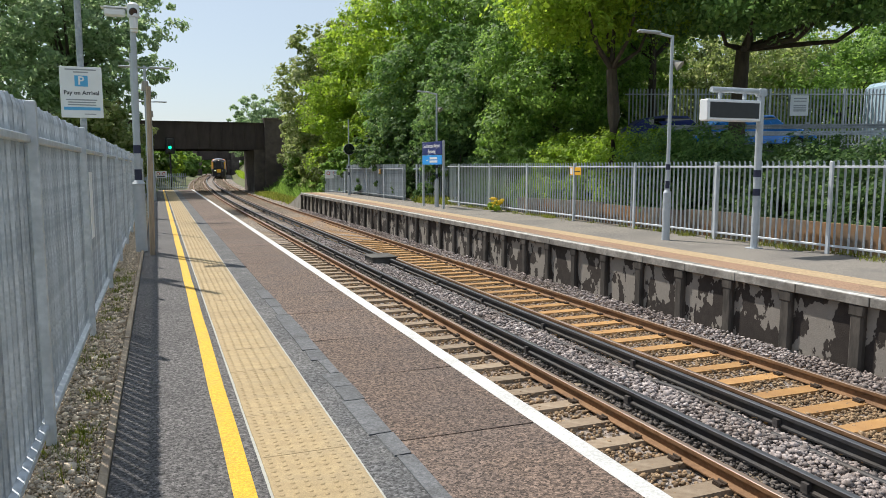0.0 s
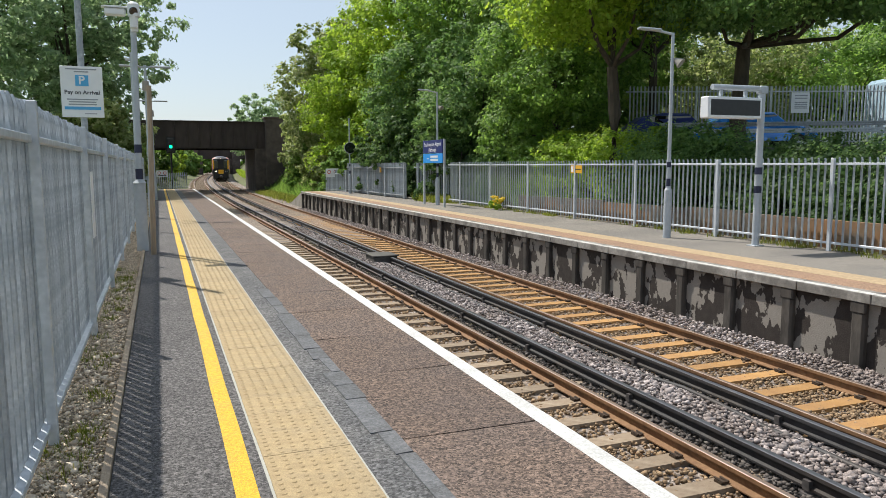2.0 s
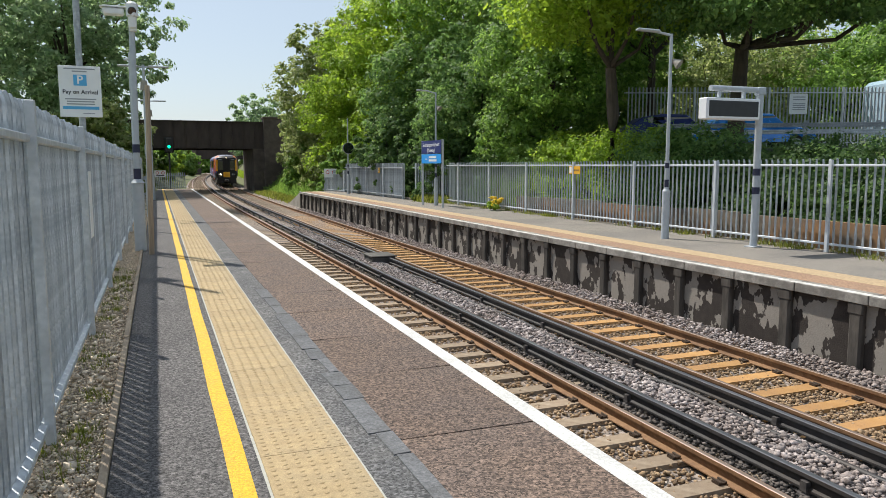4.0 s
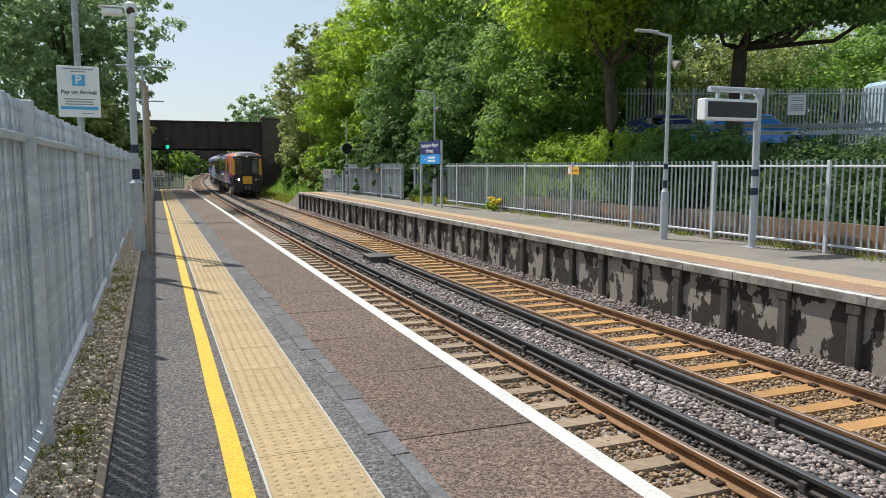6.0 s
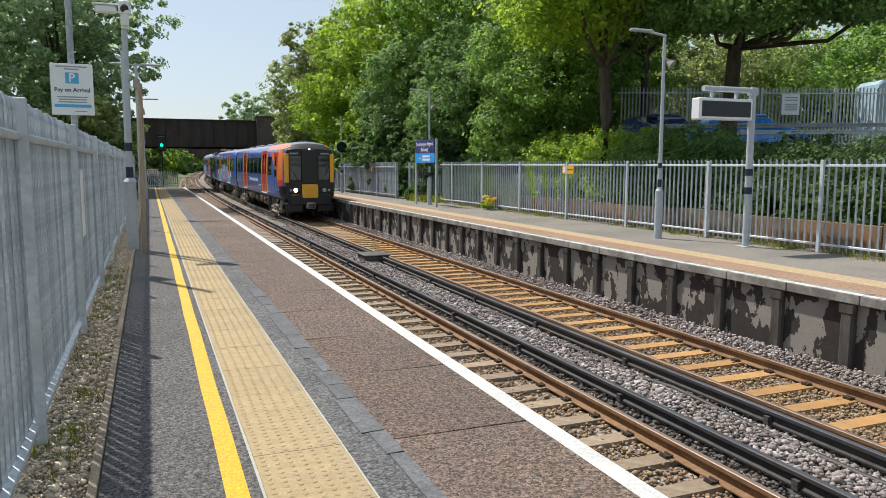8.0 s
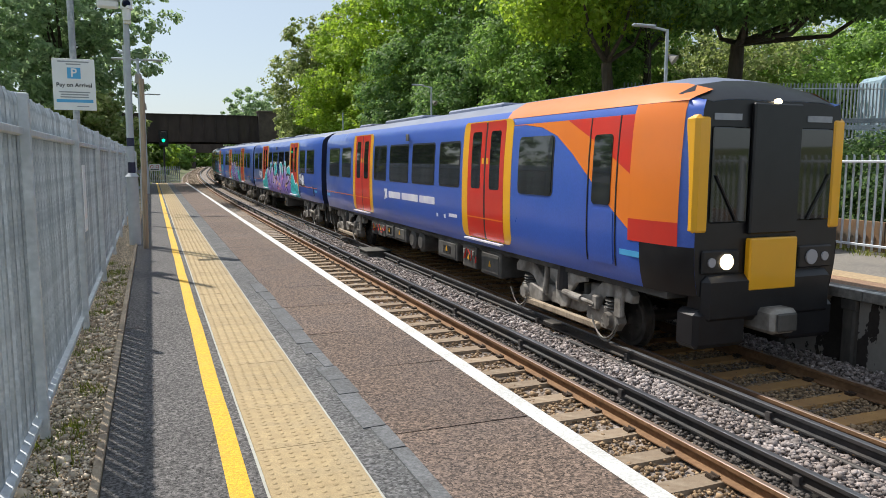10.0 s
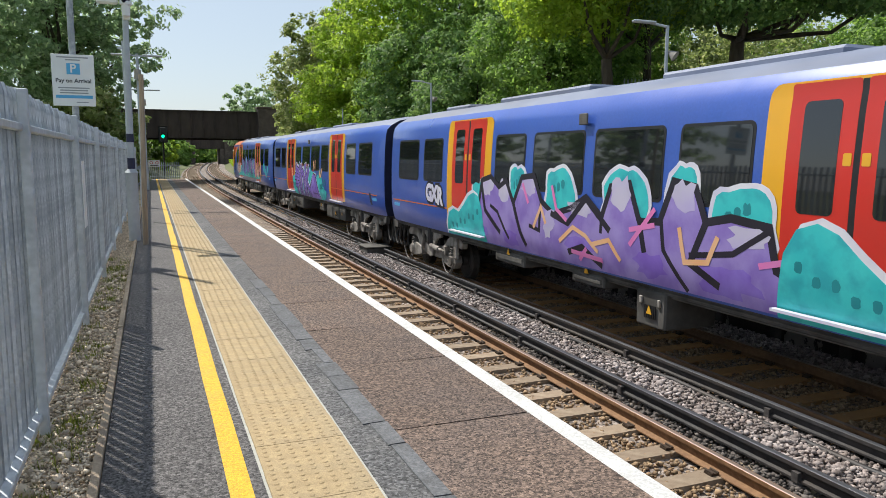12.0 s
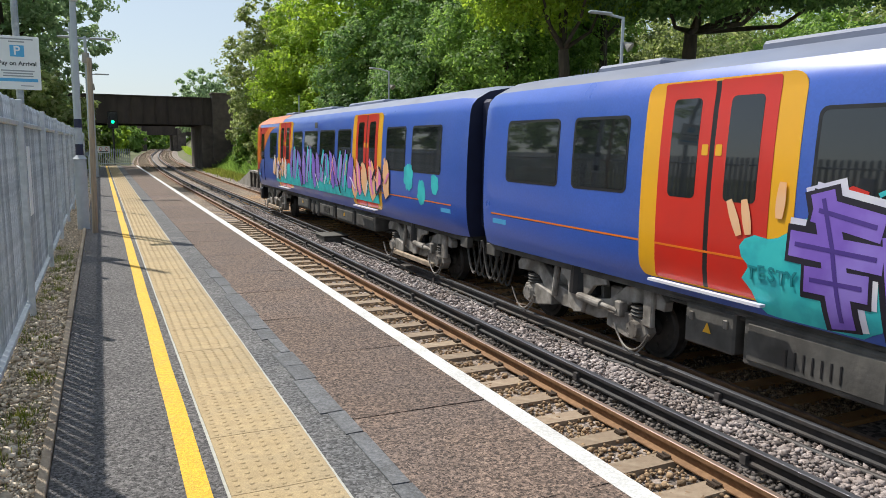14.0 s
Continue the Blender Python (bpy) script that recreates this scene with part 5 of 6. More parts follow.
blades("weeds", 2600, clumps(12.55, 12.95, 5, 32, 0.0, 60, 0.1), 0.11, M["grass"], "weeds and grass along the foot of the fence", "weeds", 1)
blades("grass", 16000, clumps(9.6, 12.5, 54.5, 78, -1.05, 260, 0.35), 0.32, M["grass"], "tall yellow-green grass beside the bridge", "grass", 2)
blades("weeds", 1800, clumps(-0.72, -0.45, 3.0, 14, -0.02, 40, 0.055), 0.055, M["grass"], "small weeds in the gravel strip", "weeds", 3)
blades("weeds", 1600, clumps(12.0, 13.2, 31.5, 36, 0.0, 22, 0.18), 0.3, M["grass"], "tall weeds round the name sign", "weeds", 4)
blades("grass", 22000, lambda g, n: np.stack([(lambda y: 11.3 + g.uniform(0, 5, n) + np.where(y < 160, 0.0004 * (y - 52) ** 2, 4.67 + 0.0864 * (y - 160)))(yy := g.uniform(90, 190, n)), yy, -0.9 + 0.004 * (yy - 45) + 0.2 * g.random(n)], 1), 0.9, M["leaf_light"], "long green grass on the bank beyond the bridge", "grass", 5)


def on_bank(g, n):
    x, y = g.uniform(10.6, 14.5, n), g.uniform(55, 79, n)
    return np.stack([x, y, [ground_height(a, b) - 0.05 for a, b in zip(x, y)]], 1)


blades("undergrowth", 9000, on_bank, 0.6, M["leaf_mid"], "tangled green undergrowth on the bank by the bridge", "undergrowth", 6)
bush = empty("flowering_plant", (12.42, 26.1, 0))
tagged(bush, "small plant with yellow flowers at the fence", "plant")
g5 = np.random.default_rng(5)
quads("leaves", crown_points(g5, [(0, 0, 0.22, 0.25, 0.4, 0.2)], 900, 0.05), M["leaf_light"], bush)
quads("blossom", crown_points(g5, [(0, 0, 0.34, 0.26, 0.4, 0.18)], 700, 0.04), M["flower"], bush, "yellow flowers")
# ================= train =================
CAR = 20.35


def front_place(t):
    """Where the front of the train is along the line."""
    return 0.0068 * t ** 3 - 0.1388 * t ** 2 - 13.7346 * t + 151.83 - (0.32 * smooth((t - 13.25) / 0.75))


def car_pose(t, k):
    """The pose of the k-th car: its middle at rail height, turned along the line."""
    y = front_place(t) + CAR * (k + 0.5) - (0.2 if k == 0 else 0.0)
    a, b = y - 7.1, y + 7.1
    xa, xb = TRACK + bend(a), TRACK + bend(b)
    za, zb = RZ + rise(a), RZ + rise(b)
    turn = -math.atan2(xb - xa, b - a)
    return Matrix.Translation(((xa + xb) / 2, y, (za + zb) / 2)) @ Matrix.Rotation(turn, 4, "Z") @ Matrix.Rotation(math.atan2(zb - za, b - a), 4, "X")
SIDE = 1.40
HALF = 9.84


FLANK = [(1.08, 1.30), (1.2, 1.335), (1.3, 1.36), (1.45, 1.382), (1.7, 1.396), (2.0, 1.40), (2.4, 1.395), (2.8, 1.38), (3.2, 1.353), (3.40, 1.33)]


def flank(z):
    """Half the width of the body at the height z."""
    return float(np.interp(z, [a for a, b in FLANK], [b for a, b in FLANK]))


def section(y, wide=1.0, top=0.0):
    pts = [(x, z) for z, x in FLANK] + [(1.29, 3.52), (1.18, 3.66 - top * 0.4), (0.9, 3.82 - top * 0.7), (0.45, 3.91 - top * 0.9), (0.0, 3.94 - top)]
    pts = [(x * wide, z) for x, z in pts]
    return [(x, y, z) for x, z in pts] + [(-x, y, z) for x, z in pts[-2::-1]]


def conform(bm):
    """Bends what was built flat at the flank so that it follows the bowed body side."""
    for z, _ in FLANK[1:]:
        bmesh.ops.bisect_plane(bm, geom=bm.verts[:] + bm.edges[:] + bm.faces[:], plane_co=(0, 0, z), plane_no=(0, 0, 1))
    for v in bm.verts:
        v.co.x += (flank(v.co.z) - SIDE) * (1 if v.co.x > 0 else -1)
    for f in bm.faces:
        f.smooth = True
    for e in bm.edges:
        e.smooth = len(e.link_faces) == 2 and e.calc_face_angle(0) < 0.5
    return bm


def conform_mesh(ob):
    bm = bmesh.new()
    bm.from_mesh(ob.data)
    conform(bm)
    bm.to_mesh(ob.data)
    bm.free()


def shell(stages, i0, i1):
    """The skin between corner i0 and i1 of each section."""
    bm = bmesh.new()
    rings = [[bm.verts.new(p) for p in s[i0:i1 + 1]] for s in stages]
    for a, b in zip(rings, rings[1:]):
        for j in range(i1 - i0):
            bm.faces.new((a[j], b[j], b[j + 1], a[j + 1]))
    return bm


def side_plate(outline, lift, depth=0.012, side=-1):
    """A flat panel on a car's flank; outline in (along, up)."""
    bm = bmesh.new()
    x = side * (SIDE + lift)
    f = [bm.verts.new((x, u, v)) for u, v in outline]
    g = [bm.verts.new((x - side * depth, u, v)) for u, v in outline]
    k = len(outline)
    a = bm.faces.new(f)
    b = bm.faces.new(g[::-1])
    for i in range(k):
        bm.faces.new((f[(i + 1) % k], f[i], g[i], g[(i + 1) % k]))
    bmesh.ops.recalc_face_normals(bm, faces=bm.faces)
    if k > 8:
        bmesh.ops.triangulate(bm, faces=[a, b])
    return conform(bm)


def car_door(car, c, side):
    d = part("door", side_plate(rounded(c - 1.11, c + 1.11, 1.22, 3.53, 0.16), 0.004, side=side), M["train_yellow"], car, "red double door with yellow surround")
    for s in (-1, 1):
        u0, u1 = (c - 0.815, c - 0.035) if s < 0 else (c + 0.035, c + 0.815)
        part("door_leaf", side_plate(rounded(u0, u1, 1.24, 3.51, 0.03, 2), 0.008, side=side), M["train_red"], d, "red door leaf")
        m = 0.5 * (u0 + u1)
        part("door_window", side_plate(rounded(m - 0.215, m + 0.215, 2.22, 3.33, 0.06, 3), 0.0105, side=side), M["dark_glass"], d)
        part("sticker", side_plate(rounded(c + s * 0.1 - 0.045, c + s * 0.1 + 0.045, 2.70, 2.82, 0.01, 1), 0.012, side=side), M["sign_yellow"], d)
    part("door_seal", side_plate([(c - 0.034, 1.24), (c + 0.034, 1.24), (c + 0.034, 3.5), (c - 0.034, 3.5)], 0.0065, side=side), M["black"], d)
    part("step", boxm(*sorted((side * 1.38, side * 1.46)), c - 0.84, c + 0.84, 1.185, 1.215), M["g_white"], d, "pale door step")


WHEEL = 0.42


def wheelset(bogie, y):
    bm = bmesh.new()
    for s in (-1, 1):
        tube(bm, (s * 0.68, 0, 0), (s * 0.715, 0, 0), 0.45, 0.44, 28)
        tube(bm, (s * 0.715, 0, 0), (s * 0.81, 0, 0), WHEEL + 0.005, WHEEL - 0.005, 28)
        tube(bm, (s * 0.81, 0, 0), (s * 0.83, 0, 0), 0.36, 0.34, 28)
        for k in range(6):
            a = k * math.pi / 3
            tube(bm, (s * 0.82, 0.24 * math.cos(a), 0.24 * math.sin(a)), (s * 0.845, 0.24 * math.cos(a), 0.24 * math.sin(a)), 0.035, n=8)
        tube(bm, (s * 0.82, 0, 0), (s * 0.9, 0, 0), 0.12, 0.1, 14)
    tube(bm, (-0.7, 0, 0), (0.7, 0, 0), 0.09, n=10)
    w = part("wheelset", bm, M["wheel"], bogie, "dark steel wheels on an axle")
    w.location = (0, y, WHEEL)
    return w


def bogie(car, y, shoe):
    """A four-wheel bogie with cranked outside frames, spring pots, arms, dampers and cable loops."""
    frame_bm = boxm(-0.95, 0.95, -0.3, 0.3, 0.5, 0.8, 0.02)
    b = part("bogie", frame_bm, M["bogie"], car, "dusty grey steel bogie")
    b.location = (0, y, 0)

    def cast(name, out, x0, x1, label=""):
        bm = bmesh.new()
        rows = [[bm.verts.new((x, u, v)) for u, v in out] for x in (x0, x1)]
        k = len(out)
        caps = [bm.faces.new(rows[0]), bm.faces.new(rows[1][::-1])]
        for i in range(k):
            bm.faces.new((rows[0][(i + 1) % k], rows[0][i], rows[1][i], rows[1][(i + 1) % k]))
        bmesh.ops.recalc_face_normals(bm, faces=bm.faces)
        bmesh.ops.bevel(bm, geom=[e for f in caps for e in f.edges], offset=0.015, segments=1, affect="EDGES", profile=0.5)
        part(name, bm, M["bogie"], b, label)

    half = [(0.3, 0.62), (0.68, 0.7), (1.02, 0.94), (1.15, 0.97), (1.68, 0.95), (1.78, 0.86), (1.76, 0.74), (1.3, 0.76), (1.12, 0.72), (0.86, 0.5), (0.45, 0.37)]
    for s in (-1, 1):
        cast("side_frame", half + [(-u, v) for u, v in half[::-1]], s * 0.98, s * 1.13, "dusty cranked side frame")
        for e in (-1, 1):
            a = 1.3 * e
            cast("axle_arm", [(a - e * 0.62, 0.34), (a - e * 0.6, 0.52), (a - e * 0.2, 0.6), (a + e * 0.16, 0.56), (a + e * 0.22, 0.4), (a + e * 0.1, 0.26), (a - e * 0.2, 0.26)], s * 1.0, s * 1.17, "dusty trailing axle arm")
            cap = tubem((s * 1.15, a, WHEEL), (s * 1.24, a, WHEEL), 0.13, 0.11, 16)
            for j in range(6):
                q = j * math.pi / 3
                tube(cap, (s * 1.2, a + 0.09 * math.cos(q), WHEEL + 0.09 * math.sin(q)), (s * 1.25, a + 0.09 * math.cos(q), WHEEL + 0.09 * math.sin(q)), 0.016, n=6)
            part("axle_cap", cap, M["bogie"], b, "round bolted axle cap")
            pot = bmesh.new()
            rings = [[pot.verts.new((s * 1.06 + r * math.cos(j * 0.5236), a - e * 0.02 + r * math.sin(j * 0.5236), 0.58 + 0.024 * i)) for j in range(12)] for i, r in enumerate((0.13, 0.15, 0.12, 0.15, 0.12, 0.15, 0.12, 0.14))]
            for p, q in zip(rings, rings[1:]):
                for j in range(12):
                    pot.faces.new((p[j], p[(j + 1) % 12], q[(j + 1) % 12], q[j]))
            part("spring", pot, M["under"], b, "dark ribbed spring")
            cable = bmesh.new()
            for k in (0, 1):
                loop = [Vector((s * (1.27 + 0.02 * k), a + e * (-0.3 + 0.68 * i / 10), 0.62 - (0.5 - 0.05 * k) * math.sin(math.pi * (0.08 + 0.84 * i / 10)) ** 0.7)) for i in range(11)]
                limb(cable, loop, 0.012, 0.012, 5)
            part("sensor_cable", cable, M["bogie"], b, "thin pale hanging cable")
            brake = boxm(*sorted((s * 0.84, s * 1.0)), *sorted((a - e * 0.78, a - e * 0.5)), 0.5, 0.86, 0.03)
            part("brake_unit", brake, M["bogie"], b)
        cast("bolster_bracket", [(-0.66, 0.98), (-0.7, 0.9), (-0.42, 0.84), (-0.22, 0.62), (-0.14, 0.4), (0.06, 0.36), (0.2, 0.5), (0.24, 0.8), (0.42, 0.9), (0.42, 0.98)], s * 1.13, s * 1.2, "pale cast bracket under the floor")
        part("air_spring", tubem((s * 1.0, 0, 0.66), (s * 1.0, 0, 1.08), 0.27, 0.25, 18), M["black"], b)
        bm = tubem((s * 1.22, -0.98, 0.6), (s * 1.22, -0.1, 0.64), 0.035, n=10)
        tube(bm, (s * 1.22, -0.62, 0.616), (s * 1.22, -0.1, 0.64), 0.06, n=12)
        part("upright_damper", tubem((s * 1.16, 0.62, 0.5), (s * 1.16, 0.55, 1.0), 0.05, n=10), M["bogie"], b)
        box(bm, *sorted((s * 1.1, s * 1.24)), -1.06, -0.92, 0.52, 0.74, 0.02)
        part("damper", bm, M["bogie"], b, "pale dusty damper")
        part("step_bracket", boxm(*sorted((s * 1.12, s * 1.2)), -1.62, -1.44, 0.5, 1.0, 0.02), M["bogie"], b)
        if shoe:
            part("shoe_beam", boxm(*sorted((s * 1.2, s * 1.28)), -1.15, 1.15, 0.24, 0.35, 0.02), M["wood"], b, "brown wooden shoe beam")
            part("shoe", boxm(*sorted((s * 1.28, s * 1.46)), -0.16, 0.16, 0.09, 0.14, 0.01), M["wheel"], b)
    return b, [wheelset(b, -1.3), wheelset(b, 1.3)]


def make_car(kind, boxes, tanks, shoes):
    """kind: -1 cab at the leading end, 1 cab at the trailing end, 0 none."""
    car = empty("rail_car")
    stages = []
    ends = {-1: [(-10.2, 0.86, 0.42), (-10.0, 0.93, 0.24), (-9.6, 0.985, 0.08), (-9.1, 1.0, 0.0)], 0: [(-HALF, 0.93, 0.06), (-9.4, 1.0, 0.0)]}
    low_end = ends[-1] if kind == -1 else ends[0]
    high_end = [(-a, *r) for a, *r in (ends[-1] if kind == 1 else ends[0])][::-1]
    stages = [section(*s) for s in low_end] + [section(y) for y in (-6, -2, 2, 6)] + [section(*s) for s in high_end]
    part("body", shell(stages, 0, 11), M["blue"], car, "blue painted body side", True)
    part("body", shell(stages, 17, 28), M["blue"], car, "blue painted body side", True)
    part("roof", shell(stages, 11, 17), M["roof"], car, "dusty grey-blue roof", True)
    fl = bmesh.new()
    box(fl, -1.22, 1.22, -9.75, 9.75, 0.98, 1.1)
    part("underframe", fl, M["under"], car)
    for s, cab in ((-1, kind == -1), (1, kind == 1)):
        st = stages[0] if s < 0 else stages[-1]
        bm = bmesh.new()
        bm.faces.new([bm.verts.new(p) for p in (st if s > 0 else st[::-1])])
        part("end_wall", bm, M["front_black" if cab else "gangway"], car)
        if not cab:
            part("gangway", boxm(-1.0, 1.0, *sorted((s * (HALF - 0.02), s * 10.16)), 1.25, 3.62, 0.06), M["gangway"], car, "dark rubber gangway bellows")
            for j, e in enumerate((-1.12, -1.0, -0.88, -0.76, 0.8, 0.95, 1.1)):
                bm = bmesh.new()
                pts = [Vector((e, s * (9.55 + 0.6 * i / 10), 1.05 - (0.66 + 0.05 * (j % 4)) * math.sin(math.pi * i / 10) ** 0.8)) for i in range(11)]
                limb(bm, pts, 0.024, 0.024, 6)
                part("jumper_cable", bm, M["under"], car, "hanging grey cable loop")
            for e in (-1.18, 1.18):
                part("end_step", boxm(e - 0.06, e + 0.06, *sorted((s * 9.5, s * 9.8)), 0.86, 1.06, 0.01), M["under"], car)
    # roof equipment
    for a, b, h in ((-3.6, -0.6, 0.02), (1.2, 4.6, 0.03), (6.2, 7.6, 0.02)):
        part("roof_pod", boxm(-0.6, 0.6, a, b, 3.84, 3.95 + h, 0.04), M["roof"], car, "low roof unit")
    for side in (-1, 1):
        for c in (-4.45, 4.45):
            car_door(car, c, side)
        spans = [(-3.2, -2.0), (-1.72, -0.14), (0.12, 1.7), (1.98, 3.18)]
        for lo, hi in ((5.85, 7.05), (7.4, 8.9)):
            if kind != 1 or hi < 7.2:
                spans.append((lo, hi))
            if kind != -1 or hi < 7.2:
                spans.append((-hi, -lo))
        for lo, hi in spans:
            w = part("window", side_plate(rounded(lo, hi, 2.2, 3.18, 0.09), 0.004, side=side), M["black"], car, "dark tinted flush window")
            part("pane", side_plate(rounded(lo + 0.04, hi - 0.04, 2.24, 3.14, 0.07), 0.007, side=side), M["dark_glass"], w)
        for a, b, up in ((5.57, 9.38, 0.003), (3.64, 5.26, 0.0095), (-5.26, -3.64, 0.0095), (-9.38, -5.57, 0.003)):
            if kind and a * kind > 5.5:
                continue
            part("orange_line", side_plate([(a, 1.63), (b, 1.63), (b, 1.655), (a, 1.655)], up, 0.006, side), M["train_orange"], car, "thin orange stripe")
        part("vent", boxm(*sorted((side * 1.39, side * 1.42)), 0.02, 0.24, 3.25, 3.42, 0.01), M["under"], car)
        # boxes under the floor
        for i, (a, b, low) in enumerate(boxes):
            u = part("equipment_box", boxm(*sorted((side * 0.4, side * 1.25)), a, b, low, 1.0, 0.025), M["under"], car, "dusty grey equipment box")
            if b - a > 0.8:
                part("cover", boxm(*sorted((side * 1.24, side * 1.265)), a + 0.07, b - 0.07, low + 0.06, 0.94, 0.01), M["under"], u)
            else:
                for q in (a + 0.12, b - 0.12):
                    part("latch", boxm(*sorted((side * 1.245, side * 1.275)), q - 0.03, q + 0.03, 0.8, 0.9, 0.008), M["bogie"], u)
            if i % 3 == 1:
                vent = bmesh.new()
                for j in range(7):
                    q = a + (b - a) * (0.3 + 0.06 * j)
                    box(vent, *sorted((side * 1.26, side * 1.272)), q - 0.01, q + 0.01, low + 0.12, low + 0.3)
                part("louvre", vent, M["black"], u)
            if i % 2 == 0 or b - a < 0.9:
                q = (a + b) / 2
                tri = side_plate([(q - 0.06, low + 0.18), (q + 0.06, low + 0.18), (q, low + 0.3)], 0, 0.006, side)
                bmesh.ops.translate(tri, verts=tri.verts, vec=(side * (1.275 - flank(low + 0.2)), 0, 0))
                part("sticker", tri, M["sign_yellow"], u, "small yellow warning label")
            for q in (a + 0.08, b - 0.08):
                part("hanger", boxm(*sorted((side * 1.05, side * 1.13)), q - 0.03, q + 0.03, 0.95, 1.09), M["under"], u)
        pipe = bmesh.new()
        tube(pipe, (side * 1.16, -5.2, 0.96), (side * 1.16, 5.2, 0.94), 0.022, n=6)
        tube(pipe, (side * 1.2, -5.2, 1.02), (side * 1.2, 5.2, 1.02), 0.03, n=6)
        part("pipe", pipe, M["under"], car, "long dusty pipes under the floor")
        for e in tanks:
            bm = tubem((side * 0.3, e, 0.74), (side * 1.18, e, 0.74), 0.25, n=18)
            tube(bm, (side * 1.18, e, 0.74), (side * 1.23, e, 0.74), 0.25, 0.16, 18)
            part("air_tank", bm, M["under"], car, "round dark air tank")
    sets = []
    for y in (-7.1, 7.1):
        sets += bogie(car, y, shoes)[1]
    if kind:
        cab_end(car, kind)
    return car, sets


def cab_end(car, e):
    """Livery, windows, lights and coupler of the driving end at y = e * 10.2."""
    for side in (-1, 1):
        part("orange_panel", side_plate([(e * u, v) for u, v in [(4.9, 3.40), (6.0, 3.385), (6.6, 3.32), (7.1, 3.17), (7.6, 2.88), (8.13, 2.5), (8.7, 2.1), (9.1, 1.85), (9.1, 3.40)]], 0.003, 0.008, side), M["train_orange"], car, "orange swoosh on the cab end")
        part("red_panel", side_plate([(e * u, v) for u, v in [(7.4, 3.398), (8.3, 3.02), (9.1, 2.6), (9.1, 3.398)]], 0.006, 0.008, side), M["train_red"], car, "red swoosh on the cab end")
        d = part("cab_door", side_plate([(e * u, v) for u, v in rounded(8.14, 8.74, 1.3, 2.08, 0.05)], 0.009, 0.012, side), M["blue"], car, "lower part of the blue cab door")
        for u in (8.08, 8.8):
            part("door_seam", side_plate([(e * (u - 0.012), 1.3), (e * (u + 0.012), 1.3), (e * (u + 0.012), 3.4), (e * (u - 0.012), 3.4)], 0.011, 0.01, side), M["black"], d)
        part("door_window", side_plate([(e * u, v) for u, v in rounded(8.2, 8.66, 2.15, 3.15, 0.06)], 0.013, 0.012, side), M["dark_glass"], d)
        part("side_window", side_plate([(e * u, v) for u, v in rounded(5.85, 7.0, 2.2, 3.18, 0.09)], 0.012, 0.012, side), M["dark_glass"], car)
        part("corner", boxm(*sorted((side * 1.0, side * 1.245)), *sorted((e * 9.98, e * 10.222)), 1.86, 3.34, 0.05), M["train_yellow"], car, "yellow corner pillar")
    # orange corners above a red edge, swept round to the front
    bands = [[(x * 1.004, y, z) for x, y, z in section(e * a, w, t)] for a, w, t in ((10.0, 0.93, 0.24), (9.6, 0.985, 0.08), (9.1, 1.0, 0.0))]
    for side in (1, -1):
        ring = [[(x * side, y, z) for x, y, z in st] for st in bands]
        part("corner_panel", shell(ring, 5, 10), M["train_orange"], car, "orange corner of the cab", True)
        part("corner_edge", shell(ring, 4, 5), M["train_red"], car, "red edge below the orange corner", True)
    # black lower front that wraps round the corners
    low = [section(e * a, w * 1.006, t)[:5] for a, w, t in ((10.205, 0.86, 0.42), (10.0, 0.93, 0.24), (9.6, 0.985, 0.08), (9.35, 0.994, 0.03))]
    for side in (1, -1):
        ring = [[(x * side, y, z) for x, y, z in st] for st in low]
        part("front_corner", shell(ring, 0, 4), M["front_black"], car, "black lower corner of the cab", True)
    part("front_skirt", boxm(-1.08, 1.08, *sorted((e * 9.9, e * 10.3)), 0.72, 1.34, 0.08), M["front_black"], car, "black skirt across the front")
    # roof over the cab
    stages = [section(e * a, w, t) for a, w, t in ((10.02, 0.945, 0.225), (9.6, 0.99, 0.07), (9.1, 1.004, -0.006), (5.2, 1.004, -0.006))]
    stages = [[(x, y, z + 0.004) for x, y, z in s] for s in stages]
    if e > 0:
        stages = stages[::-1]
    for lo, hi in ((10, 12), (16, 18)):
        part("roof_edge", shell(stages, lo, hi), M["train_orange"], car, "orange cab roof edge", True)
    mask = [section(e * a, w, t) for a, w, t in ((10.2, 0.86, 0.42), (10.0, 0.93, 0.24), (9.72, 0.972, 0.12))]
    mask = [[(x * 1.004, y + e * 0.003, z + 0.009) for x, y, z in s] for s in mask]
    part("front_mask", shell(mask if e < 0 else mask[::-1], 11, 17), M["front_black"], car, "black cab front edge", True)
    y0 = e * 10.2

    def face(name, x0, x1, z0, z1, deep, m, parent, label="", bev=0.02):
        return part(name, boxm(x0, x1, *sorted((y0, y0 + e * deep)), z0, z1, bev), M[m], parent, label)
    for s in (-1, 1):
        a, b = sorted((s * 0.42, s * 1.0))
        w = face("windscreen", a, b, 2.0, 3.2, 0.03, "dark_glass", car, "dark cab windscreen")
        part("wiper", tubem((s * 0.6, y0 + e * 0.05, 2.02), (s * 0.95, y0 + e * 0.05, 2.6), 0.012, n=6), M["black"], w)
        cl = face("headlight_cluster", *sorted((s * 0.5, s * 1.1)), 1.36, 1.66, 0.04, "front_black", car)
        lit = "lamp_glow" if (s < 0 and e < 0) else "lamp_dim"
        part("headlight", tubem((s * 0.72, y0 + e * 0.03, 1.51), (s * 0.72, y0 + e * 0.06, 1.51), 0.1, n=16), M[lit], cl, "round headlight")
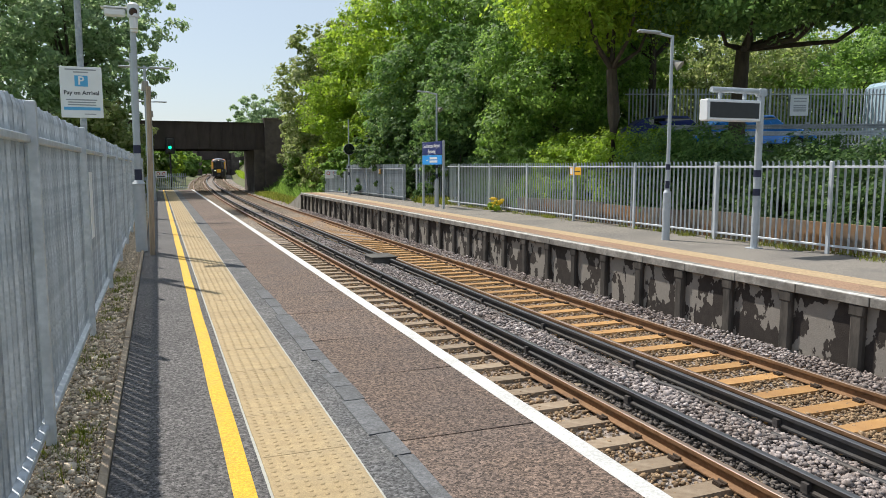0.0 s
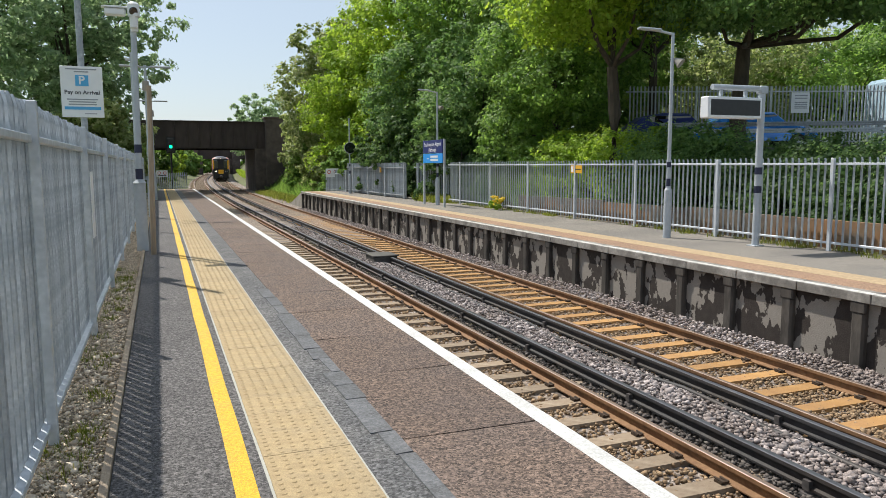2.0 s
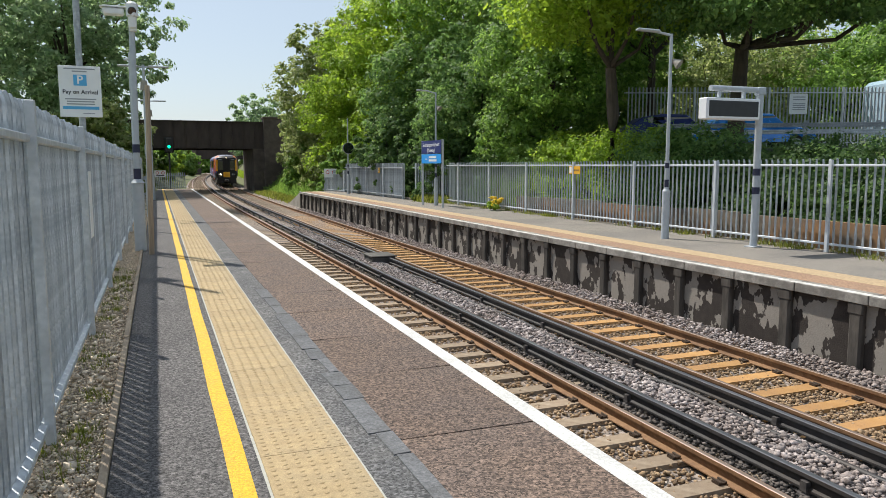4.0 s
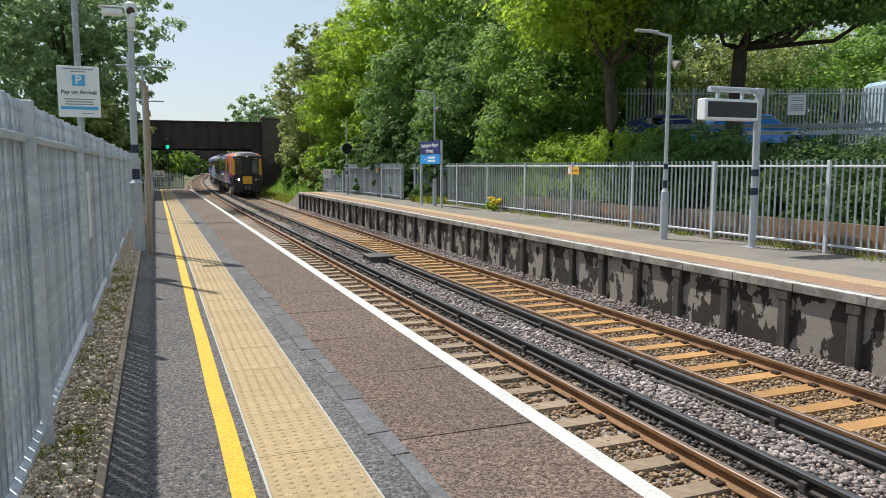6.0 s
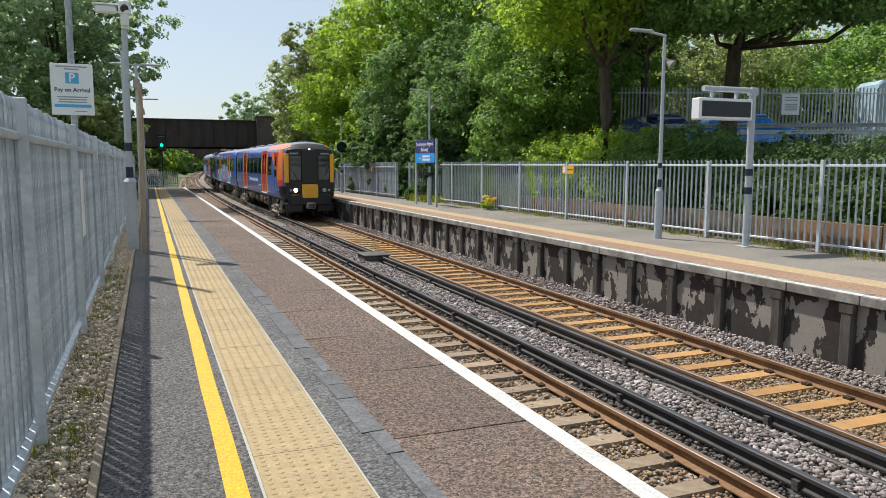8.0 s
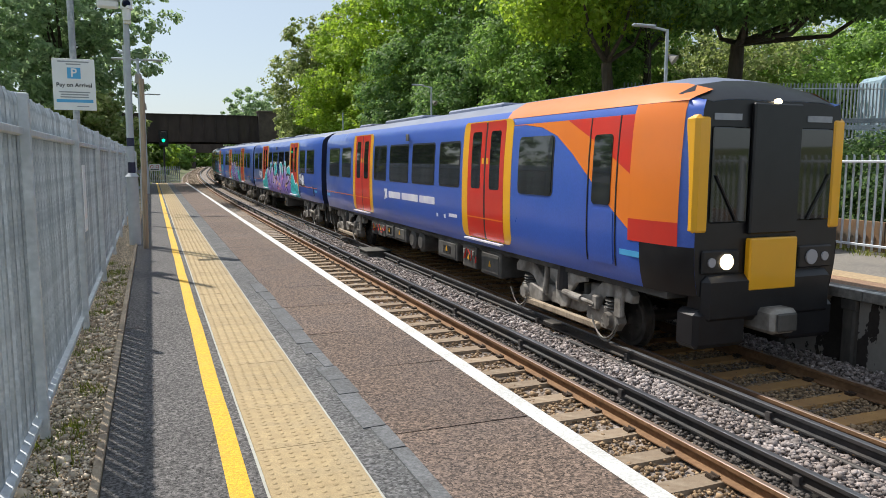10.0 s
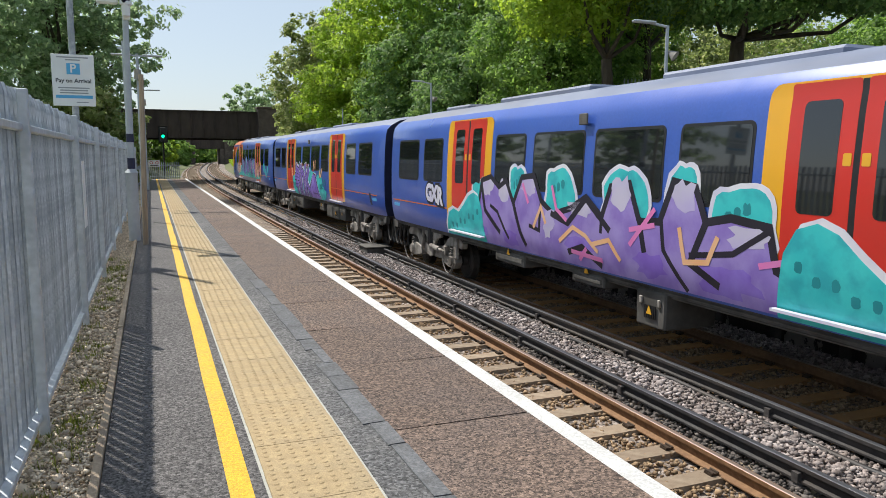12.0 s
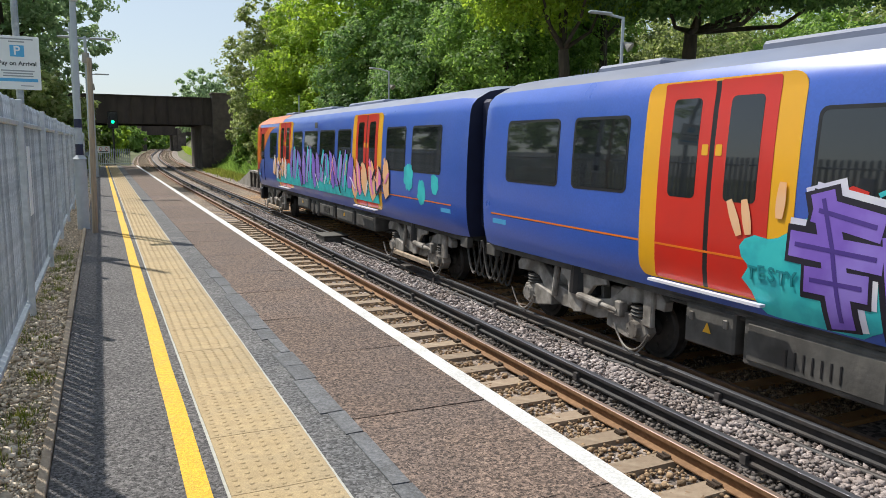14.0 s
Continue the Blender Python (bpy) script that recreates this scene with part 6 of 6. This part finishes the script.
        part("marker_light", tubem((s * 0.96, y0 + e * 0.03, 1.51), (s * 0.96, y0 + e * 0.06, 1.51), 0.06, n=12), M["lamp_dim"], cl, "small marker light")
        part("number_bars", boxm(*sorted((s * 0.55, s * 0.98)), *sorted((y0, y0 + e * 0.012)), 3.28, 3.36), M["print_grey"], car)
        part("pilot", boxm(*sorted((s * 0.34, s * 1.18)), *sorted((e * 9.85, e * 10.26)), 0.4, 0.9, 0.06), M["front_black"], car, "black lower skirt")
    face("gangway_door", -0.4, 0.4, 1.85, 3.5, 0.08, "front_black", car, "black gangway door")
    face("warning_panel", -0.4, 0.4, 1.12, 1.8, 0.11, "train_yellow", car, "yellow warning panel")
    part("top_light", tubem((0, y0, 3.52), (0, y0 + e * 0.06, 3.52), 0.04, n=12), M["lamp_glow" if e < 0 else "lamp_dim"], car)
    c = part("coupler", boxm(-0.22, 0.22, *sorted((e * 10.0, e * 10.55)), 0.58, 0.9, 0.05), M["bogie"], car, "grey steel coupler")
    part("coupler_face", boxm(-0.16, 0.16, *sorted((e * 10.55, e * 10.6)), 0.62, 0.86, 0.02), M["under"], c)


def blob(u0, u1, v0, v1, seed, n=34, rough=0.16):
    """A cloudy outline within a rectangle."""
    pts = []
    for i in range(n):
        a = 2 * math.pi * i / n
        r = 1 + rough * noise.noise((2.2 * math.cos(a) + seed * 7.3, 2.2 * math.sin(a), seed)) * 2
        c, s = math.cos(a), math.sin(a)
        k = (abs(c) ** 3.2 + abs(s) ** 3.2) ** (-1 / 3.2)
        pts.append(((u0 + u1) / 2 + (u1 - u0) / 2 * c * k * r, (v0 + v1) / 2 + (v1 - v0) / 2 * s * k * r))
    return [(u, max(v, 1.1)) for u, v in pts]


def wave(u0, u1, v0, base, amp, seed, n=26):
    """A shape with a flat foot and uneven rounded humps along its upper edge."""
    k = n * 3
    top = []
    for i in range(k + 1):
        u = u0 + (u1 - u0) * i / k
        w = u * 2.6 + seed + 1.3 * noise.noise((u * 0.9, seed, 0))
        h = 0.5 + 0.5 * noise.noise((math.floor(w / math.pi) * 1.7, seed * 0.3, 2))
        top.append((u, base - amp + 2 * amp * (0.35 + 0.65 * h) * abs(math.sin(w)) ** 0.55))
    return [(u0, v0), (u1, v0)] + top[::-1]


def coat_of(lift):
    """How far a coat of paint lies above the flank."""
    return max(0.0045, lift - 0.0145)


def spray(car, outline, lift, m, label=""):
    part("graffiti", side_plate(outline, coat_of(lift), 0.0015), M[m], car, label)


def ribbon(car, pts, wide, lift, m):
    """A sprayed stroke of swelling width along a smooth line through four points (along, up)."""
    p = [Vector(q) for q in pts]
    mid = []
    for i in range(17):
        t = i / 16
        mid.append(p[0] * (1 - t) ** 3 + p[1] * 3 * t * (1 - t) ** 2 + p[2] * 3 * t * t * (1 - t) + p[3] * t ** 3)
    bm = bmesh.new()
    x = -(SIDE + coat_of(lift))
    rows = []
    for i, c in enumerate(mid):
        d = (mid[min(i + 1, 16)] - mid[max(i - 1, 0)]).normalized()
        w = wide * (0.55 + 0.45 * math.sin(math.pi * (0.12 + 0.76 * i / 16)))
        n = Vector((-d.y, d.x)) * w
        rows.append([bm.verts.new((x, c.x + n.x * k, max(1.1, c.y + n.y * k))) for k in (1, -1)])
    for a, b in zip(rows, rows[1:]):
        bm.faces.new((a[0], a[1], b[1], b[0]))
    part("graffiti", conform(bm), M[m], car)


def stroke(car, pts, half, lift, m):
    """A sprayed stroke of even width through pts (along, up), with cut ends."""
    p = [Vector(q) for q in pts]
    bm = bmesh.new()
    x = -(SIDE + coat_of(lift))
    rows = []
    for i, c in enumerate(p):
        d0 = (p[i] - p[i - 1]).normalized() if i else (p[1] - p[0]).normalized()
        d1 = (p[i + 1] - p[i]).normalized() if i < len(p) - 1 else d0
        n = Vector((-d0.y - d1.y, d0.x + d1.x)).normalized()
        n *= half / max(0.5, n.dot(Vector((-d0.y, d0.x))))
        c = c - d1 * half * 0.6 if i == 0 else c + d0 * half * 0.6 if i == len(p) - 1 else c
        rows.append([bm.verts.new((x, c.x + n.x * k, max(1.1, c.y + n.y * k))) for k in (1, -1)])
    for a, b in zip(rows, rows[1:]):
        bm.faces.new((a[0], a[1], b[1], b[0]))
    part("graffiti", conform(bm), M[m], car)


def letters(car, text, u, v, size, m, seed, back="g_black", fat=0.03, edge=0.05, lift=0.03, tilt=5.0):
    """Sprayed letters, each with a dark edge behind it, a little tilted and jumping."""
    step = size * 0.6 + 1.2 * fat
    for i, ch in enumerate(text):
        turn = Matrix.Rotation(radians(tilt * math.sin(i * 2.3 + seed)), 4, "Z")
        place_m = Matrix(((0, 0, -1, -(SIDE + coat_of(lift) + 0.0006 * i)), (-1, 0, 0, u - (i - (len(text) - 1) / 2) * step), (0, 1, 0, v + 0.06 * size * math.sin(i * 1.9 + seed)), (0, 0, 0, 1))) @ turn
        conform_mesh(words("graffiti", ch, size, M[back], place_m, car, "", fat + edge, 0.0002))
        conform_mesh(words("graffiti", ch, size, M[m], Matrix.Translation((-0.003, 0, 0)) @ place_m, car, "", fat, 0.0002))


def wild(car, u_left, u_right, v0, v1, seed, colours, lift):
    """Sprayed humps, dark slashes and thin bright lines from u_left down to u_right."""
    g = random.Random(seed)
    h, u, i = v1 - v0, u_left, 0
    while u > u_right + 0.2:
        w = g.uniform(0.38, 0.62)
        c = u - w * 0.5
        top = v0 + h * g.uniform(0.8, 1.08)
        foot = v0 + h * g.uniform(0.0, 0.25)
        lean = g.uniform(-0.18, 0.18)
        pts = [(c - lean, foot), (c + 0.1, foot + (top - foot) * 0.4), (c - 0.08, foot + (top - foot) * 0.7), (c + lean, top)]
        up = lift + 0.0004 * i
        ribbon(car, pts, w * 0.36 + 0.035, up, "g_black")
        ribbon(car, pts, w * 0.36, up + 0.0012, colours[i % len(colours)])
        ribbon(car, [(a + 0.05, b + 0.1) for a, b in pts], w * 0.13, up + 0.0024, colours[(i + 1) % len(colours)])
        u -= w * g.uniform(0.8, 1.0)
        i += 1
    n = int((u_left - u_right) * 2.4)
    for j in range(n):
        c, v = g.uniform(u_right + 0.2, u_left - 0.2), v0 + h * g.uniform(0.1, 0.75)
        a = g.choice((0.35, -0.35, 0.5, -0.2)) * g.uniform(0.6, 1.2)
        d = h * g.uniform(0.2, 0.45)
        m, wide = ("g_black", 0.045) if j % 2 else (g.choice(("g_pink", "g_peach", "g_violet", "g_white")), 0.03)
        ribbon(car, [(c, v - d * 0.5), (c + a * 0.5, v - d * 0.1), (c + a * 0.4, v + d * 0.2), (c + a, v + d * 0.5)], wide, lift + 0.013 + 0.0003 * j, m)


cars, wheelsets = [], []
kinds = (-1, 0, 0, 1)
# boxes under each floor (from, to, lowest point), air tanks, and whether the bogies carry shoe beams
floor_gear = (
    ([(0.75, 1.7, 0.6), (1.72, 2.55, 0.6), (2.57, 3.3, 0.57), (3.32, 3.95, 0.57), (-2.75, -1.6, 0.56), (-3.75, -3.05, 0.52), (-4.9, -4.0, 0.5)], (0.35, -0.3), True),
    ([(-0.3, 0.6, 0.82), (-1.7, -1.08, 0.5), (2.2, 3.4, 0.78)], (), False),
    ([(4.1, 4.85, 0.52), (2.3, 3.98, 0.48), (-1.7, -1.0, 0.66), (-3.3, -2.3, 0.5), (-4.25, -3.34, 0.5), (-5.1, -4.3, 0.54)], (), False),
    ([(1.7, 3.2, 0.62), (-1.2, 0.4, 0.6), (-3.0, -1.4, 0.6), (-4.7, -3.2, 0.6)], (0.9, 1.4), True))
car_labels = ("blue driving carriage with orange cab end and red doors", "blue train carriage with purple and teal graffiti and red doors", "blue train carriage with violet graffiti and red doors", "blue driving carriage with graffiti and an orange cab end")
for k in range(4):
    c, sets = make_car(kinds[k], *floor_gear[k])
    tagged(c, car_labels[k], "train carriage", "carriages of the train")
    cars.append(c)
    wheelsets.append(sets)

# first car: plain white bars and mark where its lettering stands
bars = [(1.75, 0.75), (0.63, -0.6), (-0.72, -1.75)]
for a, b in bars:
    part("lettering_bar", side_plate(rounded(b, a, 1.76, 1.93, 0.03, 2), 0.004, 0.004), M["g_white"], cars[0], "white lettering block")
part("arrow_mark", side_plate([(2.15, 1.7), (2.07, 1.7), (1.98, 1.84), (1.98, 1.74), (1.9, 1.74), (1.9, 1.99), (2.14, 1.99), (2.14, 1.91), (2.05, 1.91)], 0.004, 0.004), M["g_white"], cars[0], "white arrow mark")
part("lettering_bar", side_plate([(-3.05, 1.55), (-2.6, 1.55), (-2.6, 1.62), (-3.05, 1.62)], 0.004, 0.004), M["g_white"], cars[0])
for c in cars:
    for u in (9.1, -9.13):
        part("number_bars", side_plate([(u - 0.22, 1.48), (u + 0.22, 1.48), (u + 0.22, 1.56), (u - 0.22, 1.56)], 0.004, 0.004), M["sky_blue"], c, "pale blue number bars")

for k in (1, 2):
    part("hatch", side_plate([(-8.88, 1.34), (-8.7, 1.34), (-8.56, 1.7), (-8.74, 1.7)], 0.004, 0.006), M["gangway"], cars[k], "dark oblique slot")
for c in cars:
    for u in (-1.9, -2.35):
        part("data_plate", side_plate([(u - 0.05, 1.5), (u + 0.05, 1.5), (u + 0.05, 1.58), (u - 0.05, 1.58)], 0.004, 0.004), M["g_white"], c, "small white data plate")
g = random.Random(9)
for u0, w in ((2.6, 1.25), (-3.7, 0.6)):
    for i in range(int(w * 7)):
        u = u0 + w * i / int(w * 7)
        scrawl = limb(bmesh.new(), [Vector((-1.27, u + g.uniform(-0.1, 0.1), 0.66 + g.uniform(0, 0.26))) for j in range(3)], 0.012, 0.012, 5)
        part("graffiti", scrawl, M["red"], cars[0], "red sprayed scrawl")
# second car: purple letters with dark edges over white-rimmed teal humps
c = cars[1]
for i, (u, v, w) in enumerate(((3.75, 2.28, 0.4), (2.2, 2.6, 0.3), (0.75, 2.58, 0.44), (-0.95, 2.6, 0.52), (-2.12, 2.66, 0.26), (-3.1, 2.44, 0.46))):
    for grow, m, up in ((0.06, "g_white", 0.024), (0.0, "g_teal", 0.0252)):
        spray(c, blob(u - w - grow, u + w + grow, 1.4, v + grow, 30 + i, rough=0.1), up + 0.0001 * i, m, "white-rimmed teal humps behind purple letters" if not i else "")
    for j in range(3):
        spray(c, blob(u - 0.28 * w + 0.3 * w * j, u + 0.3 * w * j - 0.02, v - 0.3 - 0.05 * j, v - 0.16 - 0.05 * j, 60 + 3 * i + j, 12), 0.0262, "g_dark_teal")
crest = [(4.45, 1.45), (4.2, 1.85), (3.85, 1.8), (3.7, 2.32), (3.3, 2.4), (2.95, 2.22), (2.65, 2.34), (2.35, 1.95), (2.05, 2.42), (1.62, 2.46), (1.35, 2.05), (0.95, 1.86), (0.45, 1.98), (0.0, 2.18), (-0.42, 1.92), (-0.62, 2.36), (-1.05, 2.42), (-1.3, 1.92), (-1.72, 1.96), (-1.95, 2.48), (-2.35, 2.42), (-2.55, 2.02), (-2.95, 2.1), (-3.5, 2.04), (-3.62, 1.6), (-4.0, 1.48), (-4.2, 1.12)]
spray(c, [(4.3, 1.1)] + crest, 0.0275, "g_purple", "sprayed purple letters")
stroke(c, crest, 0.05, 0.0285, "g_black")
for i, (u, v, w, h) in enumerate(((3.45, 2.2, 0.22, 0.16), (2.75, 2.14, 0.2, 0.2), (1.8, 2.28, 0.26, 0.14), (0.2, 2.0, 0.32, 0.1), (-0.85, 2.26, 0.2, 0.22), (-2.15, 2.3, 0.2, 0.18), (-3.2, 1.9, 0.3, 0.12), (1.1, 1.7, 0.16, 0.22))):
    spray(c, blob(u - w, u + w, v - h, v + h, 45 + i, 18, 0.3), 0.0282 + 0.0001 * i, "g_lilac")
for i, (u, v, w, h) in enumerate(((3.9, 1.35, 0.35, 0.16), (2.5, 1.3, 0.3, 0.14), (0.2, 1.45, 0.4, 0.12), (-1.5, 1.35, 0.34, 0.16), (-2.9, 1.35, 0.4, 0.18))):
    spray(c, blob(u - w, u + w, v - h, v + h, 75 + i, 18, 0.35), 0.0279 + 0.0001 * i, "g_violet")
for i, q in enumerate(([(3.72, 2.3), (3.55, 1.75), (2.95, 1.38)], [(3.3, 1.85), (3.0, 1.75), (2.6, 1.3)], [(2.35, 1.95), (2.1, 1.45), (1.95, 1.25)], [(1.35, 2.05), (1.42, 1.55), (1.75, 1.6)], [(1.0, 1.86), (0.5, 1.75), (0.0, 2.16), (-0.6, 1.75)], [(-0.42, 1.95), (-0.4, 1.7)], [(-1.3, 1.95), (-1.4, 1.55)], [(-1.75, 1.96), (-1.8, 1.6), (-2.2, 1.15)], [(-2.55, 2.0), (-2.3, 1.5), (-2.75, 1.3)], [(-2.3, 1.6), (-3.0, 1.7), (-3.5, 2.0)], [(0.5, 1.3), (0.1, 1.42), (-0.35, 1.2)])):
    stroke(c, q, 0.05 - 0.015 * (i % 2), 0.029 + 0.00008 * i, "g_black")
for i, q in enumerate(([(2.0, 2.3), (1.8, 2.0)], [(1.0, 2.3), (0.85, 1.95), (0.55, 1.8)], [(0.4, 1.32), (-0.4, 1.28)], [(0.2, 1.22), (0.0, 1.4)], [(-1.1, 1.6), (-1.6, 2.1)], [(-1.1, 1.8), (-1.6, 1.9)], [(-3.4, 1.62), (-3.8, 1.72)])):
    stroke(c, q, 0.035, 0.0305 + 0.00008 * i, "g_pink")
for i, q in enumerate(([(1.6, 1.6), (1.35, 1.95), (1.2, 1.7)], [(0.75, 1.45), (0.35, 1.7), (0.0, 1.6), (-0.3, 1.4)], [(-0.2, 1.5), (-0.6, 1.6), (-0.85, 1.35)], [(-2.1, 1.9), (-2.2, 1.5), (-2.6, 1.55), (-2.75, 1.85)])):
    stroke(c, q, 0.035, 0.0315 + 0.00008 * i, "g_peach")
for d, flat_k in ((1, 0.62), (-1, 1.0)):
    top = [(5.55, 1.3), (5.4, 1.62), (5.15, 1.72), (4.85, 1.66), (4.6, 1.84), (4.35, 2.05), (4.1, 2.14), (3.85, 2.06), (3.7, 1.8)]
    edge = [(d * u, 1.1 + (v - 1.1) * (0.8 + 0.2 * flat_k)) for u, v in top] + [(d * 3.6, 1.1), (d * 5.6, 1.1)]
    spray(c, [(u + d * 0.05, v + (0.06 if v > 1.2 else 0)) for u, v in edge], 0.0325, "g_white")
    spray(c, edge, 0.0335, "g_teal")
    for j in range(7):
        spray(c, blob(d * (3.9 + 0.22 * j) - 0.05, d * (3.9 + 0.22 * j) + 0.05, 1.62 - 0.06 * j - 0.06 * (j % 2), 1.74 - 0.06 * j - 0.06 * (j % 2), 90 + j, 12), 0.0345, "g_dark_teal")
letters(c, "GXR", 6.32, 1.9, 0.52, "g_white", 1, lift=0.02)
letters(c, "FNR", -6.35, 1.9, 0.52, "g_white", 2, lift=0.02)

# third car: violet strokes that spell a word, on teal clouds
c = cars[2]
for i, (u0, u1, v0, top) in enumerate(((2.7, 3.95, 1.1, 1.92), (2.2, 3.3, 1.1, 2.32), (0.7, 2.4, 1.2, 2.3), (-0.3, 0.9, 1.3, 2.28), (-0.75, 0.2, 1.5, 2.16), (-2.3, -0.9, 1.1, 1.98), (-2.75, -1.6, 1.1, 1.62))):
    spray(c, blob(u0, u1, v0, top, 5 + i, rough=0.18), 0.0255 + 0.0002 * i, "g_teal", "sprayed teal clouds under violet letters" if not i else "")
for i, (u, v) in enumerate(((2.75, 2.42), (2.35, 2.45), (1.6, 2.42), (1.05, 2.4), (0.6, 2.42), (0.35, 2.3), (-0.55, 2.2), (-0.9, 2.12))):
    stroke(c, [(u + 0.14, v - 0.05), (u, v + 0.02), (u - 0.14, v - 0.02)], 0.022, 0.0275, "train_red" if i % 2 == 0 else "g_teal")
word = [[(3.02, 2.32), (2.9, 1.9), (2.78, 1.22)], [(3.05, 2.22), (2.5, 2.12)], [(3.28, 1.88), (2.48, 1.84)], [(3.1, 1.56), (2.6, 1.56)],
        [(2.3, 1.98), (2.24, 1.55), (2.2, 1.16)], [(2.3, 2.34), (2.22, 2.28)], [(1.95, 2.32), (1.85, 1.75), (1.8, 1.16)], [(1.88, 2.02), (1.5, 2.1), (1.32, 1.85), (1.26, 1.14)],
        [(1.0, 2.34), (0.88, 1.75), (0.84, 1.14)], [(0.32, 2.2), (0.8, 1.76)], [(0.8, 1.76), (0.3, 1.4), (-0.1, 1.2)]]
tail = [(-0.02, 1.12), (0.1, 1.45), (-0.2, 1.72), (-0.55, 2.06), (-0.98, 2.0), (-1.25, 1.6), (-1.66, 1.12)]
for grow, m, up in ((0.085, "g_white", 0.0282), (0.06, "g_black", 0.0292), (0.0, "g_violet", 0.0312)):
    spray(c, [(u + (grow if u > -0.5 else -grow), v + (grow if v > 1.2 else 0)) for u, v in tail], up, m)
    shift = 0.035 if m == "g_white" else 0.0
    for i, q in enumerate(word):
        stroke(c, [(u - shift, v + shift) for u, v in q], (0.075 if i == 5 else 0.125) + grow, up + 0.0001 * i, m)
for i, q in enumerate(word + [[(-0.25, 1.75), (-0.5, 1.3), (-1.3, 1.3)], [(-0.75, 2.0), (-0.95, 1.5), (-1.4, 1.2)]]):
    stroke(c, q, 0.022, 0.0335 + 0.00008 * i, "g_indigo")
letters(c, "KMC", -2.02, 1.6, 0.28, "g_dark_teal", 4, "g_dark_teal", 0.002, 0.006, 0.033)
letters(c, "TESTY", 3.55, 1.52, 0.2, "g_dark_teal", 5, "g_dark_teal", 0.001, 0.004, 0.033)
for u, v, a in ((3.98, 1.88, 0.16), (3.86, 1.9, 0.08), (3.5, 2.1, -0.02), (-0.78, 2.24, 0.06), (-0.98, 2.26, -0.03), (-1.7, 1.92, -0.22), (-1.95, 1.96, -0.3)):
    ribbon(c, [(u, v), (u + a * 0.3, v + 0.12), (u + a * 0.6, v + 0.22), (u + a, v + 0.36)], 0.055, 0.033, "g_peach")
for i, (u, v) in enumerate(((-2.6, 1.78), (-1.75, 2.12))):
    ring = [(u + 0.16 * math.cos(a * 0.7), v + 0.1 * math.sin(a * 0.7)) for a in range(10)]
    stroke(c, ring, 0.03, 0.027 + 0.0004 * i, "g_dark_teal")

# fourth car
c = cars[3]
spray(c, wave(-5.4, 5.9, 1.36, 1.95, 0.22, 4.4, 50), 0.027, "g_teal", "sprayed teal, violet and peach shapes over doors and windows")
wild(c, 3.6, -3.4, 1.45, 2.55, 21, ("g_violet", "g_purple", "g_teal", "g_violet"), 0.03)
wild(c, -3.2, -6.2, 1.45, 2.3, 22, ("g_peach", "g_pink", "g_peach"), 0.032)
wild(c, 6.4, 4.0, 1.45, 2.2, 23, ("g_peach", "g_white", "g_peach"), 0.032)
for u, v, s in ((-7.2, 2.1, 0.3), (-7.9, 1.8, 0.25), (-8.6, 2.0, 0.2)):
    spray(c, blob(u - s, u + s * 0.6, v - s, v + s, u), 0.006, "g_teal")


def motions():
    times = [0.5 * i for i in range(29)]
    for k, car in enumerate(cars):
        walk(car, [(t, car_pose(t, k)) for t in times])
        # the wheels roll without slipping, a row for every thirtieth of a second
        start = front_place(0)
        steps = [i / 30 for i in range(421)]
        for w in wheelsets[k]:
            at = w.location.copy()
            walk(w, [(t, Matrix.Translation(at) @ Matrix.Rotation((start - front_place(t)) / WHEEL, 4, "X")) for t in steps])


motions()
